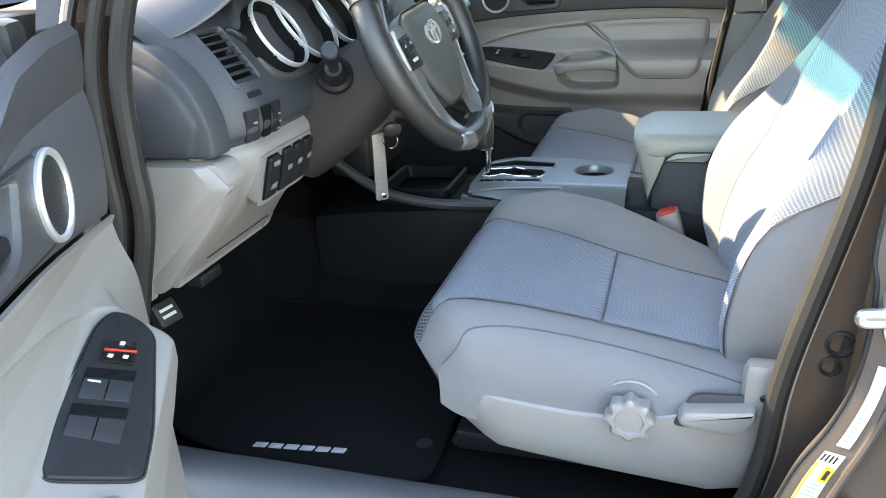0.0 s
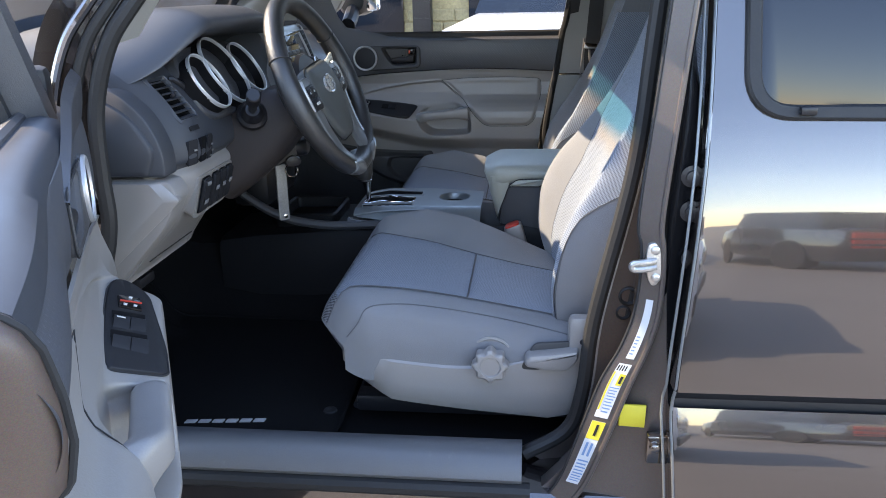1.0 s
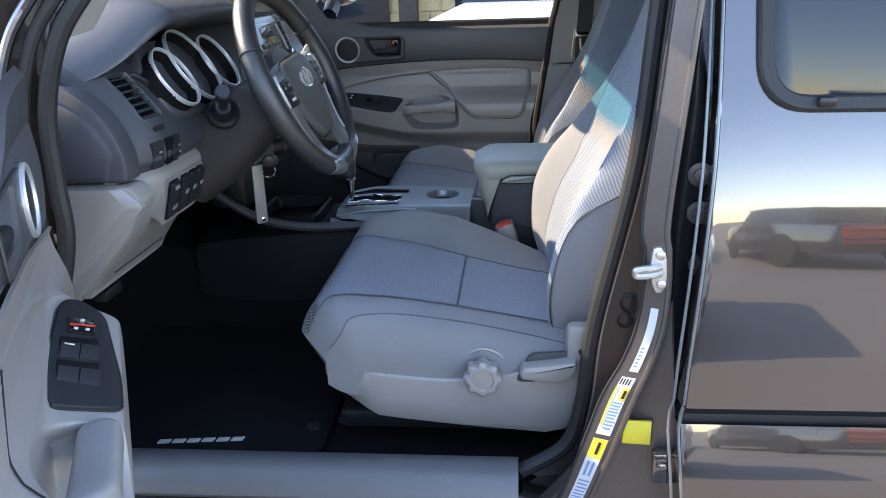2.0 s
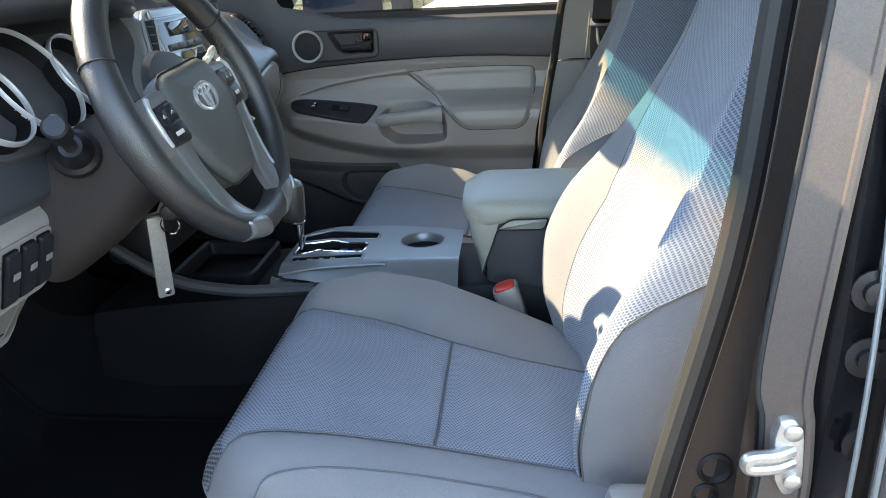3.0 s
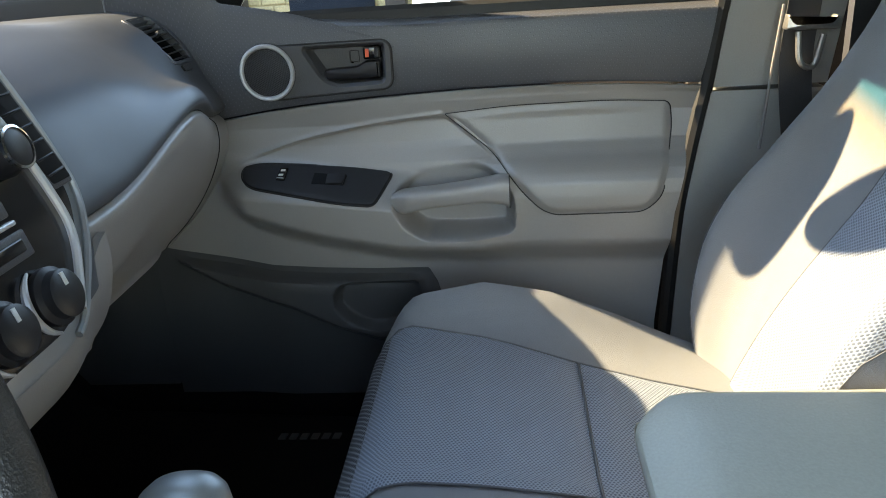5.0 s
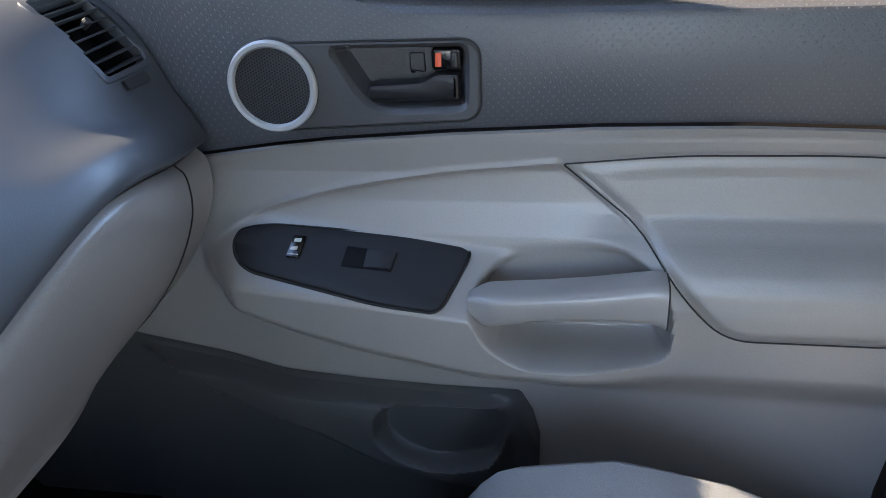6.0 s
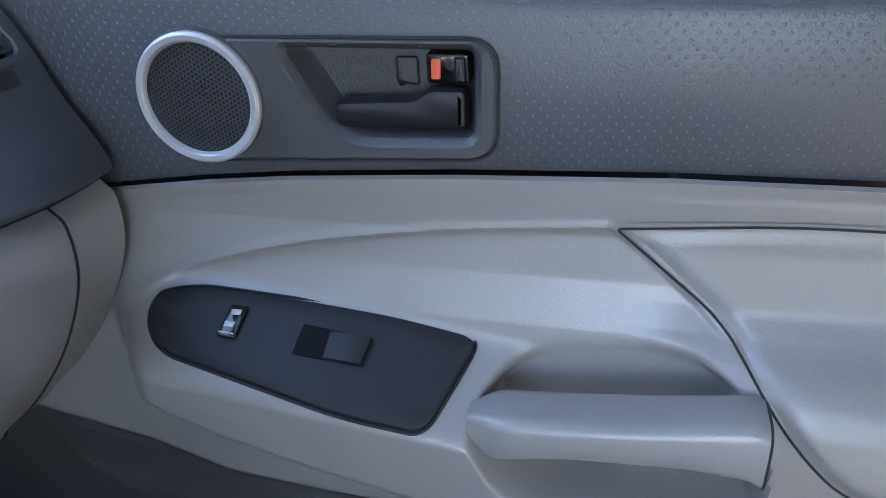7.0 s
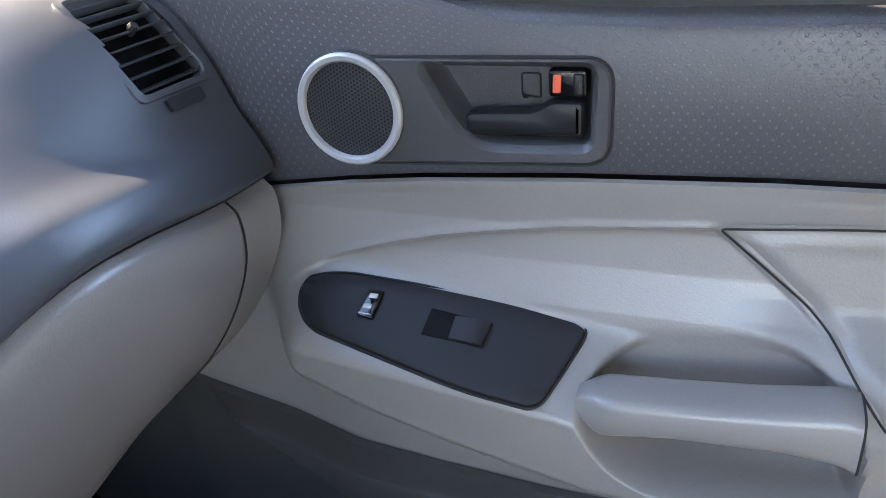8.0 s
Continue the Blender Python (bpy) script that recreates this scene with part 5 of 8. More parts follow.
    for hh, row in zip(span(0.015, 0.56, 60), rows):
        c_ = min(range(len(row)), key=lambda i: abs(row[i][1] - cy))
        arc = [0.0] * len(row)
        for i in range(c_ + 1, len(row)):
            arc[i] = arc[i - 1] + (Vector(row[i]) - Vector(row[i - 1])).length
        for i in range(c_ - 1, -1, -1):
            arc[i] = arc[i + 1] - (Vector(row[i]) - Vector(row[i + 1])).length
        way += [(a_ + row[c_][1] - cy, hh * 1.04) for a_ in arc]
    for f in bm.faces:
        for l in f.loops:
            l[uvl].uv = way[l.vert.index]
    part("back_insert", bm, WEAVE, s, "grey-blue mesh cloth insert")
    for k_ in (0, 1):
        bm = B()
        pts = []
        for hh in span(0.01, 0.56, 26):
            v0 = insert_edges(hh)[k_]
            x, w = back(hh, v0)
            pts.append(W(x - 0.0024, v0 * w + inboard(v0) - 0.0024 * smooth((-v0 - 0.80) / 0.06), 0.19 + hh))
        tube(bm, pts, 0.0008, 6)
        part("back_seam", bm, SEAM, s)
    for sd in (-1, 1):
        # the bolster's piping runs out to the side above its widest place
        bm = B()
        pts = []
        for hh in span(0.01, 0.37, 26):
            v0 = sd * table(hh, [(0.0, 0.82), (0.24, 0.82), (0.29, 0.86), (0.33, 0.93), (0.37, 1.0)])
            x, w = back(hh, v0)
            pts.append(W(x - 0.0006, v0 * w + inboard(v0), 0.19 + hh))
        tube(bm, pts, 0.0014, 6)
        part("bolster_piping", bm, SEAM, s)
    # headrest
    bm = B()
    rings = []
    for k in range(9):
        a = -math.pi / 2 + math.pi * k / 8
        c = max(0.05, math.cos(a)) ** 0.5
        rings.append([W(0.69 + 0.05 * math.copysign(abs(math.cos(t)) ** 0.8, math.cos(t)) * c, 0.125 * c * math.copysign(abs(math.sin(t)) ** 0.7, math.sin(t)), 0.905 + 0.085 * math.sin(a)) for t in (2 * math.pi * i / 24 for i in range(24))])
    loft(bm, rings)
    part("headrest", bm, FABRIC, s)
    for v in (-0.05, 0.05):
        bm = B()
        tube(bm, [W(0.67, v, 0.76), W(0.69, v, 0.84)], 0.006, 8)
        part("headrest_post", bm, CHROME, s)
    # hinge cover and, on the driver's seat, lumbar lever and height knob
    bm = B()
    box(bm, Vector(W(0.462, o * (hw + 0.006), 0.17 + lift)), (0.06, 0.03, 0.10), 0.012)
    part("hinge_cover", bm, GREY, s)
    if driver:
        KF = axes(W(0.296, -hw - 0.018, 0.167), (1, 0, 0), (0, 0, 1), (0, -1, 0))
        bm = B()
        lathe(bm, [(0.042, -0.012), (0.042, -0.0095), (0.039, -0.0085), (0.036, -0.011), (0.03, -0.011)], KF, 40)
        part("knob_dish", bm, GREY, s)
        bm = B()
        lobes = lambda r, k: [((r + k * math.cos(8 * a)) * math.cos(a), (r + k * math.cos(8 * a)) * math.sin(a)) for a in (2 * math.pi * i / 96 for i in range(96))]
        rings = [[KF(u, v, h) for u, v in lobes(r, k)] for r, k, h in ((0.030, 0.0028, 0.004), (0.0305, 0.003, 0.018), (0.029, 0.003, 0.024), (0.025, 0.002, 0.027), (0.019, 0.0004, 0.027), (0.017, 0, 0.024), (0.004, 0, 0.025))]
        loft(bm, rings)
        part("height_knob", bm, GREY, s, "pale lobed height knob")
        LF = axes(W(0.405, -hw - 0.016, 0.176), (1, 0, 0.05), (0, 0, 1), (0, -1, 0))
        bm = B()
        plate(bm, rounded([(-0.050, 0.002), (-0.042, 0.014), (0.010, 0.018), (0.048, 0.022), (0.044, 0.0), (0.024, -0.020), (-0.01, -0.017), (-0.046, -0.010)], 0.010, 5), LF, 0.022, 0.008, -0.004)
        part("recline_lever", bm, GREY, s, "pale plastic recline lever")
        bm = B()
        plate(bm, rounded([(-0.058, -0.022), (0.02, -0.030), (0.055, 0.030), (-0.03, 0.028)], 0.012, 5), LF, 0.0, 0.001, -0.006)
        part("lever_recess", bm, POCKET, s)
        bm = B()
        lathe(bm, [(0.006, 0), (0.006, 0.006), (0.003, 0.008)], axes(W(0.458, -hw - 0.015, 0.210), (1, 0, 0), (0, 0, 1), (0, -1, 0)), 10)
        part("screw", bm, BLACK, s)
    return s


build_seat("driver_seat", 0.202, -0.418, 0.0, 1, "grey cloth driver's seat with mesh inserts, sunlit backrest", True)
build_seat("passenger_seat", 0.194, 0.352, -0.018, -1, "grey cloth passenger seat with mesh inserts, sunlit backrest", False)


# ---------------------------------------------------------------- dashboard
dash = thing("dashboard", (-0.2, 0.0, 0.40), "charcoal dashboard over a pale grey lower panel", "dashboard")
UP = [(-0.62, 0.690), (-0.40, 0.705), (-0.24, 0.712), (-0.150, 0.704), (-0.098, 0.682), (-0.062, 0.650), (-0.034, 0.612), (-0.016, 0.572), (-0.012, 0.535), (-0.030, 0.516)]


UPF = [(-0.62, 0.690), (-0.40, 0.698), (-0.24, 0.702), (-0.174, 0.699), (-0.126, 0.681), (-0.079, 0.655), (-0.040, 0.631), (-0.011, 0.607), (0.0, 0.590), (-0.012, 0.580)]


def far_end(y, z):
    """How the far end of the dashboard draws back towards the door."""
    e = smooth((y - 0.44) / 0.25)
    w = smooth((0.695 - z) / 0.10)
    return -0.058 * e * w, -0.050 * e * smooth((0.68 - z) / 0.09)


def drop(y, z):
    """How far the border of dark and grey sinks towards the middle."""
    return 0.040 * smooth((0.47 - y) / 0.25) * smooth((0.645 - z) / 0.06) * smooth((z - 0.43) / 0.08) * smooth((y - 0.02) / 0.14)


def up_shape(y):
    """The upper profile across the car: low edge before the driver, higher before the passenger, raised in the middle."""
    f = smooth((y - 0.02) / 0.14)
    near = smooth((-y - 0.62) / 0.09)
    mid = smooth((0.20 - abs(y + 0.03)) / 0.10)
    out = []
    for (x, z), (x2, z2) in zip(UP, UPF):
        xx, zz = x + (x2 - x) * f, z + (z2 - z) * f
        ax_, az_ = far_end(y, zz)
        zz += 0.045 * mid * smooth((zz - 0.60) / 0.08) * smooth((xx + 0.45) / 0.2)
        xx += 0.020 * mid * smooth((zz - 0.60) / 0.08)
        out.append((xx + ax_ - 0.035 * near, zz + az_ - 0.006 * near - drop(y, z2) - 0.018 * smooth((y - 0.30) / 0.25) * smooth((zz - 0.605) / 0.03)))
    return out


bm = B()
VENTS = ((-0.649, -0.600, -0.649, -0.598, 0.500, 0.708), (0.620, 0.681, 0.603, 0.678, 0.385, 0.588))
ys = span(-0.715, 0.690, 420)


def in_vent(y, s):
    """Whether a point of the pad lies in one of the vent openings."""
    for l0, r0, l1, r1, s0, s1 in VENTS:
        b = (s - s0) / (s1 - s0)
        if 0 < b < 1 and l0 + (l1 - l0) * b < y < r0 + (r1 - r0) * b:
            return True
    return False



rows = [spline([(x, y, z) for x, z in up_shape(y)], 12) for y in ys]
nP = len(rows[0]) - 1
vs = [[bm.verts.new(p) for p in r] for r in rows]
for i in range(len(ys) - 1):
    for j in range(nP):
        ym, sm = (ys[i] + ys[i + 1]) / 2, (j + 0.5) / nP
        if in_vent(ym, sm):
            continue
        bm.faces.new((vs[i][j], vs[i][j + 1], vs[i + 1][j + 1], vs[i + 1][j]))
part("upper_pad", bm, DARK_DASH, dash, "charcoal grained upper pad")
LOW = [(-0.030, 0.516), (-0.022, 0.500), (-0.030, 0.470), (-0.060, 0.425), (-0.100, 0.375), (-0.135, 0.328), (-0.150, 0.318), (-0.26, 0.335)]
LOWF = [(-0.012, 0.579), (-0.006, 0.570), (-0.013, 0.545), (-0.034, 0.497), (-0.062, 0.445), (-0.088, 0.402), (-0.110, 0.386), (-0.26, 0.390)]


LOWE = [(-0.012, 0.579), (-0.003, 0.566), (-0.006, 0.530), (-0.030, 0.480), (-0.066, 0.432), (-0.105, 0.395), (-0.135, 0.378), (-0.26, 0.385)]


def low_shape(y):
    f = smooth((y - 0.02) / 0.10)
    near = smooth((-y - 0.62) / 0.09)
    out = []
    full = smooth((y - 0.42) / 0.18)
    for (x, z), (x2, z2), (x3, z3) in zip(LOW, LOWF, LOWE):
        x2, z2 = x2 + (x3 - x2) * full, z2 + (z3 - z2) * full
        xx, zz = x + (x2 - x) * f, z + (z2 - z) * f
        ax_, az_ = far_end(y, zz)
        out.append((xx + ax_ - 0.035 * near * (z > 0.4), zz + az_ - drop(y, z2)))
    return out


def low_rows(y0, y1, n, kf=None):
    rows = []
    for y in span(y0, y1, n):
        k = kf(y) if kf else 0
        rows.append(spline([(x, y, z + k * smooth((0.46 - z) / 0.1)) for x, z in low_shape(y)], 5))
    return rows


bm = B()
sheet(bm, low_rows(-0.715, -0.470, 20), (-0.02, 0, 0.0))
part("lower_panel", bm, GREY, dash, "pale grey lower panel")
bm = B()
sheet(bm, low_rows(-0.466, -0.14, 22, lambda y: 0.075 * smooth((y + 0.46) / 0.11)), (-0.02, 0, 0.0))
part("knee_panel", bm, GREY, dash, "pale grey knee panel under the column")
bm = B()
sheet(bm, low_rows(0.135, 0.628, 26), (-0.02, 0, 0.0))
part("glovebox_panel", bm, GREY, dash, "pale grey panel of the glovebox")
bm = B()
sheet(bm, low_rows(0.631, 0.690, 8), (-0.02, 0, 0.0))
part("far_end_panel", bm, GREY, dash, "pale grey end piece beside the door")
bm = B()
tube(bm, [Vector(p) + Vector((0.0006, 0, 0)) for p in spline([(x, 0.6295, z) for x, z in low_shape(0.6295)], 5)[:34]], 0.0008, 6)
part("end_gap", bm, PIPING, dash)
# end cap towards the open door: dark above, grey below, each with a raised rim
EF = axes((0, -0.716, 0), (1, 0, 0), (0, 0, 1), (0, -1, 0))
CAPU = rounded([(-0.190, 0.675), (-0.110, 0.664), (-0.056, 0.615), (-0.034, 0.560), (-0.034, 0.515), (-0.190, 0.512)], [0.01, 0.03, 0.05, 0.03, 0.008, 0.008], 6)
bm = B()
plate(bm, CAPU, EF, 0.012, 0.006, -0.03)
cap = part("end_cover", bm, DARK_DASH, dash, "charcoal end cover")
bm = B()
plate(bm, rounded([(-0.19, 0.655), (-0.119, 0.643), (-0.075, 0.612), (-0.045, 0.560), (-0.062, 0.516), (-0.19, 0.515)], [0.01, 0.03, 0.03, 0.015, 0.008, 0.005], 6), EF, 0.020, 0.010, 0.0)
part("end_panel", bm, DARK_DASH, cap, "flat charcoal panel in the end cover")
CAPL = rounded([(-0.210, 0.509), (-0.030, 0.510), (-0.016, 0.486), (-0.045, 0.430), (-0.120, 0.350), (-0.160, 0.310), (-0.210, 0.31)], [0.006, 0.01, 0.02, 0.05, 0.05, 0.01, 0.01], 6)
bm = B()
plate(bm, CAPL, EF, 0.014, 0.007, -0.03)
cap2 = part("lower_end_cover", bm, GREY, dash, "pale grey lower end cover")
bm = B()
o_ = rounded([(-0.21, 0.5075), (-0.046, 0.5085), (-0.014, 0.477), (-0.146, 0.358), (-0.170, 0.335), (-0.174, 0.30), (-0.21, 0.30)], [0.003, 0.006, 0.006, 0.02, 0.01, 0.01, 0.003], 5)
i_ = rounded([(-0.21, 0.5065), (-0.060, 0.5075), (-0.037, 0.478), (-0.176, 0.352), (-0.190, 0.330), (-0.191, 0.30), (-0.21, 0.301)], [0.003, 0.006, 0.006, 0.02, 0.01, 0.01, 0.003], 5)
loft(bm, [[EF(u, v, 0.004) for u, v in o_], [EF(u, v, 0.0155) for u, v in o_], [EF(u, v, 0.0255) for u, v in i_]])
part("lower_end_panel", bm, GREY, cap2)


def on_dash(y, s, h=0.0):
    """A point on the upper pad: s runs 0..1 down its profile."""
    P = spline([(x, y, z) for x, z in up_shape(y)], 12)
    f = s * (len(P) - 1)
    i = min(int(f), len(P) - 2)
    p = P[i].lerp(P[i + 1], f - i)
    t = (P[i + 1] - P[i]).normalized()
    n = Vector((-t.z, 0, t.x))
    if n.x < 0:
        n = -n
    return p + n * h


def vent(l0, r0, l1, r1, s0, s1, slats, name_, wide):
    """An air vent: a rim, a deep duct and slanting slats; l, r: its sides at the top and at the foot."""
    def at(a, b, h):
        lf, rt = l0 + (l1 - l0) * b, r0 + (r1 - r0) * b
        return on_dash(lf + (rt - lf) * a, s0 + (s1 - s0) * b, h)
    out = rounded([(0, 0), (1, 0), (1, 1), (0, 1)], 0.10, 4)
    bm = B()
    rings = [[at(0.5 + (u - 0.5) * k, 0.5 + (v - 0.5) * k2, h) for u, v in out] for k, k2, h in ((1.20, 1.11, -0.001), (1.18, 1.10, 0.0015), (1.02, 1.01, 0.0020), (0.99, 0.99, 0.0005), (0.98, 0.98, -0.008))]
    loft(bm, rings, caps=False)
    v_ = part(name_, bm, DARK_DASH, dash, "charcoal air vent")
    bm = B()
    rings = [[at(u, v, -0.004) for u, v in out], [at(u, v, -0.026) for u, v in out], [at(0.5 + (u - 0.5) * 0.02, 0.5 + (v - 0.5) * 0.02, -0.026) for u, v in out]]
    loft(bm, rings, caps=False)
    part("duct", bm, VOID, v_, "black duct")
    for i in range(slats):
        b = (i + 0.5) / slats
        hb = wide / slats
        bm = B()
        rings = [[at(a, b - hb, -0.010), at(a, b - hb, -0.0075), at(a, b + hb * 0.8, -0.0005), at(a, b + hb, -0.0010), at(a, b + hb, -0.003)] for a in span(0.0, 1.0, 5)]
        loft(bm, rings)
        part("slat", bm, DARK_DASH, v_)
    bm = B()
    tube(bm, [at(0.5, 0.45, -0.006), at(0.5, 0.45, 0.000), at(0.5, 0.45, 0.003)], [0.003, 0.004, 0.003], 8)
    part("thumb_tab", bm, BLACK, v_)


vent(*VENTS[0], 7, "side_vent", 0.27)
vent(*VENTS[1], 8, "side_vent", 0.20)
# small blank button under each side vent
for y in (-0.629, 0.641):
    bm = B()
    s_ = 0.752 if y < 0 else 0.615
    rings = [[on_dash(y + a * (0.012 if y < 0 else 0.021), s_ + b * 0.011, h) for a, b in rounded([(-1, -1), (1, -1), (1, 1), (-1, 1)], 0.25, 3)] for h in (0.0, 0.003)]
    loft(bm, rings)
    part("blank_button", bm, BLACK, dash)
# thumb wheel beside the near vent
bm = B()
tube(bm, [on_dash(-0.592, 0.52, 0.0), on_dash(-0.588, 0.53, 0.004), on_dash(-0.578, 0.57, 0.005), on_dash(-0.572, 0.585, 0.0)], 0.005, 8)
part("dimmer_wheel", bm, BLACK, dash)
# upper switch row: three dark keys in a recess
for i in range(3):
    y = -0.648 + i * 0.0268
    bm = B()
    rings = [[on_dash(y + a * 0.0092, 0.872 + b * 0.070, h) for a, b in rounded([(-1, -1), (1, -1), (1, 1), (-1, 1)], 0.2, 3)] for h in (0.0, 0.004, 0.006)]
    loft(bm, rings)
    k_ = part("switch_key", bm, SWITCH if i != 1 else VOID, dash)
    for j in range(0 if i == 1 else (3 if i == 2 else 1)):
        bm = B()
        rings = [[on_dash(y + a * 0.0024, 0.850 + 0.033 * j + b * 0.004, h) for a, b in ((-1, -1), (1, -1), (1, 1), (-1, 1))] for h in (0.005, 0.0068)]
        loft(bm, rings)
        part("print_mark", bm, DIMPRINT, k_)


def on_low(y, s, h=0.0):
    P = spline([(x, y, z) for x, z in low_shape(y)], 12)
    f = s * (len(P) - 1)
    i = min(int(f), len(P) - 2)
    p = P[i].lerp(P[i + 1], f - i)
    t = (P[i + 1] - P[i]).normalized()
    n = Vector((-t.z, 0, t.x))
    if n.x < 0:
        n = -n
    return p + n * h


def on_bank(y, s, h):
    """A point of the switch bank, which stands out further towards its foot."""
    return on_low(y, s, h + 0.075 * max(0, s - 0.20))


bm = B()
rings = [[on_bank(-0.556 + a * 0.078, 0.300 + b * 0.125, h) for a, b in rounded([(-1, -1), (1, -1), (1, 1), (-1, 1)], 0.25, 4)] for h in (-0.025, 0.001, 0.003)]
loft(bm, rings)
bank = part("switch_bank", bm, GREY, dash, "pale grey bank of four switches")
for i, y in enumerate((-0.604, -0.561, -0.528, -0.496)):
    kw = 0.0145 if i == 0 else 0.0112
    bm = B()
    rings = [[on_bank(y + a * (kw + 0.002), 0.305 + b * 0.100, h) for a, b in rounded([(-1, -1), (1, -1), (1, 1), (-1, 1)], 0.2, 3)] for h in (0.002, 0.0038)]
    loft(bm, rings)
    well = part("key_well", bm, VOID, bank)
    bm = B()
    rings = [[on_bank(y + a * kw, 0.305 + b * 0.092 * k, h) for a, b in rounded([(-1, -1), (1, -1), (1, 1), (-1, 1)], 0.2, 3)] for k, h in ((1, 0.003), (1, 0.0065), (0.92, 0.0080))]
    loft(bm, rings)
    k_ = part("switch_key", bm, SWITCH, bank)
    for b0 in ((-0.055, 0.045) if i == 0 else (0.0,)):
        bm = B()
        rings = [[on_bank(y + a * kw * 0.55, 0.302 + b0 + b * 0.010, h) for a, b in ((-1, -1), (1, -1), (1, 1), (-1, 1))] for h in (0.0075, 0.0088)]
        loft(bm, rings)
        part("print_mark", bm, DIMPRINT, k_)
bm = B()
tube(bm, [on_low(y, 0.66, 0.0005) for y in span(-0.66, -0.475, 6)], 0.0014, 6)
part("panel_joint", bm, PIPING, dash)

# instrument binnacle: hood, three rings, dark lenses
GO, GU, GW = Vector((-0.030, -0.405, 0.655)), Vector((-math.sin(radians(32)), 0, math.cos(radians(32)))), Vector((math.cos(radians(32)), 0, math.sin(radians(32))))
GF = axes(GO, (0, 1, 0), GU, GW)
bm = B()
rows = []
HOOD = [(-0.36, 0.746, 0.16), (-0.24, 0.770, 0.24), (-0.13, 0.780, 0.34), (-0.06, 0.778, 0.42), (-0.018, 0.764, 0.47), (-0.006, 0.752, 0.49), (-0.014, 0.738, 0.50), (-0.06, 0.725, 0.50), (-0.105, 0.716, 0.50), (-0.128, 0.690, 0.505), (-0.115, 0.665, 0.51)]
for y in span(-0.700, -0.105, 70):
    c = smooth((y + 0.705) / 0.175) ** 1.3 * math.sqrt(max(0, 1 - max(0, (y + 0.30) / 0.19) ** 3.0))
    row = []
    for x, z, s in HOOD:
        p = on_dash(y, s, -0.004)
        row.append((p.x + (x - p.x) * c, y, p.z + (z - p.z) * c))
    rows.append(row)
rows = [spline(r, 3) for r in rows]
sheet(bm, rows)
bn = part("binnacle_hood", bm, DARK_DASH, dash, "sunlit charcoal hood over the gauges")
bm = B()
plate(bm, rounded([(-0.178, -0.070), (0.170, -0.075), (0.165, 0.075), (-0.160, 0.075)], [0.06, 0.03, 0.05, 0.06], 6), GF, -0.020, 0.004, -0.06)
part("gauge_board", bm, DARK, bn)
for cx, cz, r, full in ((-0.118, -0.006, 0.054, 0), (-0.020, 0.006, 0.070, 1), (0.094, 0.0, 0.056, 2)):
    ggo = GF(cx, cz, 0.0)
    G2 = axes(ggo, (0, 1, 0), GU, GW)
    bm = B()
    rings = [[G2(q_ * math.cos(2 * math.pi * i / 48), q_ * math.sin(2 * math.pi * i / 48) * 1.02, h) for i in range(48)] for q_, h in ((r + 0.0016, -0.004), (r + 0.0016, 0.002), (r + 0.0006, 0.0036), (r - 0.0010, 0.0034), (r - 0.0018, 0.002), (r - 0.0020, -0.004))]
    loft(bm, rings, closed=True)
    g_ = part("gauge_ring", bm, SILVER, bn, "silver gauge ring")
    bm = B()
    lathe(bm, [(r + 0.002, -0.028), (r + 0.002, -0.002), (r - 0.002, -0.003), (r - 0.008, -0.024), (r * 0.5, -0.026), (0.001, -0.026)], G2, 40)
    part("gauge_face", bm, VOID, g_)

# centre stack with vents, radio, screen, knobs
SO, SU = Vector((0.006, 0.010, 0.480)), Vector((-0.26, 0, 0.97))
SW_ = Vector((0.97, 0, 0.26))
KF_ = axes(SO, (0, 1, 0), SU, SW_)
bm = B()
OUT = rounded([(-0.095, -0.010), (0.075, -0.010), (0.132, 0.045), (0.157, 0.090), (0.144, 0.165), (0.118, 0.248), (-0.126, 0.248), (-0.152, 0.165), (-0.165, 0.090), (-0.140, 0.045)], 0.03, 5)
plate(bm, OUT, KF_, 0.020, 0.006, -0.10)
stack = part("console_face", bm, STACK, dash, "satin grey centre stack")
bm = B()
plate(bm, inset(OUT, 0.016), KF_, 0.0225, 0.002, 0.01)
face = part("stack_face", bm, GLOSSBLACK, stack, "black control face")
for sg in (-1, 1):
    bm = B()
    pts = [KF_(sg * a - 0.008, b, 0.0225) for a, b in ((0.090, 0.012), (0.122, 0.060), (0.124, 0.10), (0.108, 0.165), (0.080, 0.225))]
    tube(bm, spline(pts, 6), 0.0045, 10)
    part("side_trim", bm, SILVER, stack, "silver side trim")
    # satin wing that sweeps out to the dash beside the controls
    wi = spline([(0.080, 0.235, 0), (0.103, 0.165, 0), (0.110, 0.124, 0), (0.114, 0.085, 0), (0.114, 0.050, 0), (0.106, 0.010, 0)], 8)
    wo = spline([(0.134, 0.245, 0), (0.160, 0.201, 0), (0.180, 0.165, 0), (0.194, 0.120, 0), (0.190, 0.070, 0), (0.152, 0.017, 0)], 8)
    bm = B()
    sheet(bm, [[KF_(sg * (a.x + (b.x - a.x) * t) - (0.008 if sg < 0 else 0), a.y + (b.y - a.y) * t, 0.017 - 0.004 * t - 0.03 * t ** 4) for t in span(0, 1, 9)] + [KF_(sg * b.x - (0.008 if sg < 0 else 0), b.y, -0.06)] for a, b in zip(wi, wo)])
    part("side_wing", bm, STACK if sg < 0 else DARK_DASH, stack, "satin grey wing beside the controls" if sg < 0 else "dark wing beside the controls")


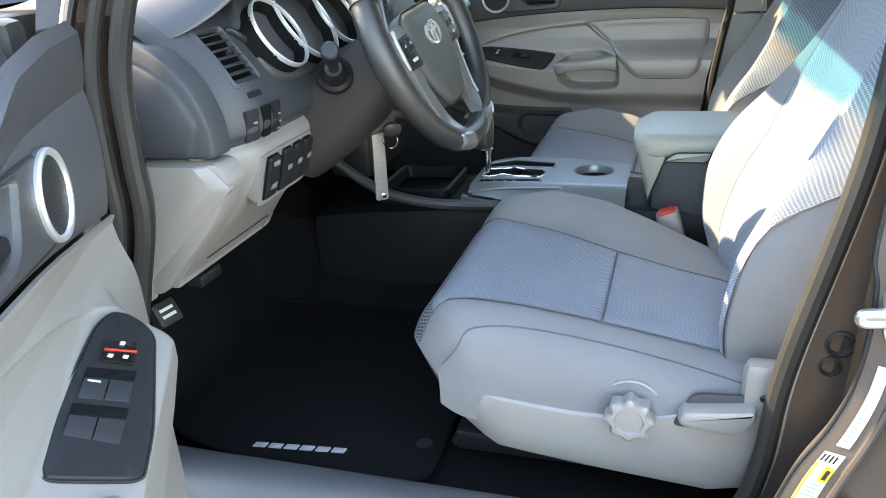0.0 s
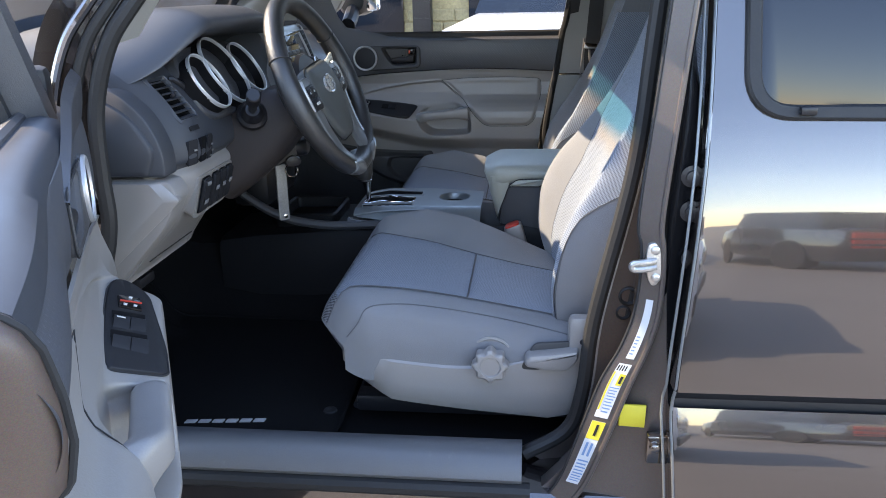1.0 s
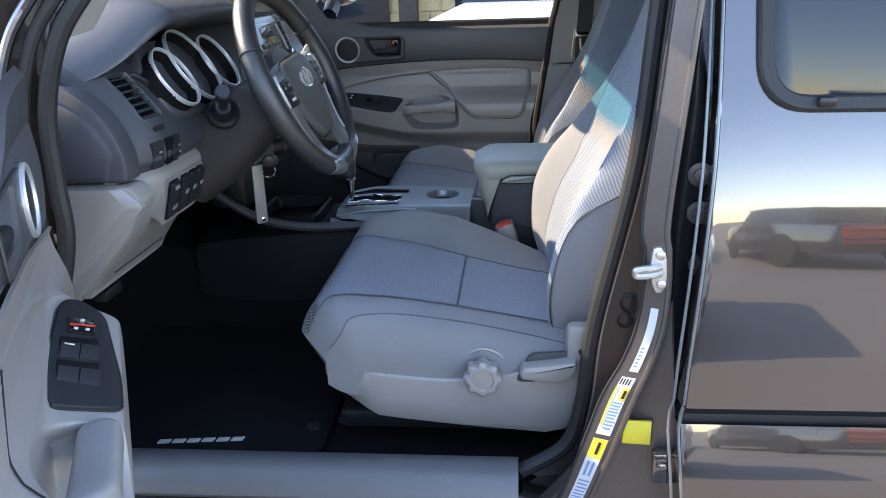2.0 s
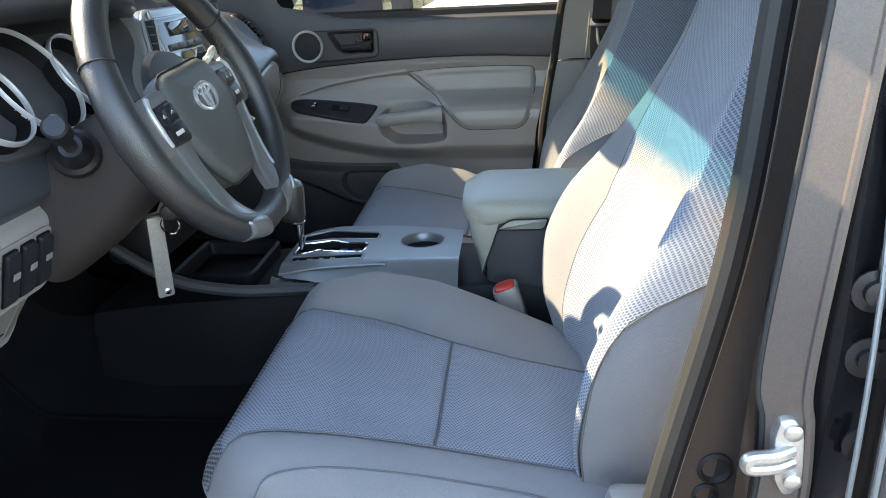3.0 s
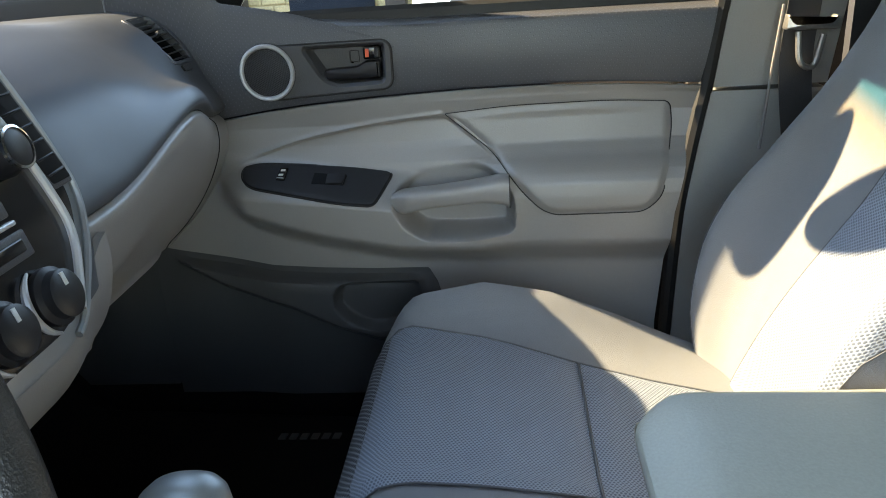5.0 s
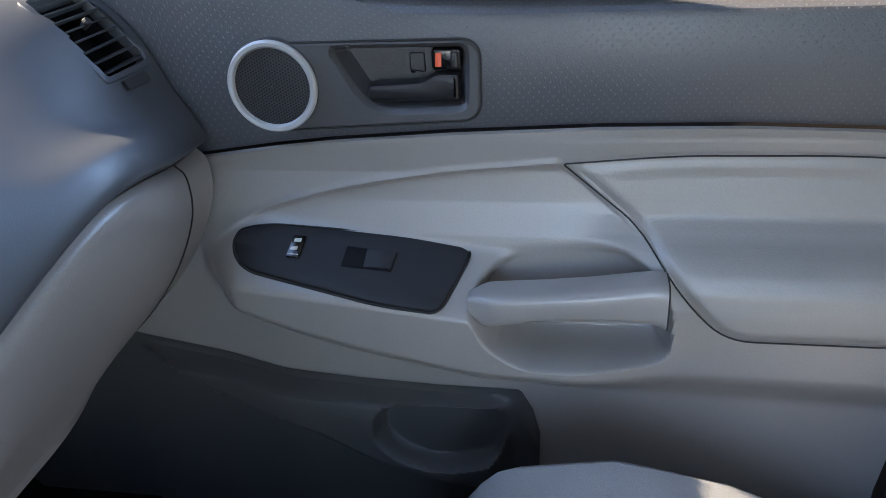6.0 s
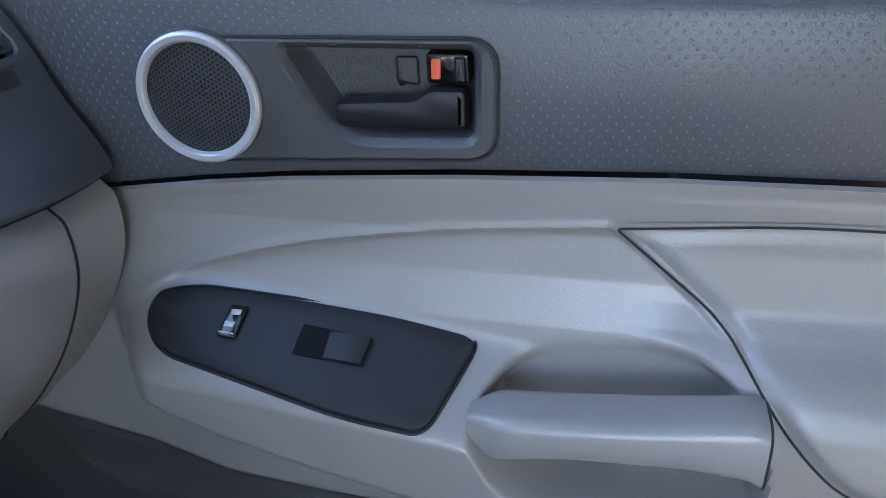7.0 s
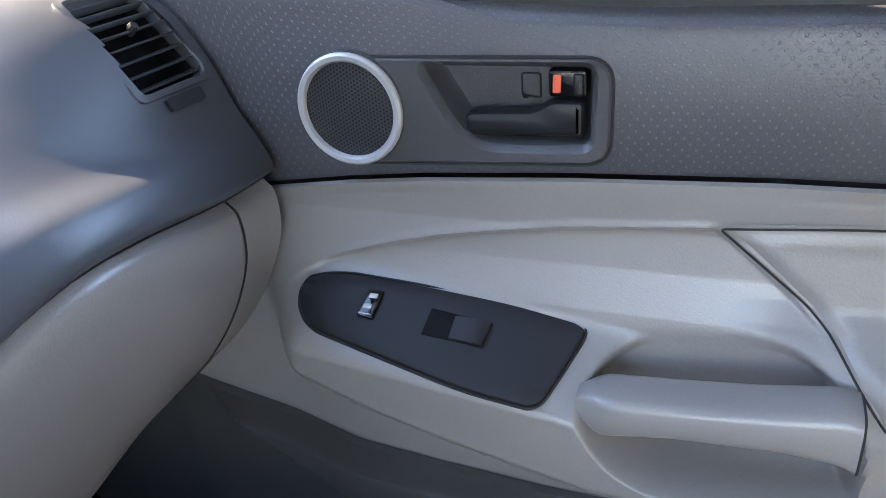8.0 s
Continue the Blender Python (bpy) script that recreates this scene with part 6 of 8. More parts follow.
def key(pts, h, mt, nm, parent, base=0.018, r=0.002):
    bm = B()
    plate(bm, rounded(pts, r, 4), KF_, h, 0.0012, base)
    return part(nm, bm, mt, parent)


def rect(a, b, c, d):
    return [(a, b), (c, b), (c, d), (a, d)]


key(rect(-0.070, 0.118, 0.058, 0.172), 0.0245, SCREEN, "radio_screen", face)
for i in range(5):
    key(rect(-0.072 + i * 0.0265, 0.100, -0.048 + i * 0.0265, 0.1125), 0.0265, DARK, "radio_key", face)
key(rect(-0.074, 0.0925, 0.062, 0.0965), 0.0255, SILVER, "silver_strip", face)
for i in range(4):
    key(rect(-0.072 + i * 0.033, 0.175, -0.042 + i * 0.033, 0.186), 0.0265, DARK, "radio_key", face)
for u in (-0.092, 0.080):
    bm = B()
    lathe(bm, [(0.019, 0.018), (0.019, 0.030), (0.0165, 0.036), (0.016, 0.042), (0.012, 0.044), (0.002, 0.044)], axes(KF_(u, 0.142, 0), (0, 1, 0), SU, SW_), 32)
    kb = part("radio_knob", bm, BLACK, face, "black radio knob")
    bm = B()
    G2 = axes(KF_(u, 0.142, 0.041), (0, 1, 0), SU, SW_)
    loft(bm, [[G2(q_ * math.cos(2 * math.pi * i / 32), q_ * math.sin(2 * math.pi * i / 32), h) for i in range(32)] for q_, h in ((0.0165, 0), (0.0165, 0.003), (0.0145, 0.0035), (0.0145, 0))], closed=True)
    part("knob_ring", bm, CHROME, kb)
key(rect(-0.080, 0.068, 0.066, 0.088), 0.0245, DARK, "slot_panel", face)
key(rect(0.012, 0.073, 0.058, 0.083), 0.0262, GLOSSBLACK, "slot_key", face)
for u in (-0.062, -0.002, 0.058):
    bm = B()
    lathe(bm, [(0.023, 0.018), (0.023, 0.028), (0.019, 0.031), (0.0185, 0.038), (0.015, 0.040), (0.002, 0.040)], axes(KF_(u, 0.034, 0), (0, 1, 0), SU, SW_), 32)
    kb = part("heater_knob", bm, BLACK, face, "dark heater knob")
    bm = B()
    plate(bm, rect(-0.0018, 0.006, 0.0018, 0.016), axes(KF_(u, 0.034, 0.040), (0, 1, 0), SU, SW_), 0.001, 0.0003, -0.001)
    part("pointer", bm, MARK, kb)
    bm = B()
    DK = axes(KF_(u, 0.034, 0.024), (0, 1, 0), SU, SW_)
    tube(bm, [DK(0.0275 * math.cos(a_), 0.0275 * math.sin(a_), 0.0) for a_ in span(radians(115), radians(250), 16)], [0.0012 + 0.0024 * math.sin(math.pi * i / 15) for i in range(16)], 8)
    part("dial_crescent", bm, SILVER, kb, "silver crescent beside the dial")
for sg in (-1, 1):
    def side(a, b):
        """A point of the tall side vent: a across, b from its foot to its top."""
        return sg * (0.136 - 0.038 * b + (a - 0.5) * (0.026 + 0.006 * b)) - (0.008 if sg < 0 else 0), 0.104 + 0.125 * b
    vv = key([side(-0.10, -0.03), side(1.10, -0.03), side(1.1, 1.02), side(-0.1, 1.02)], 0.0242, DARK, "vent_frame", stack, r=0.004)
    # flat black plate, the dark of the duct painted rather than deep
    key([side(0, 0), side(1, 0), side(1, 1), side(0, 1)], 0.0248, VOID, "duct", vv, base=0.023, r=0.003)
    for i in range(9):
        b_ = 0.05 + i * 0.106
        key([side(0.02, b_), side(0.98, b_ + 0.015), side(0.98, b_ + 0.037), side(0.02, b_ + 0.022)], 0.0254, BLACK, "slat", vv, base=0.0242, r=0.0005)
    bm = B()
    tube(bm, [KF_(u, v, 0.0215) for u, v in inset(OUT, 0.004) if u * sg > 0.02 and v > -0.004], 0.0034, 8)
    part("outer_trim", bm, STACK, stack, "silver outline of the centre stack")
bm = B()
plate(bm, rect(-0.055, 0.198, 0.045, 0.222), KF_, 0.024, 0.002, 0.01)
part("clock_display", bm, SCREEN, face, "dark clock display")
bm = B()
box(bm, (-0.13, 0.01, 0.36), (0.10, 0.24, 0.14), 0.02)
part("stack_base", bm, BLACK, dash)
# pale panel that carries on under the stack to the glovebox
bm = B()
rows = []
for y in span(-0.150, 0.190, 26):
    e = smooth((abs(y - 0.02) - 0.06) / 0.12)
    rows.append(spline([(0.016 - 0.014 * e, y, 0.482 + 0.045 * e), (0.015 - 0.014 * e, y, 0.464 + 0.030 * e), (0.004 - 0.016 * e, y, 0.436 + 0.016 * e), (-0.018 - 0.016 * e, y, 0.414 + 0.006 * e), (-0.055, y, 0.402), (-0.16, y, 0.405)], 4))
sheet(bm, rows, (-0.008, 0, 0.0))
part("stack_surround", bm, GREY, dash, "pale grey panel under the centre stack")

# ---------------------------------------------------------------- steering column, wheel, stalk, key
WT = radians(30)
WC = Vector((0.137, -0.397, 0.612))
WN, WU = Vector((math.cos(WT), 0, math.sin(WT))), Vector((-math.sin(WT), 0, math.cos(WT)))
WF_ = axes(WC, (0, 1, 0), WU, WN)
col = thing("steering_column", (-0.02, -0.40, 0.50), "dark plastic steering column shroud", "steering column")
bm = B()
rings = []
for w, rx, ry, dv in ((-0.26, 0.085, 0.080, -0.015), (-0.20, 0.080, 0.078, -0.012), (-0.12, 0.070, 0.066, -0.008), (-0.07, 0.060, 0.056, 0.0), (-0.055, 0.050, 0.046, 0.0)):
    rings.append([WF_(rx * math.copysign(abs(math.cos(t)) ** 0.6, math.cos(t)), dv + ry * math.copysign(abs(math.sin(t)) ** 0.6, math.sin(t)), w) for t in (2 * math.pi * i / 32 for i in range(32))])
loft(bm, rings)
part("shroud", bm, BROWNPL, col)
bm = B()
SB, SE = Vector((0.030, -0.474, 0.579)), Vector((0.072, -0.571, 0.629))
lathe(bm, [(0.029, -0.008), (0.028, 0.006), (0.022, 0.010), (0.020, 0.022), (0.013, 0.034)], axes(SB, (SE - SB).cross(Vector((0, 0, 1))).normalized(), (SE - SB).cross((SE - SB).cross(Vector((0, 0, 1)))).normalized() * -1, (SE - SB).normalized()), 24)
part("stalk_boot", bm, BLACK, col)
for sg, a in ((-1, 1), (1, 0)):
    bm = B()
    p0, p1 = (SB, SE) if a else (WF_(0.065, 0.0, -0.13), WF_(0.185, 0.02, -0.105))
    tube(bm, [p0, p0.lerp(p1, 0.5), p0.lerp(p1, 0.72), p0.lerp(p1, 0.74), p1, p1 + (p1 - p0) * 0.02], [0.008, 0.008, 0.009, 0.0135, 0.0135, 0.011], 16)
    part("stalk", bm, BLACK, col, "black lamp stalk" if a else "black wiper stalk")
bm = B()
lathe(bm, [(0.021, 0), (0.020, 0.016), (0.016, 0.02), (0.004, 0.02)], axes(WF_(0.075, -0.075, -0.12), (0, 1, 0), (0, 0, 1), (0.9, 0.35, 0.1)), 24)
part("ignition", bm, BLACK, col, "ignition lock")

keyt = thing("ignition_key", (0.01, -0.272, 0.40), "key in the ignition with a hanging grey metal tag", "key")
bm = B()
plate(bm, rounded([(-0.014, -0.075), (0.010, -0.075), (0.014, 0.050), (-0.010, 0.050)], 0.004, 3), axes((0.012, -0.285, 0.388), (0.75, 0.65, 0), (-0.08, 0, 1), (0.65, -0.75, 0)), 0.003, 0.001, -0.003)
part("tag", bm, TAG, keyt, "grey metal tag with a rivet")
bm = B()
lathe(bm, [(0.005, 0), (0.005, 0.003), (0.002, 0.004)], axes((0.016, -0.289, 0.322), (0.75, 0.65, 0), (0, 0, 1), (0.65, -0.75, 0)), 12)
part("rivet", bm, CHROME, keyt)
bm = B()
plate(bm, circle(0, 0, 0.017, 24, 0.013), axes((0.045, -0.29, 0.448), (0.9, 0.4, 0), (0, 0, 1), (0.4, -0.9, 0)), 0.005, 0.002, -0.003)
part("key_bow", bm, BLACK, keyt)
bm = B()
tube(bm, [(0.04 + 0.014 * math.cos(a), -0.292, 0.428 + 0.014 * math.sin(a)) for a in (2 * math.pi * i / 20 for i in range(20))], 0.0014, 6, closed=True)
part("key_ring", bm, CHROME, keyt)

wheel_at = Vector((0.151, -0.386, 0.623))
tilt_, yaw_, roll_ = radians(22.5), radians(-3.5), radians(5.5)
HN = Vector((math.cos(tilt_) * math.cos(yaw_), math.cos(tilt_) * math.sin(yaw_), math.sin(tilt_)))
HS = Vector((0, 0, 1)).cross(HN).normalized()
HV = HN.cross(HS)
HS, HV = HS * math.cos(roll_) + HV * math.sin(roll_), HV * math.cos(roll_) - HS * math.sin(roll_)
WH = axes(wheel_at, HS, HV, HN)
wheel = thing("steering_wheel", wheel_at, "black leather steering wheel with silver spokes", "steering wheel")
bm = B()
R = 0.171
rings = []
for i in range(96):
    a = 2 * math.pi * i / 96
    thick = 0.0180 + 0.0022 * math.exp(-((math.cos(a) - 0.05) / 0.30) ** 2)
    rings.append([WH((R + thick * math.cos(t)) * math.sin(a), (R + thick * math.cos(t)) * math.cos(a), thick * 1.04 * math.sin(t)) for t in (2 * math.pi * k / 16 for k in range(16))])
loft(bm, rings, closed=True)
rim_ = part("rim", bm, LEATHER, wheel, "worn black leather rim")
# seams where the leather sections of the rim meet
for a in (radians(62), radians(-62)):
    bm = B()
    tube(bm, [WH((R + 0.0192 * math.cos(t)) * math.sin(a), (R + 0.0192 * math.cos(t)) * math.cos(a), 0.0198 * math.sin(t)) for t in (2 * math.pi * k / 20 for k in range(20))], 0.0011, 6, closed=True)
    part("rim_seam", bm, PIPING, rim_)
# stitching along the inner side of the rim
for a0, a1 in ((66, 100), (-100, -66)):
    for k in range(14):
        a = radians(a0 + (a1 - a0) * k / 13)
        bm = B()
        tube(bm, [WH((R - 0.0195) * math.sin(a - 0.012), (R - 0.0195) * math.cos(a - 0.012), 0.003), WH((R - 0.0192) * math.sin(a + 0.012), (R - 0.0192) * math.cos(a + 0.012), -0.002)], 0.0006, 5)
        part("stitch", bm, PIPING, rim_)
for sg in (-1, 1):
    # lower spoke: a satin face with a bright outer strip, whose foot wraps over the rim
    eo = spline([(0.114, -0.026, 0.001), (0.106, -0.062, -0.001), (0.096, -0.112, 0.001), (0.090, -0.141, 0.010), (0.086, -0.153, 0.0185), (0.082, -0.166, 0.0150), (0.083, -0.170, 0.006)], 5)
    ei = spline([(0.074, -0.036, 0.002), (0.071, -0.075, 0.001), (0.053, -0.122, 0.001), (0.040, -0.150, 0.010), (0.035, -0.166, 0.0200), (0.030, -0.184, 0.0150), (0.029, -0.189, 0.006)], 5)
    for nm_, mt_, prof_ in (("spoke", SPOKE, ((0.13, -0.012), (0.13, 0.0005), (0.30, 0.0022), (0.60, 0.0026), (0.90, 0.0012), (1.0, -0.002), (1.0, -0.012))),
                            ("spoke_strip", SATIN, ((0.0, -0.012), (-0.01, 0.0005), (0.03, 0.0030), (0.11, 0.0032), (0.132, 0.0010), (0.132, -0.012)))):
        bm = B()
        loft(bm, [[WH(sg * (p.x + (q_.x - p.x) * f), p.y + (q_.y - p.y) * f, p.z + (q_.z - p.z) * f + h) for f, h in prof_] for p, q_ in zip(eo, ei)])
        part(nm_, bm, mt_, wheel, "bright edge of the lower spoke" if mt_ is SILVER else "satin grey lower spoke")
    # side spoke behind the buttons, running to the rim
    bm = B()
    rings = []
    for t in span(0, 1, 8):
        u = sg * (0.058 + 0.100 * t)
        h0, h1 = -0.040 + 0.004 * t, 0.034 - 0.004 * t
        w = 0.004 - 0.006 * smooth((t - 0.5) / 0.5)
        rings.append([WH(u, h0, w - 0.020), WH(u, h0, w - 0.004), WH(u, h0 + 0.006, w), WH(u, h1 - 0.008, w), WH(u, h1, w - 0.005), WH(u, h1, w - 0.020)])
    loft(bm, rings)
    part("side_spoke", bm, SPOKE, wheel, "satin grey side spoke")
    bm = B()
    tube(bm, spline([WH(sg * 0.110, 0.030, 0.002), WH(sg * 0.1185, 0.018, 0.004), WH(sg * 0.119, -0.006, 0.004), WH(sg * 0.1145, -0.028, 0.002)], 6), 0.0034, 10)
    part("pod_strip", bm, SILVER, wheel, "bright strip beside the buttons")
    PFw = axes(WH(sg * 0.0945, -0.008, 0.0035), HS * sg - HN * 0.10, HV, HN + HS * sg * 0.10)
    bm = B()
    plate(bm, rounded([(-0.020, -0.025), (0.019, -0.023), (0.021, 0.026), (-0.017, 0.027)], 0.005, 4), PFw, 0.004, 0.0015, -0.006)
    pod = part("button_pod", bm, BLACK, wheel, "black button pod")
    for a, b, c, d in ((-0.016, 0.003, 0.001, 0.023), (0.003, 0.003, 0.018, 0.022), (-0.017, -0.021, 0.017, 0.000)):
        bm = B()
        plate(bm, rounded(rect(a, b, c, d), 0.003, 3), PFw, 0.0062, 0.001, 0.003)
        bt = part("button", bm, BLACK, pod)
        bm = B()
        if c - a > 0.02:
            plate(bm, rounded(rect(a + 0.009, b + 0.008, c - 0.009, d - 0.008), 0.001, 3), PFw, 0.0068, 0.0003, 0.006)
            part("print_bar", bm, MARK, bt)
        else:
            plate(bm, rounded([(a + 0.004, (b + d) / 2 - 0.002), ((a + c) / 2, (b + d) / 2 + 0.003), (c - 0.004, (b + d) / 2 - 0.002), ((a + c) / 2, (b + d) / 2 + 0.0005)], 0.0005, 2), PFw, 0.0068, 0.0003, 0.006)
            part("print_mark", bm, MARK, bt)
# dark hub behind the spokes
bm = B()
lathe(bm, [(0.075, -0.020), (0.070, -0.012), (0.04, -0.010), (0.001, -0.010)], WH, 32)
part("hub", bm, BLACK, wheel)
# airbag pad
PAD = rounded([(-0.062, 0.046), (0.062, 0.046), (0.079, 0.010), (0.081, -0.022), (0.062, -0.075), (0.032, -0.112), (-0.032, -0.112), (-0.062, -0.075), (-0.081, -0.022), (-0.079, 0.010)], [0.03, 0.03, 0.025, 0.03, 0.03, 0.016, 0.016, 0.03, 0.03, 0.025], 6)
bm = B()
rings = [[WH(u, v, h) for u, v in inset(PAD, q_)] for q_, h in ((0, -0.022), (0, -0.002), (0.0015, 0.003), (0.005, 0.0075), (0.012, 0.0110))]
for k in (0.75, 0.5, 0.25, 0.05):
    rings.append([WH(u * k, v * k, 0.0110 + 0.004 * (1 - k * k)) for u, v in inset(PAD, 0.012)])
loft(bm, rings)
pad = part("airbag_pad", bm, PASTEL, wheel, "grained charcoal airbag pad")
bm = B()
tube(bm, [WH(u, v, -0.001) for u, v in inset(PAD, -0.0012)], 0.0014, 6, closed=True)
part("pad_gap", bm, PIPING, pad)
EB = axes(WH(-0.004, 0.0, 0.0155), HS, HV, HN)
bm = B()
rx, ry = 0.0280, 0.0190
loft(bm, [[EB(q1 * math.cos(2 * math.pi * i / 40), q2 * math.sin(2 * math.pi * i / 40), h) for i in range(40)] for q1, q2, h in ((rx, ry, -0.004), (rx, ry, 0.002), (rx - 0.0015, ry - 0.0015, 0.003), (rx - 0.0038, ry - 0.0034, 0.0022), (rx - 0.0041, ry - 0.0036, -0.004))], closed=True)
emb = part("emblem", bm, BADGE_METAL, pad, "chrome oval emblem")
for rx, ry, cy_ in ((0.0078, 0.0160, -0.0010), (0.0195, 0.0064, 0.0085)):
    bm = B()
    loft(bm, [[EB(q1 * math.cos(2 * math.pi * i / 32), cy_ + q2 * math.sin(2 * math.pi * i / 32), h) for i in range(32)] for q1, q2, h in ((rx, ry, -0.004), (rx, ry, 0.0022), (rx - 0.0028, ry - 0.0028, 0.0022), (rx - 0.003, ry - 0.003, -0.004))], closed=True)
    part("emblem_oval", bm, BADGE_METAL, emb)

cord = thing("tag_cord", WH(0.085, 0.04, 0.0), "white twisted cord knotted beside the wheel buttons", "cord")
CORD = mk("white_cord", (0.50, 0.48, 0.40), 0.9, var=0.2, fine=900, bump=0.9)
for k in range(5):
    # strands of the frayed knot
    bm = B()
    a = 0.9 * k
    tube(bm, spline([WH(0.072 + 0.003 * math.cos(a), 0.034 + 0.004 * math.sin(a), 0.002), WH(0.080 + 0.004 * math.sin(a), 0.044 - 0.0015 * k, 0.010 + 0.002 * math.cos(2 * a)), WH(0.090 + 0.003 * math.cos(a), 0.043 + 0.003 * math.cos(a), 0.012), WH(0.099 + 0.004 * math.sin(2 * a), 0.036 + 0.004 * math.cos(a), 0.006)], 5), 0.0030, 7)
    part("strand", bm, CORD, cord)
for ph in (0, math.pi):
    bm = B()
    line = spline([WH(0.094, 0.036, -0.004), WH(0.108, 0.010, -0.024), WH(0.112, -0.030, -0.022), WH(0.122, -0.052, -0.012), WH(0.138, -0.066, -0.010)], 10)
    tube(bm, [p + HV * 0.0016 * math.cos(i * 0.9 + ph) + HN * 0.0016 * math.sin(i * 0.9 + ph) for i, p in enumerate(line)], 0.0017, 6)
    part("tail", bm, CORD, cord)

# ---------------------------------------------------------------- centre console
cons = thing("centre_console", (0.3, 0.0, 0.10), "grey and charcoal centre console with shifter and arm rest", "console")
bm = B()
rings = []
for x, hw_, zt in ((-0.22, 0.135, 0.21), (-0.12, 0.140, 0.225), (0.02, 0.140, 0.235), (0.10, 0.138, 0.24), (0.30, 0.135, 0.25), (0.46, 0.120, 0.25), (0.60, 0.110, 0.25), (0.82, 0.11, 0.25)):
    rings.append([(x, 0.008 + v, z) for v, z in ((-hw_, 0.0), (-hw_, zt - 0.03), (-hw_ + 0.012, zt - 0.006), (-hw_ + 0.03, zt), (hw_ - 0.03, zt), (hw_ - 0.012, zt - 0.006), (hw_, zt - 0.03), (hw_, 0.0))])
loft(bm, rings)
part("base", bm, CONSOLE, cons, "charcoal console base")
# low bin in front of the shifter: raised lip
bm = B()
tube(bm, spline([(-0.15, -0.128, 0.335), (-0.09, -0.130, 0.295), (-0.03, -0.132, 0.268), (0.05, -0.132, 0.254), (0.12, -0.130, 0.252), (0.20, -0.130, 0.255)], 6), 0.011, 8)
part("side_lip", bm, DARK, cons)
bm = B()
BO = rounded([(-0.085, -0.085), (0.075, -0.085), (0.075, 0.105), (-0.085, 0.105)], 0.025, 5)
loft(bm, [[Vector((u, v, z)) for u, v in inset(BO, s)] for s, z in ((0, 0.232), (0.0, 0.262), (0.005, 0.266), (0.010, 0.262), (0.014, 0.238))], caps=False)
part("bin_rim", bm, CONSOLE, cons)


# silver-grey top plate: crowned, its front swept down
def top_place(u, v, w):
    return Vector((u, v, 0.288 - 0.010 * smooth((0.20 - u) / 0.12) - 0.03 * max(0, (-v - 0.075) / 0.06) ** 1.5 + w))


GATE = rounded([(0.140, -0.038), (0.142, 0.012), (0.205, 0.018), (0.226, 0.006), (0.272, 0.001), (0.269, -0.039), (0.200, -0.037), (0.184, -0.026), (0.168, -0.036)], [0.006, 0.006, 0.010, 0.010, 0.008, 0.008, 0.008, 0.010, 0.008], 4)
IND = rounded([(0.141, -0.052), (0.272, -0.052), (0.272, -0.073), (0.145, -0.077)], 0.003, 4)
SLOT = rounded([(0.140, 0.036), (0.138, 0.062), (0.187, 0.080), (0.284, 0.062), (0.285, 0.027), (0.205, 0.030), (0.155, 0.026)], 0.006, 4)
bm = B()
CUPC, CUPR = (0.372, 0.016), 0.041


def top_h(u, v):
    """Depth of the openings in the plate."""
    d = 0.0
    r = math.hypot(u - CUPC[0], v - CUPC[1])
    return min(d, -0.022 * smooth((CUPR - 0.003 - r) / 0.006))


def in_box(poly, c):
    return min(p[0] for p in poly) < c.x < max(p[0] for p in poly) and min(p[1] for p in poly) < c.y < max(p[1] for p in poly)


rowsT = []
for i in range(280):
    u = 0.128 + 0.318 * i / 279
    v0 = table(u, [(0.128, -0.100), (0.14, -0.113), (0.20, -0.126), (0.34, -0.133), (0.446, -0.138)])
    v1 = table(u, [(0.128, 0.070), (0.15, 0.092), (0.20, 0.105), (0.30, 0.104), (0.40, 0.085), (0.446, 0.070)])
    rowsT.append([top_place(u, v0 + (v1 - v0) * k / 179, top_h(u, v0 + (v1 - v0) * k / 179)) for k in range(180)])
sheet(bm, rowsT)
gone = [f for f in bm.faces if math.hypot(f.calc_center_median().x - CUPC[0], f.calc_center_median().y - CUPC[1]) < CUPR - 0.002
        or any(in_box(poly, f.calc_center_median()) and inside(poly, f.calc_center_median().x, f.calc_center_median().y) > 0.0 for poly in (GATE, IND, SLOT))]
bmesh.ops.delete(bm, geom=gone, context="FACES")
tp = part("top_plate", bm, SATIN, cons, "satin silver-grey top plate")
for poly, nm in ((GATE, "gate_trim"), (IND, "indicator_trim"), (SLOT, "slot_rim")):
    bm = B()
    tube(bm, [top_place(u, v, 0.0002) for u, v in inset(poly, -0.0008)], 0.0021, 8, closed=True)
    part(nm, bm, CHROME if nm == "gate_trim" else SATIN, tp, "bright gate trim" if nm == "gate_trim" else "")
    bm = B()
    loft(bm, [[top_place(u, v, h) for u, v in poly] for h in (0.0, -0.030)], caps=False)
    part("opening_wall", bm, BLACK, tp)
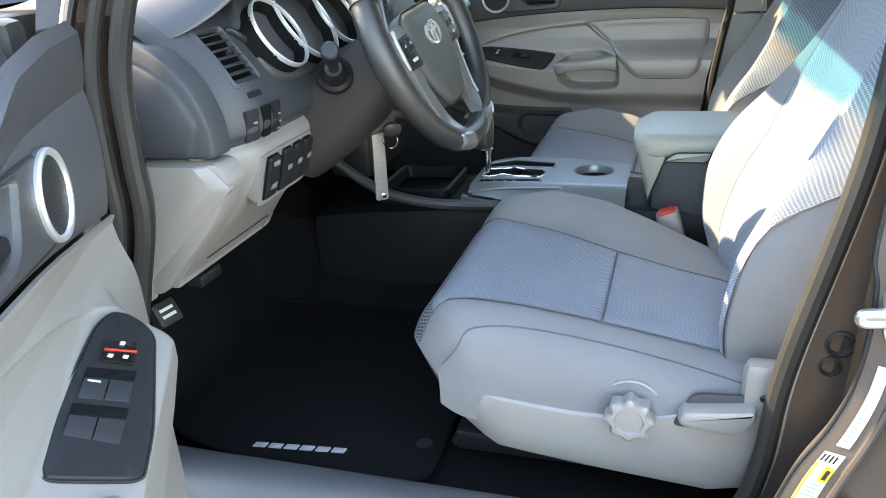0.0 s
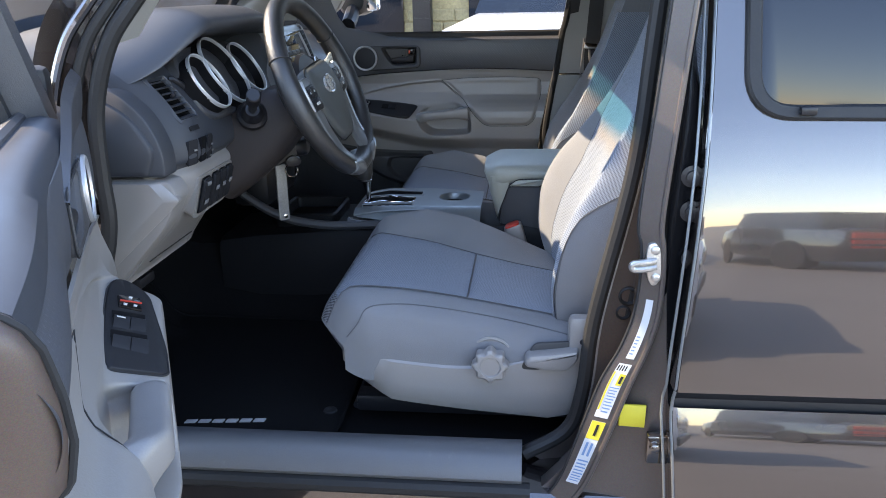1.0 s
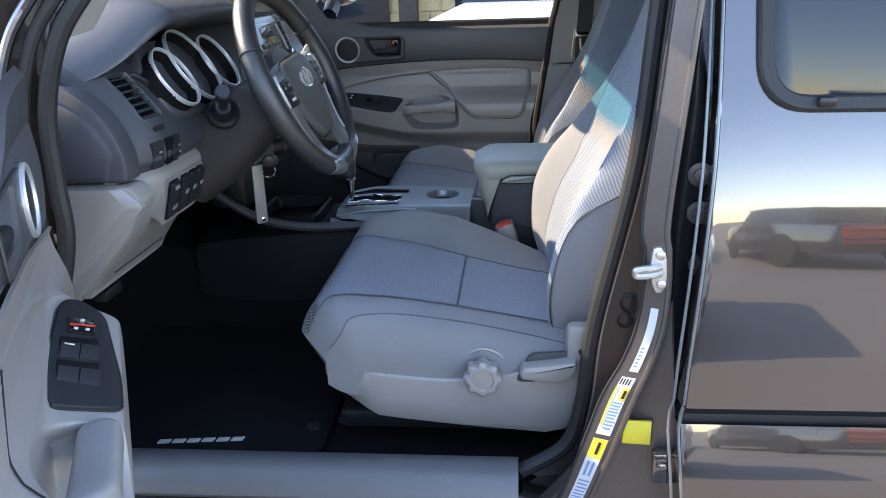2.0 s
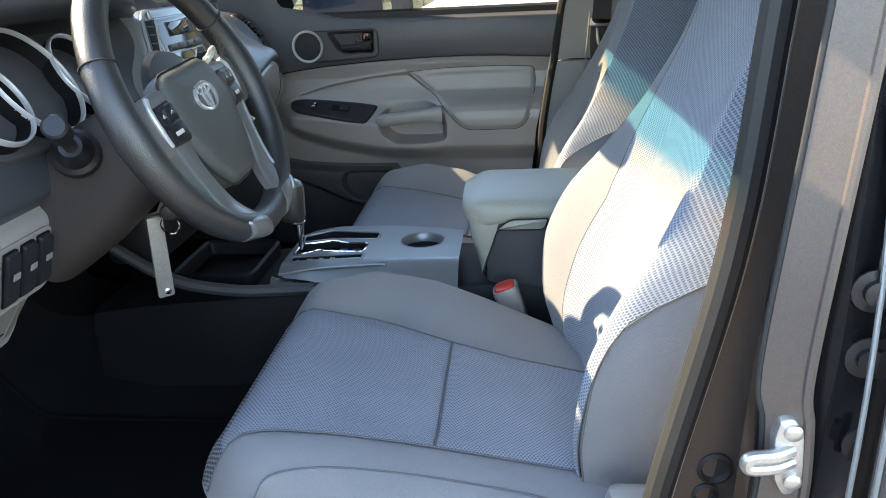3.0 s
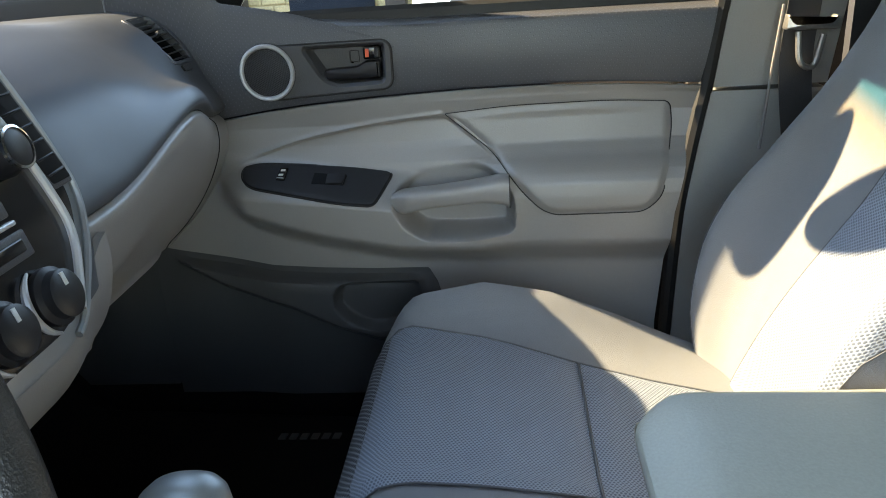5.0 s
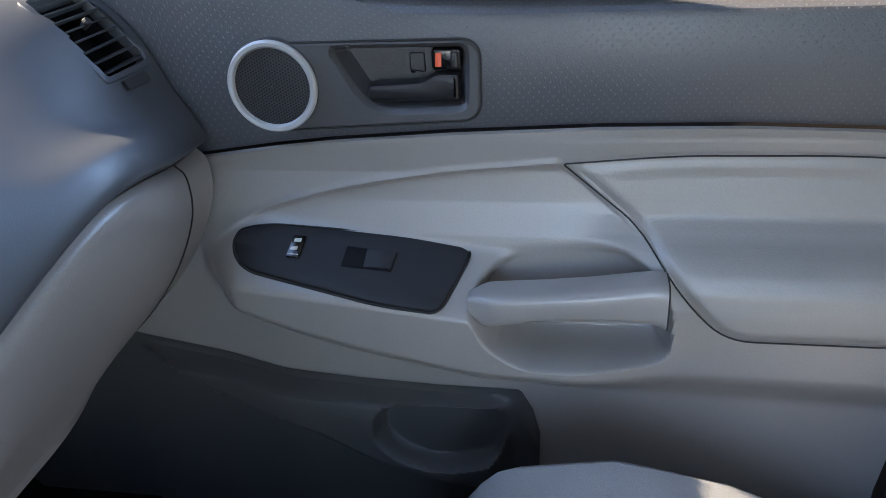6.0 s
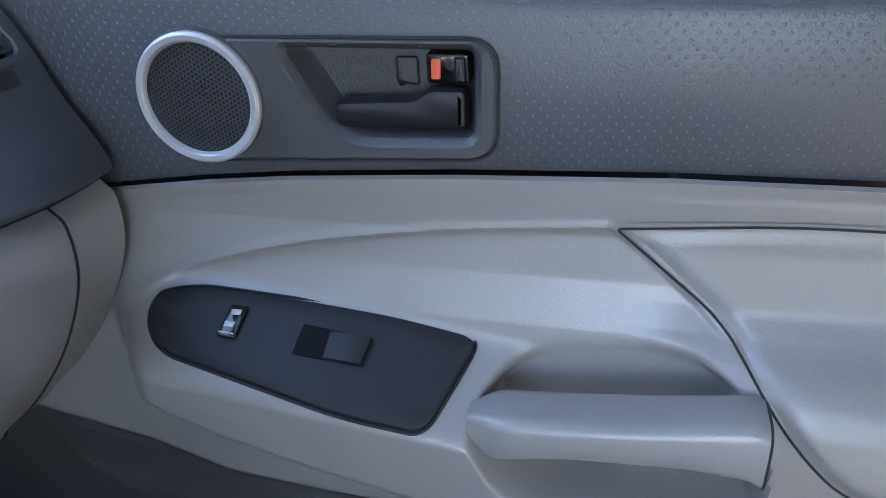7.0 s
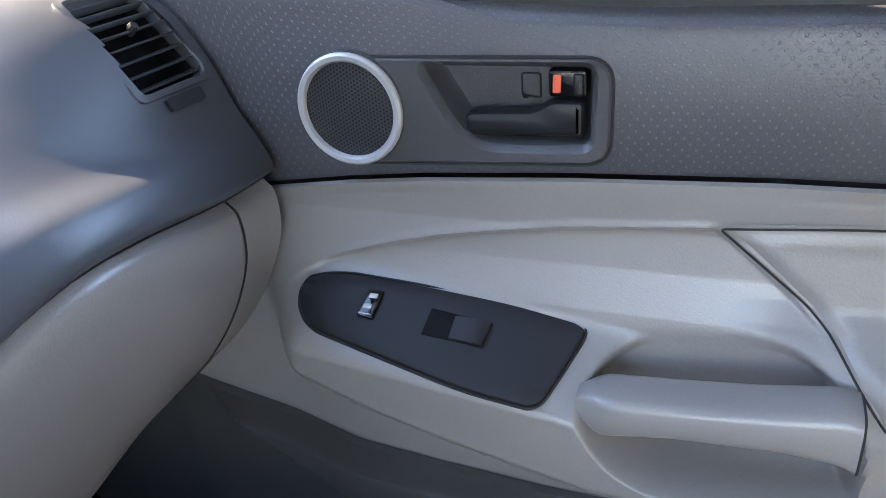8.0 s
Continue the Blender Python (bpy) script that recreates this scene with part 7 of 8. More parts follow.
for poly, nm in ((GATE, "gate_floor"), (IND, "indicator_window"), (SLOT, "side_slot")):
    bm = B()
    plate(bm, inset(poly, 0.001), top_place, -0.004 if nm == "indicator_window" else -0.012, 0.0005, -0.03)
    wn_ = part(nm, bm, GLOSSBLACK if nm != "side_slot" else BLACK, tp)
    if nm == "indicator_window":
        # gear letters on the window
        for k, ch in enumerate(("P", "R", "N", "4D", "3", "2L")):
            cu = bpy.data.curves.new("gear_letter", "FONT")
            cu.body = ch
            cu.size = 0.0125
            cu.extrude = 0.0003
            cu.align_x = "CENTER"
            tmp = new("gear_letter", cu)
            me = bpy.data.meshes.new_from_object(tmp.evaluated_get(bpy.context.evaluated_depsgraph_get()))
            bpy.data.objects.remove(tmp)
            t2 = B()
            t2.from_mesh(me)
            M_ = Matrix.Translation(top_place(0.160 + 0.0205 * k, -0.066, -0.0030)) @ Matrix.Rotation(radians(90), 4, "Z")
            bm = B()
            join(bm, t2, M_)
            part("gear_letter", bm, LETTER, wn_, "pale gear letter")
bm = B()
for k in range(3):
    box(bm, top_place(0.200 + 0.025 * k, -0.012 + 0.006 * (k % 2), -0.010), (0.014, 0.010 + 0.004 * k, 0.005), 0.001)
part("gate_step", bm, DARK, tp)
CF = axes((CUPC[0], CUPC[1], 0.288), (1, 0, 0), (0, 1, 0))
bm = B()
loft(bm, [[CF(q_ * math.cos(2 * math.pi * i / 48), q_ * math.sin(2 * math.pi * i / 48), h) for i in range(48)] for q_, h in ((0.0425, -0.004), (0.0420, 0.0008), (0.0410, 0.0012), (0.0392, -0.001), (0.0375, -0.016), (0.040, -0.016))], closed=True)
cupr = part("cup_ring", bm, SATIN, cons, "satin ring of the cup holder")
bm = B()
lathe(bm, [(0.0395, -0.010), (0.037, -0.03), (0.036, -0.075), (0.001, -0.078)], CF, 40, caps=False)
part("cup_well", bm, BLACK, cupr)
# brushed side flank towards the driver
bm = B()
rows = []
for u in span(0.115, 0.445, 30):
    v0 = table(u, [(0.115, -0.108), (0.14, -0.116), (0.20, -0.128), (0.34, -0.136), (0.445, -0.140)])
    zt = top_place(max(u, 0.13), v0, 0).z
    zb = table(u, [(0.115, 0.250), (0.20, 0.246), (0.30, 0.238), (0.445, 0.236)])
    rows.append([(u, v0 - 0.006 * math.sin(t * 3) - 0.008 * t, zt - 0.004 + (zb - zt) * t) for t in span(0, 1, 8)])
sheet(bm, rows, (0, 0.01, 0))
part("side_flank", bm, FLANK, cons, "satin side flank, darkened for the seat it reflects")
bm = B()
tube(bm, spline([top_place(0.13, -0.106, 0.001), top_place(0.20, -0.102, 0.002), top_place(0.30, -0.095, 0.002), top_place(0.318, -0.094, 0.0)], 6), 0.003, 8)
part("plate_ridge", bm, SATIN, cons)
# shifter
bm = B()
SHB, SHT = Vector((0.154, -0.020, 0.262)), Vector((0.149, -0.020, 0.344))
tube(bm, [SHB, SHB.lerp(SHT, 0.3), SHB.lerp(SHT, 0.55), SHB.lerp(SHT, 0.85), SHT], [0.0055, 0.0055, 0.0062, 0.0100, 0.0125], 16)
shf = part("shift_lever", bm, CHROME, cons, "chrome shift lever")
KNOB = [(0.338, 0.147, 0.0125, 0.0115), (0.343, 0.144, 0.0180, 0.0150), (0.352, 0.138, 0.0250, 0.0185), (0.366, 0.133, 0.0305, 0.0215), (0.382, 0.1315, 0.0330, 0.0228), (0.397, 0.1325, 0.0328, 0.0225), (0.408, 0.1345, 0.0295, 0.0205), (0.415, 0.1365, 0.0235, 0.0165), (0.4195, 0.138, 0.0140, 0.0100), (0.421, 0.1385, 0.0040, 0.0030)]


def knob_ring(z, cx, rx, ry, grow, angles):
    return [Vector((cx + (rx + grow) * math.copysign(abs(math.cos(t)) ** 0.85, math.cos(t)), -0.020 + (ry + grow) * math.copysign(abs(math.sin(t)) ** 0.85, math.sin(t)), z)) for t in angles]


bm = B()
full = [2 * math.pi * i / 36 for i in range(36)]
loft(bm, [knob_ring(*k, 0.0, full) for k in KNOB])
knb = part("shift_knob", bm, LEATHER, shf, "dark leather shift knob")
bm = B()
loft(bm, [knob_ring(z + 0.0012, cx, rx, ry, 0.0010, full) for z, cx, rx, ry in KNOB[6:]])
part("knob_cap", bm, SATIN, shf, "satin cap of the shift knob")
bm = B()
sheet(bm, [knob_ring(z, cx, rx, ry, 0.0012, [radians(q_) for q_ in span(-8, 52, 11)]) for z, cx, rx, ry in KNOB[2:8]])
part("knob_spine", bm, SATIN, shf, "satin spine of the shift knob")
bm = B()
tube(bm, [Vector((0.1455 + 0.0165 * math.cos(t), -0.020 + 0.0140 * math.sin(t), 0.3415)) for t in full], 0.0016, 6, closed=True)
part("knob_ring", bm, CHROME, shf)
bm = B()
tube(bm, [knob_ring(z, cx, rx, ry, 0.0003, [radians(118)])[0] for z, cx, rx, ry in KNOB[1:7]], 0.0008, 6)
part("knob_seam", bm, PIPING, knb)


# arm rest: box, pale front and padded lid
def arm_plan(x, half, front, r):
    """Half width of a plan with rounded front corners."""
    d = x - front
    return half if d >= r else half - r + math.sqrt(max(0.0, r * r - (r - d) ** 2))


bm = B()
rings = []
for x, hw_, zl in ((0.490, 0.096, 0.255), (0.495, 0.104, 0.235), (0.510, 0.108, 0.10), (0.60, 0.110, 0.05), (0.80, 0.110, 0.05), (0.825, 0.102, 0.06)):
    rings.append([(x, 0.018 + v, z) for v, z in ((-hw_, zl), (-hw_ - 0.004, 0.345), (-hw_ + 0.004, 0.354), (hw_ - 0.004, 0.354), (hw_ + 0.004, 0.345), (hw_, zl))])
loft(bm, rings)
part("arm_box", bm, DARK, cons, "charcoal arm rest box")
bm = B()
rings = []
for x in (0.4535, 0.4545, 0.457, 0.461, 0.467, 0.475, 0.486, 0.50, 0.515, 0.55, 0.60, 0.70, 0.80, 0.825, 0.838):
    hw_ = arm_plan(x, 0.117, 0.453, 0.050) * (1 - 0.25 * smooth((x - 0.80) / 0.04))
    f = smooth((x - 0.4535) / 0.040)
    zt = 0.3845 + 0.0105 * f - 0.010 * smooth((x - 0.78) / 0.06)
    zl = 0.346 + 0.012 * smooth((x - 0.505) / 0.03) + 0.020 * (1 - smooth((x - 0.4535) / 0.012))
    side = zt - zl
    rings.append([(x, 0.020 + v, z) for v, z in ((-hw_ + 0.012, zl), (-hw_ + 0.003, zl + 0.003), (-hw_ - 0.001, zl + 0.010), (-hw_, zl + side * 0.55), (-hw_ + 0.003, zt - 0.012), (-hw_ + 0.009, zt - 0.006), (-hw_ + 0.020, zt - 0.002), (-hw_ * 0.5, zt + 0.001), (0, zt + 0.002),
                                                (hw_ * 0.5, zt + 0.001), (hw_ - 0.020, zt - 0.002), (hw_ - 0.009, zt - 0.006), (hw_ - 0.003, zt - 0.012), (hw_, zl + side * 0.55), (hw_ + 0.001, zl + 0.010), (hw_ - 0.003, zl + 0.003), (hw_ - 0.012, zl))])
loft(bm, rings)
part("arm_lid", bm, ARMREST, cons, "padded grey-green arm rest lid, worn", sharp=60)
# pale front piece, slanting back towards its foot
bm = B()
rings = []
for z, x0, x1, hw_ in ((0.366, 0.4575, 0.520, 0.114), (0.352, 0.4580, 0.516, 0.115), (0.340, 0.4600, 0.512, 0.115), (0.315, 0.4650, 0.504, 0.114), (0.288, 0.4720, 0.4935, 0.113), (0.262, 0.4780, 0.486, 0.110)):
    ring = []
    for k in range(17):
        a = math.pi * k / 16
        ring.append((x0 + 0.034 * (1 - math.sin(a) ** 0.45) + (0 if 0 < k < 16 else 0.002), 0.020 - hw_ * math.cos(a) * (1 if 0 < k < 16 else 1.0), z))
    ring = [(x1, 0.020 - hw_, z)] + [(min(px, x1 - 0.001), py, pz) for px, py, pz in ring] + [(x1, 0.020 + hw_, z)]
    rings.append(ring)
loft(bm, rings)
part("arm_front", bm, ARMREST, cons, "pale grey front of the arm rest box", sharp=60)
bm = B()
tube(bm, spline([(0.522, -0.0965, 0.344), (0.513, -0.0970, 0.338), (0.505, -0.0970, 0.316), (0.4945, -0.0960, 0.288), (0.487, -0.093, 0.262)], 5), 0.0014, 6)
part("front_joint", bm, PIPING, cons)
AF = axes((0.0, -0.0975, 0), (1, 0, 0), (0, 0, 1), (0, -1, 0))
LATCH = rounded([(0.516, 0.345), (0.534, 0.3605), (0.598, 0.362), (0.592, 0.345)], [0.004, 0.014, 0.003, 0.008], 5)
bm = B()
plate(bm, LATCH, AF, 0.004, 0.002, -0.010)
part("lid_latch", bm, ARMREST, cons)
bm = B()
tube(bm, [AF(u, v, 0.0015) for u, v in inset(LATCH, -0.0012)], 0.0013, 6, closed=True)
part("latch_gap", bm, PIPING, cons)

# ---------------------------------------------------------------- belts
bk = thing("belt_buckle", (0.53, -0.15, 0.20), "grey seat belt buckle with a red button", "belt buckle")
bmr = [[Vector((0.555, -0.148, 0.180)) + (Vector((-0.030, 0, 0.082)) * ((a + 0.065) / 0.097)) + Vector((0.94, 0, 0.34)) * (hw_ * math.copysign(abs(math.cos(t)) ** 0.5, math.cos(t))) + Vector((0, 1, 0)) * (hh * math.copysign(abs(math.sin(t)) ** 0.5, math.sin(t))) for t in (2 * math.pi * i / 20 for i in range(20))] for a, hw_, hh in ((-0.065, 0.014, 0.012), (-0.02, 0.019, 0.017), (0.025, 0.022, 0.022), (0.032, 0.0205, 0.0205))]
bm = B()
loft(bm, bmr)
part("case", bm, GREY, bk)
bm = B()
RB = [[Vector((0.5255, -0.148, 0.2595)) + Vector((-0.030, 0, 0.082)).normalized() * h + Vector((0.94, 0, 0.34)) * (hw_ * math.copysign(abs(math.cos(t)) ** 0.5, math.cos(t))) + Vector((0, 1, 0)) * (hh * math.copysign(abs(math.sin(t)) ** 0.5, math.sin(t))) for t in (2 * math.pi * i / 20 for i in range(20))] for h, hw_, hh in ((0.0, 0.017, 0.018), (0.005, 0.017, 0.018), (0.007, 0.014, 0.015))]
loft(bm, RB)
part("button", bm, RED, bk, "red release button")

belt = thing("seat_belt", (0.77, 0.66, 0.60), "grey seat belt strap hanging on the far pillar", "seat belt")
bm = B()
rows = [[(x + s * 0.046, y + 0.006 * s, z) for s in span(-0.5, 0.5, 4)] for x, y, z in spline([(0.790, 0.675, 1.00), (0.775, 0.680, 0.80), (0.765, 0.684, 0.65), (0.76, 0.682, 0.55), (0.775, 0.67, 0.40), (0.80, 0.66, 0.12)], 6)]
sheet(bm, rows, (0, 0.002, 0))
part("strap", bm, mk("belt_webbing", (0.05, 0.05, 0.052), 0.8, var=0.1, fine=900, bump=0.4), belt, "dark webbing")
bm = B()
tube(bm, [(0.735, 0.678, 0.640), (0.728, 0.683, 0.55), (0.722, 0.688, 0.44)], 0.0022, 6)
part("strap_edge", bm, GREY, belt)
bm = B()
plate(bm, rounded([(-0.036, -0.010), (0.034, -0.008), (0.036, 0.004), (0.028, 0.012), (0.022, 0.002), (-0.024, 0.000), (-0.034, 0.012)], 0.004, 4), axes((0.770, 0.668, 0.616), (1, 0, -0.05), (0, 0, 1), (0, -1, 0)), 0.010, 0.003, -0.006)
part("tongue", bm, STEEL, belt, "steel belt tongue")
bm = B()
tube(bm, spline([(0.752, 0.664, 0.605), (0.757, 0.662, 0.566), (0.775, 0.661, 0.560), (0.785, 0.663, 0.600)], 5), 0.0042, 8)
part("tongue_loop", bm, STEEL, belt)

# ---------------------------------------------------------------- floor mats and pedals
mat_ = thing("floor_mat", (0.0, -0.45, 0.0), "black carpet floor mat with a stitched edge", "floor mat")
MO = rounded([(-0.545, -0.30), (-0.46, -0.42), (-0.38, -0.545), (-0.25, -0.660), (-0.10, -0.690), (0.14, -0.700), (0.205, -0.68), (0.20, -0.42), (0.19, -0.17), (-0.30, -0.16), (-0.52, -0.18)], [0.04, 0.06, 0.06, 0.06, 0.05, 0.03, 0.04, 0.05, 0.04, 0.05, 0.04], 6)


def mat_place(u, v, w):
    return Vector((u, v, max(0.0, floor_z(u, v) + 0.012) + 0.001 + w))


BADGE = 0.0115
bm = B()
c0 = (-0.12, -0.44)
rings = [[mat_place(u, v, -0.002) for u, v in MO], [mat_place(u, v, 0.007) for u, v in MO], [mat_place(u, v, 0.009) for u, v in inset(MO, 0.004)]]
for k in span(0.95, 0.02, 14):
    rings.append([mat_place(c0[0] + (u - c0[0]) * k, c0[1] + (v - c0[1]) * k, 0.009) for u, v in inset(MO, 0.004)])
loft(bm, rings, caps=False)
part("carpet_face", bm, MATPILE, mat_)
bm = B()
tube(bm, [mat_place(u, v, 0.007) for u, v in MO], 0.004, 6, closed=True)
part("bound_edge", bm, CARPET, mat_)
# the worn badge on the mat, drawn as plain slanted bars
for k in range(6):
    u0 = -0.100 + 0.0268 * k
    bm = B()
    v0 = -0.645 + 0.10 * (u0 + 0.1)
    plate(bm, [(u0, v0 - 0.021), (u0 + 0.021, v0 - 0.019), (u0 + 0.0225, v0 - 0.008), (u0 + 0.0015, v0 - 0.010)], mat_place, BADGE, 0.0006, 0.004)
    part("badge_shape", bm, LETTER, mat_, "grey woven badge bar")
for u, v in ((0.175, -0.60), (0.172, -0.34)):
    bm = B()
    lathe(bm, [(0.014, 0.008), (0.013, 0.012), (0.007, 0.013), (0.002, 0.011)], axes(mat_place(u, v, 0), (1, 0, 0), (0, 1, 0)), 20)
    part("eyelet", bm, BLACK, mat_)
# darker copy of the badge grey, with the footwell's shade in the colour
LETTER_SHADED = mk("shaded_woven_bars", (0.07, 0.07, 0.07), 0.8, var=0.2, fine=900, bump=0.3)
fmat = thing("floor_mat", (0.0, 0.40, 0.0), "black carpet floor mat before the passenger seat", "floor mat")
bm = B()
MP = rounded([(-0.50, 0.20), (0.16, 0.19), (0.20, 0.60), (0.10, 0.67), (-0.40, 0.66)], 0.05, 6)
rings = [[mat_place(u, v, -0.002) for u, v in MP], [mat_place(u, v, 0.007) for u, v in MP], [mat_place(u, v, 0.009) for u, v in inset(MP, 0.004)]]
for k in span(0.95, 0.02, 14):
    rings.append([mat_place(-0.1 + (u + 0.1) * k, 0.43 + (v - 0.43) * k, 0.009) for u, v in inset(MP, 0.004)])
loft(bm, rings, caps=False)
part("carpet_face", bm, MATPILE, fmat)
for k in range(6):
    bm = B()
    u0 = -0.03 + 0.018 * k
    plate(bm, [(u0, 0.60), (u0 + 0.012, 0.60), (u0 + 0.014, 0.615), (u0 + 0.002, 0.615)], mat_place, 0.0115, 0.0006, 0.006)
    part("badge_shape", bm, LETTER_SHADED, fmat, "grey woven badge shape, darkened for the footwell shade")
pb = thing("parking_brake", (-0.20, -0.66, 0.30), "black parking brake pedal with a printed pad", "pedal")
bm = B()
tube(bm, [(-0.33, -0.645, 0.36), (-0.27, -0.650, 0.25), (-0.232, -0.657, 0.236)], 0.009, 8)
part("arm", bm, BLACK, pb)
bm = B()
PBF = axes((-0.222, -0.660, 0.240), (0.2, 0.95, 0), (-0.5, 0, 0.85), (0.85, -0.2, 0.5))
plate(bm, rounded(rect(-0.022, -0.02, 0.022, 0.02), 0.006, 4), PBF, 0.012, 0.003, -0.008)
pad_ = part("pedal_pad", bm, RUBBER, pb)
for k in range(2):
    bm = B()
    plate(bm, rect(-0.013, -0.008 + 0.011 * k, 0.013, -0.003 + 0.011 * k), PBF, 0.0128, 0.0003, 0.010)
    part("print_bar", bm, MARK, pad_)
hr = thing("hood_release", (-0.17, -0.62, 0.30), "black hood release lever under the dashboard", "lever")
bm = B()
box(bm, (-0.178, -0.60, 0.284), (0.03, 0.06, 0.022), 0.007)
part("lever", bm, BLACK, hr)


# ---------------------------------------------------------------- outside: mirror, parked vehicles, stone front
mir = thing("door_mirror", (-0.02, 0.95, 0.74), "black door mirror of the passenger side", "door mirror")
bm = B()
rings = []
for y, k in ((0.86, 0.80), (0.875, 0.95), (0.96, 1.0), (1.05, 0.96), (1.08, 0.80)):
    rings.append([(-0.06 + 0.055 * k * math.copysign(abs(math.cos(t)) ** 0.6, math.cos(t)), y, 0.80 + 0.085 * k * math.copysign(abs(math.sin(t)) ** 0.6, math.sin(t))) for t in (2 * math.pi * i / 28 for i in range(28))])
loft(bm, rings)
part("housing", bm, BLACK, mir)
bm = B()
MF = axes((-0.002, 0.965, 0.80), (0.06, 1, 0), (0, 0, 1), (1, -0.06, 0.02))
plate(bm, rounded(rect(-0.085, -0.068, 0.085, 0.068), 0.03, 6), MF, 0.004, 0.001, -0.006)
part("mirror_glass", bm, mk("mirror_glass", (0.85, 0.86, 0.87), 0.02, metal=1.0, var=0.0, bump=0.0), mir, "mirror glass")
bm = B()
tube(bm, [(-0.06, 0.78, 0.69), (-0.06, 0.82, 0.705), (-0.06, 0.88, 0.74)], 0.025, 10)
part("arm", bm, BLACK, mir)


rv = thing("rear_view_mirror", (0.04, -0.03, 0.97), "black inside mirror hanging from the windshield", "mirror")
bm = B()
rings = []
for y, k in ((-0.118, 0.5), (-0.112, 0.85), (-0.09, 1.0), (0.09, 1.0), (0.112, 0.85), (0.118, 0.5)):
    rings.append([(0.055 + 0.018 * k * math.cos(t), y - 0.016, 0.983 + 0.036 * k * math.copysign(abs(math.sin(t)) ** 0.7, math.sin(t))) for t in (2 * math.pi * i / 20 for i in range(20))])
loft(bm, rings)
part("housing", bm, BLACK, rv)
bm = B()
tube(bm, [(0.045, -0.016, 0.990), (0.034, -0.014, 1.020), (0.020, -0.012, 1.036)], 0.011, 8)
part("stem", bm, BLACK, rv)

def glass_x(y, z):
    """Where the windshield stands at y and z."""
    t = (z - 0.70) / 0.42
    return -0.62 + 0.80 * t + 0.10 * (y / (1 - 0.06 * t) / 0.66) ** 2


def glass_shade_sticker(y, z, half, thin, lean, label):
    """An unseen oval added on the inner side of the windshield to shade a seat; lean: its long axis across and along
    the glass.
    """
    c_, s_ = Vector(lean).normalized()
    rim = []
    for a in (2 * math.pi * i / 40 for i in range(40)):
        p, q_ = half * math.cos(a), thin * math.sin(a)
        v_, u_ = p * c_ - q_ * s_, (p * s_ + q_ * c_) * 0.465
        rim.append((v_, u_))
    at = Vector((glass_x(y, z), y, z))
    ws = thing("windshield_shade_sticker", at, label, "sticker")
    bm = B()
    loft(bm, [[Vector((glass_x(y + v_ * k, z + u_ * k) + 0.004 + h, y + v_ * k, z + u_ * k)) for v_, u_ in rim] for k, h in ((0.97, 0.0005), (1.0, 0.001), (1.0, 0.002), (0.97, 0.0025), (0.6, 0.0025), (0.05, 0.0025))])
    part("face", bm, BLACK, ws)


# unseen blockers, outlined so that their shadows fall in place on the seats
glass_shade_sticker(0.437, 1.000, 0.158, 0.045, (-0.270, 0.198), "unseen dark oval sticker on the windshield, inferred from its shadow")
glass_shade_sticker(0.606, 0.962, 0.140, 0.030, (-0.065, 0.226), "unseen narrow oval near the windshield's edge, added to shade the passenger seat")
glass_shade_sticker(-0.472, 1.010, 0.036, 0.012, (0.008, 0.05), "unseen dark strip on the windshield, added to shade the driver's seat")
# unseen sheet added behind the glass so that the arm rest lies in shade
ps = thing("shade_sheet", (-0.13, 0.12, 0.94), "unseen white sheet added behind the windshield to shade the arm rest", "paper sheet")
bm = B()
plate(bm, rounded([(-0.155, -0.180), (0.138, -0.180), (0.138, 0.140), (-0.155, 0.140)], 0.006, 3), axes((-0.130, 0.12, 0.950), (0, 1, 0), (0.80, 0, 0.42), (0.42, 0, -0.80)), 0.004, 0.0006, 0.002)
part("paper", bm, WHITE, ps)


def wheel_part(parent, x, y, r, w, mt, rim):
    bm = B()
    lathe(bm, [(r * 0.62, -w / 2), (r * 0.95, -w / 2), (r, -w * 0.35), (r, w * 0.35), (r * 0.95, w / 2), (r * 0.62, w / 2)], axes((x, y, GZ + r), (1, 0, 0), (0, 0, 1), (0, 1, 0)), 28)
    wl = part("wheel", bm, mt, parent)
    bm = B()
    lathe(bm, [(r * 0.62, -w * 0.46), (r * 0.5, -w * 0.3), (r * 0.2, -w * 0.42), (0.01, -w * 0.44)], axes((x, y, GZ + r), (1, 0, 0), (0, 0, 1), (0, 1, 0)), 20)
    part("rim", bm, rim, wl)


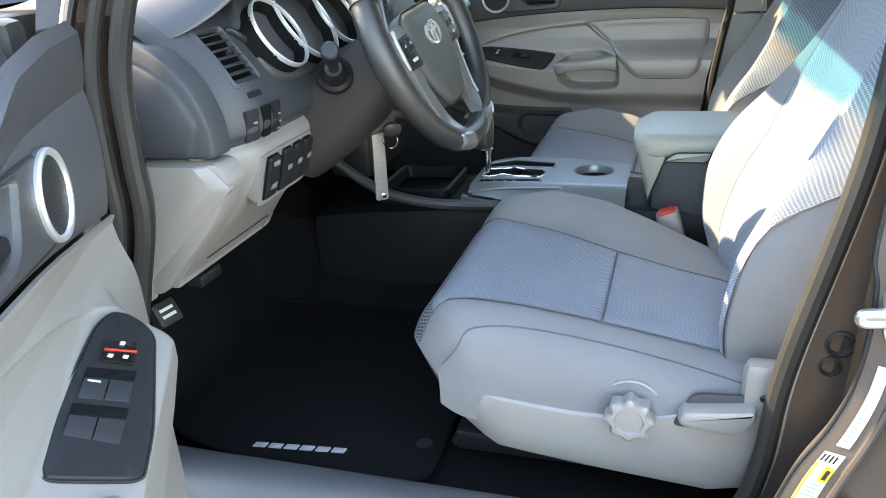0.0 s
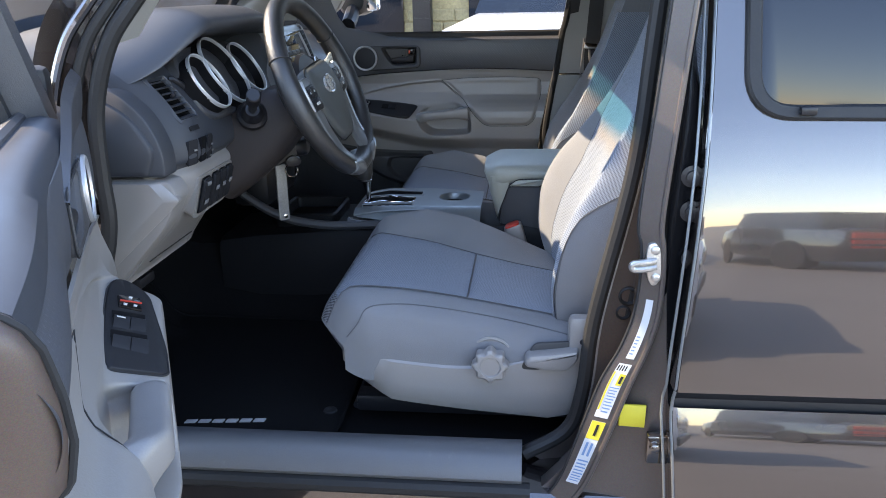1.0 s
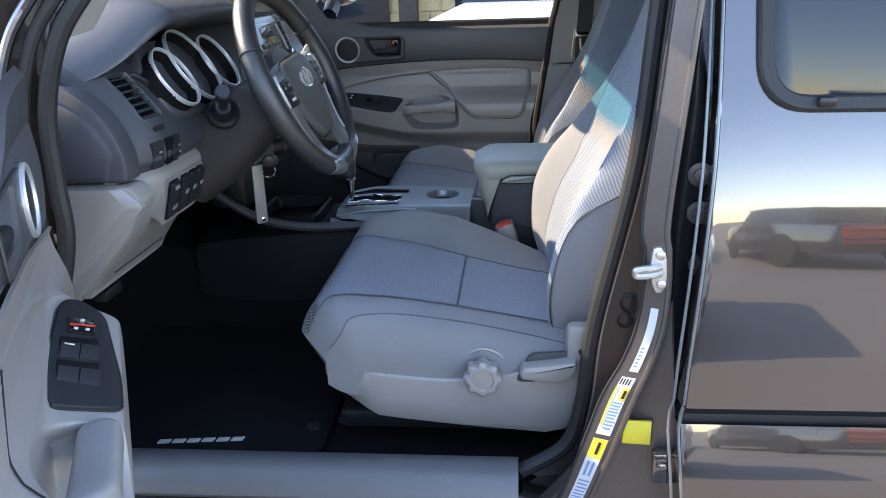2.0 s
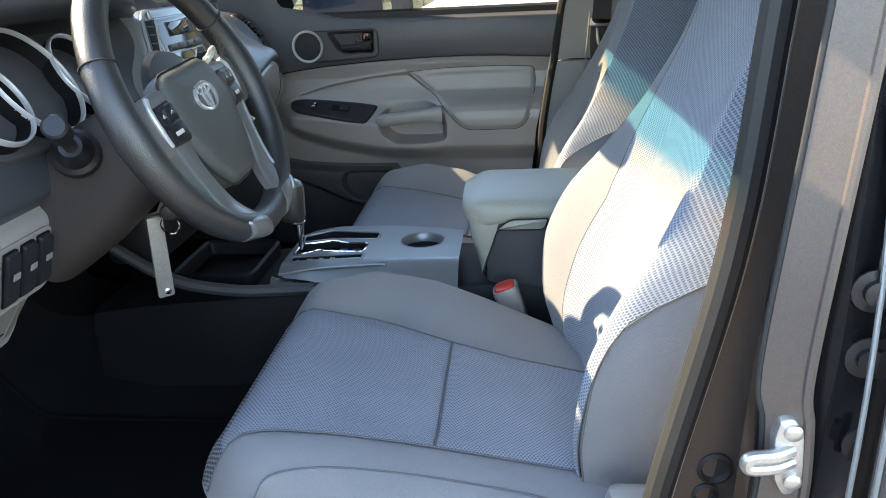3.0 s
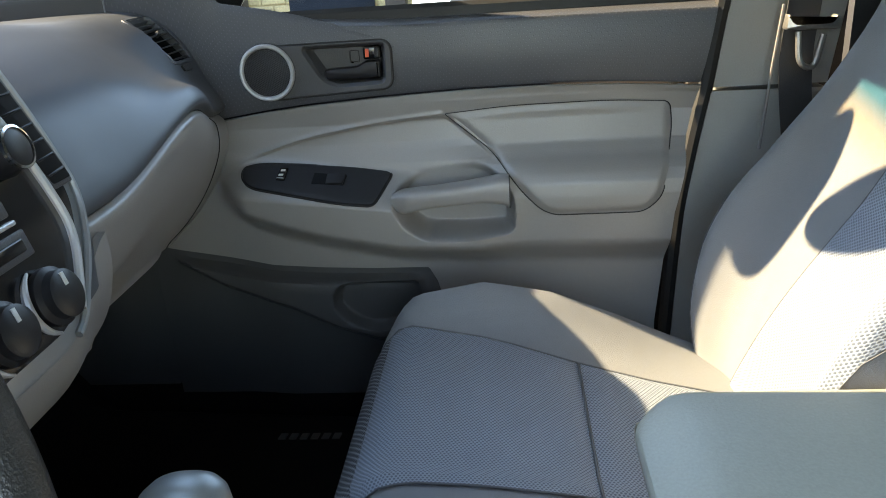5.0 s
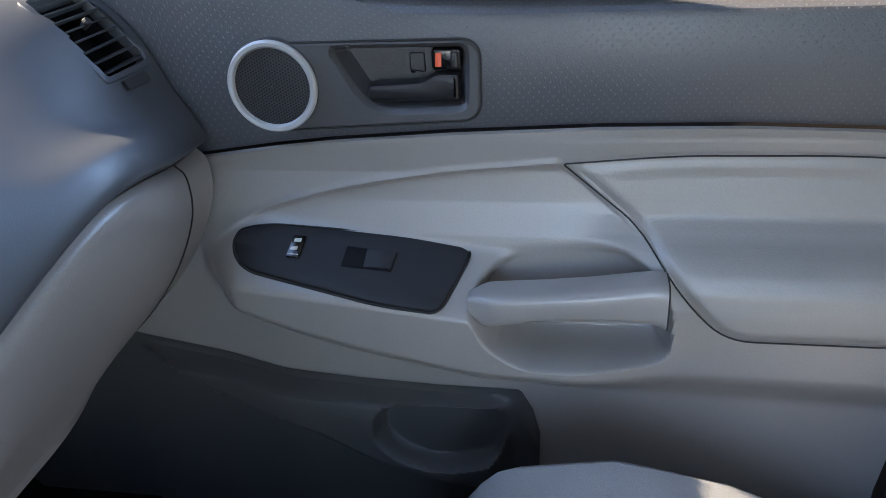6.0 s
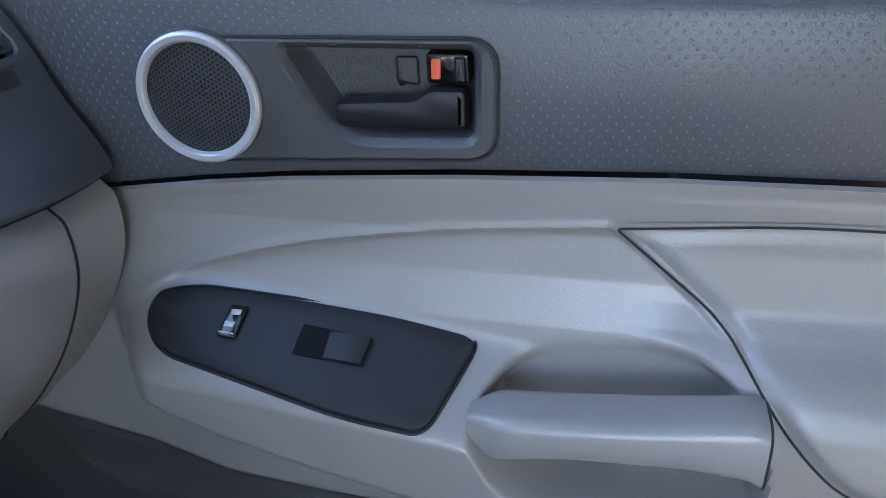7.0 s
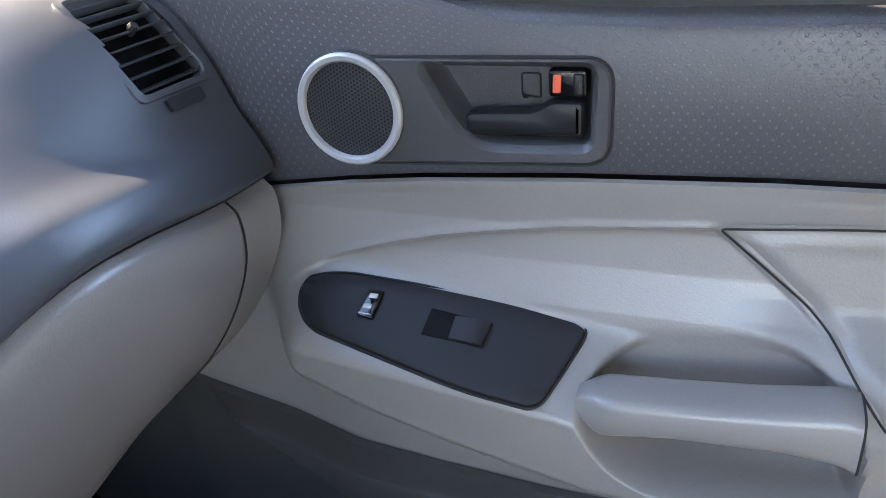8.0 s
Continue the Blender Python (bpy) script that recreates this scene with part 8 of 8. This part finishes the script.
def parked_car(name, x, y, turn, length, width, height, hood_h, paint, label, truck=False, tail=None):
    """A parked vehicle built about its middle, nose along +x before it is turned."""
    c = thing(name, (0, 0, 0), label, "car" if not truck else "pickup truck")
    L, W_, H = length / 2, width / 2, height
    bm = B()
    rings = []
    for xx, zb, zt, k in ((-L, 0.45, hood_h, 0.90), (-L + 0.1, 0.30, hood_h + 0.03, 0.98), (-L * 0.5, 0.25, hood_h + 0.05, 1.0), (0, 0.25, hood_h + 0.04, 1.0), (L * 0.45, 0.25, hood_h, 1.0), (L - 0.15, 0.30, hood_h - 0.08, 0.95), (L, 0.42, hood_h - 0.16, 0.85)):
        rings.append([Vector((xx, v * W_ * k, GZ + z)) for v, z in ((-0.95, zb), (-1, zb + 0.12), (-1, (zb + zt) / 2), (-0.95, zt - 0.05), (-0.85, zt), (0.85, zt), (0.95, zt - 0.05), (1, (zb + zt) / 2), (1, zb + 0.12), (0.95, zb))])
    loft(bm, rings)
    part("body", bm, paint, c)
    bm = B()
    rings = []
    x0, x1 = (-L * 0.15, L * 0.42) if truck else (-L * 0.85, L * 0.40)
    for t, dx0, dx1, k in ((0, 0, 0, 0.90), (1, 0.12 if truck else 0.3, -0.5, 0.74)):
        z = GZ + hood_h + (H - hood_h) * t
        rings.append([Vector((x0 + dx0, -W_ * k, z)), Vector((x1 + dx1, -W_ * k, z)), Vector((x1 + dx1, W_ * k, z)), Vector((x0 + dx0, W_ * k, z))])
    loft(bm, rings)
    part("cabin_glass", bm, PRIVACY, c, "dark cabin windows")
    bm = B()
    box(bm, ((x0 + x1) / 2 - 0.05, 0, GZ + H), (x1 - x0 - 0.5, W_ * 1.5, 0.06), 0.03)
    part("roof", bm, paint, c)
    for sx in (-L * 0.62, L * 0.62):
        for sy in (-1, 1):
            wheel_part(c, sx, sy * (W_ - 0.10), 0.36, 0.22, RUBBER, SILVER)
    for sy in (-1, 1):
        bm = B()
        box(bm, (L - 0.05, sy * W_ * 0.68, GZ + hood_h - 0.26), (0.16, W_ * 0.36, 0.15), 0.03)
        part("headlight", bm, CHROME, c)
        bm = B()
        if tail == "bars":
            for k in range(3):
                box(bm, (-L + 0.02, sy * W_ * (0.42 + 0.0), GZ + hood_h - 0.10 - k * 0.13), (0.10, W_ * 0.72, 0.055 if k == 2 else 0.095), 0.012)
        else:
            box(bm, (-L + 0.03, sy * W_ * 0.80, GZ + hood_h - 0.18), (0.10, W_ * 0.26, 0.22), 0.02)
        part("tail_light", bm, RED, c, "red tail light")
    bm = B()
    box(bm, (L - 0.01, 0, GZ + 0.48), (0.14, width * 0.92, 0.16), 0.04)
    part("bumper", bm, CHROME if truck else BLACK, c)
    if truck:
        bm = B()
        box(bm, (L - 0.02, 0, GZ + hood_h - 0.28), (0.10, W_ * 1.20, 0.30), 0.03)
        gr = part("grille", bm, BLACK, c)
        for k in range(2):
            bm = B()
            box(bm, (L + 0.035, 0, GZ + hood_h - 0.22 - 0.12 * k), (0.05, W_ * 1.25, 0.06), 0.012)
            part("grille_bar", bm, CHROME, gr, "chrome grille bar")
        bm = B()
        plate(bm, circle(0, 0, 0.16, 32, 0.065), axes((L + 0.062, 0, GZ + hood_h - 0.26), (0, 1, 0), (0, 0, 1), (1, 0, 0)), 0.02, 0.008, -0.02)
        part("badge", bm, mk("badge_blue", (0.03, 0.09, 0.30), 0.25, var=0.02, bump=0.0), gr, "blue oval badge")
    c.matrix_world = Matrix.Translation((x, y, 0)) @ Matrix.Rotation(radians(turn), 4, "Z")
    return c


CARWHITE = mk("white_paint", (0.75, 0.76, 0.77), 0.25, var=0.03, big=1, bump=0.0, coat=0.8)
CARRED = mk("red_paint", (0.45, 0.02, 0.025), 0.25, var=0.03, big=1, bump=0.0, coat=0.8)
CARDARK = mk("dark_paint", (0.022, 0.022, 0.026), 0.25, var=0.03, big=1, bump=0.0, coat=0.8)
CARSILVER = mk("silver_paint", (0.42, 0.43, 0.44), 0.28, metal=0.6, var=0.03, big=1, bump=0.0, coat=0.8)
parked_car("parked_truck", 1.05, 7.4, -100, 5.4, 1.95, 1.80, 1.15, CARWHITE, "white pickup truck with a chrome grille, parked nose on", True)
parked_car("parked_car", 4.25, -11.1, -105, 4.6, 1.85, 1.45, 0.95, CARDARK, "dark coupe with three red bars in its tail", tail="bars")
parked_car("parked_car", 0.2, -13.5, 80, 4.7, 1.85, 1.55, 0.95, CARSILVER, "silver car parked across the lot")
parked_car("parked_car", 10.5, -11.0, 95, 4.7, 1.9, 1.7, 1.0, CARDARK, "dark car parked across the lot")
parked_car("parked_car", -1.3, -4.3, 10, 4.8, 1.9, 1.75, 1.05, CARWHITE, "white car parked beside the open door")
parked_car("parked_car", -5.2, 6.5, 60, 4.7, 1.9, 1.6, 1.0, CARRED, "red car parked ahead across the lot")
parked_car("parked_car", -8.5, 1.0, 85, 4.7, 1.9, 1.6, 1.0, CARSILVER, "silver car parked ahead of the truck")
parked_car("parked_car", 9.0, 4.5, -95, 4.7, 1.9, 1.6, 1.0, CARRED, "red car parked behind the truck")

wallb = thing("stone_building", (-0.5, 11.5, GZ), "low building with a tan stone front and dark posts", "building")
bm = B()
box(bm, (2.0, 12.0, GZ + 1.8), (22, 1.0, 3.6), 0.03)
part("wall", bm, STONE, wallb)
rnd = random.Random(4)
for k in range(7):
    bm = B()
    box(bm, (-6.0 + k * 2.4, 11.25, GZ + 1.6), (0.30, 0.30, 3.2), 0.02)
    part("post", bm, BROWNPL, wallb, "dark brown post")
for k in range(5):
    bm = B()
    box(bm, (-4.6 + k * 2.4, 11.46, GZ + 1.35), (1.3, 0.06, 1.7), 0.01)
    w_ = part("window", bm, PRIVACY, wallb)
    bm = B()
    box(bm, (-4.6 + k * 2.4, 11.43, GZ + 0.47), (1.45, 0.12, 0.08), 0.01)
    part("sill", bm, BROWNPL, w_)
bm = B()
box(bm, (2.0, 11.4, GZ + 3.75), (22.6, 2.0, 0.25), 0.03)
part("roof", bm, DARK, wallb)
mesh0 = None
for k in range(40):
    for j in range(5):
        bm = B() if mesh0 is None else None
        if bm is not None:
            box(bm, (0, 0, 0), (0.38, 0.05, 0.20), 0.02, 1)
            stn = link_mesh("stone", bm, STONE)
            mesh0 = stn.data
        else:
            stn = new("stone", mesh0)
        stn.parent = wallb
        stn.matrix_parent_inverse = Matrix.Translation(-wallb.location)
        stn.matrix_basis = Matrix.Translation((-6.5 + k * 0.40 + (0.2 if j % 2 else 0) + rnd.uniform(-0.01, 0.01), 11.49 + rnd.uniform(-0.012, 0.012), GZ + 0.12 + j * 0.215))
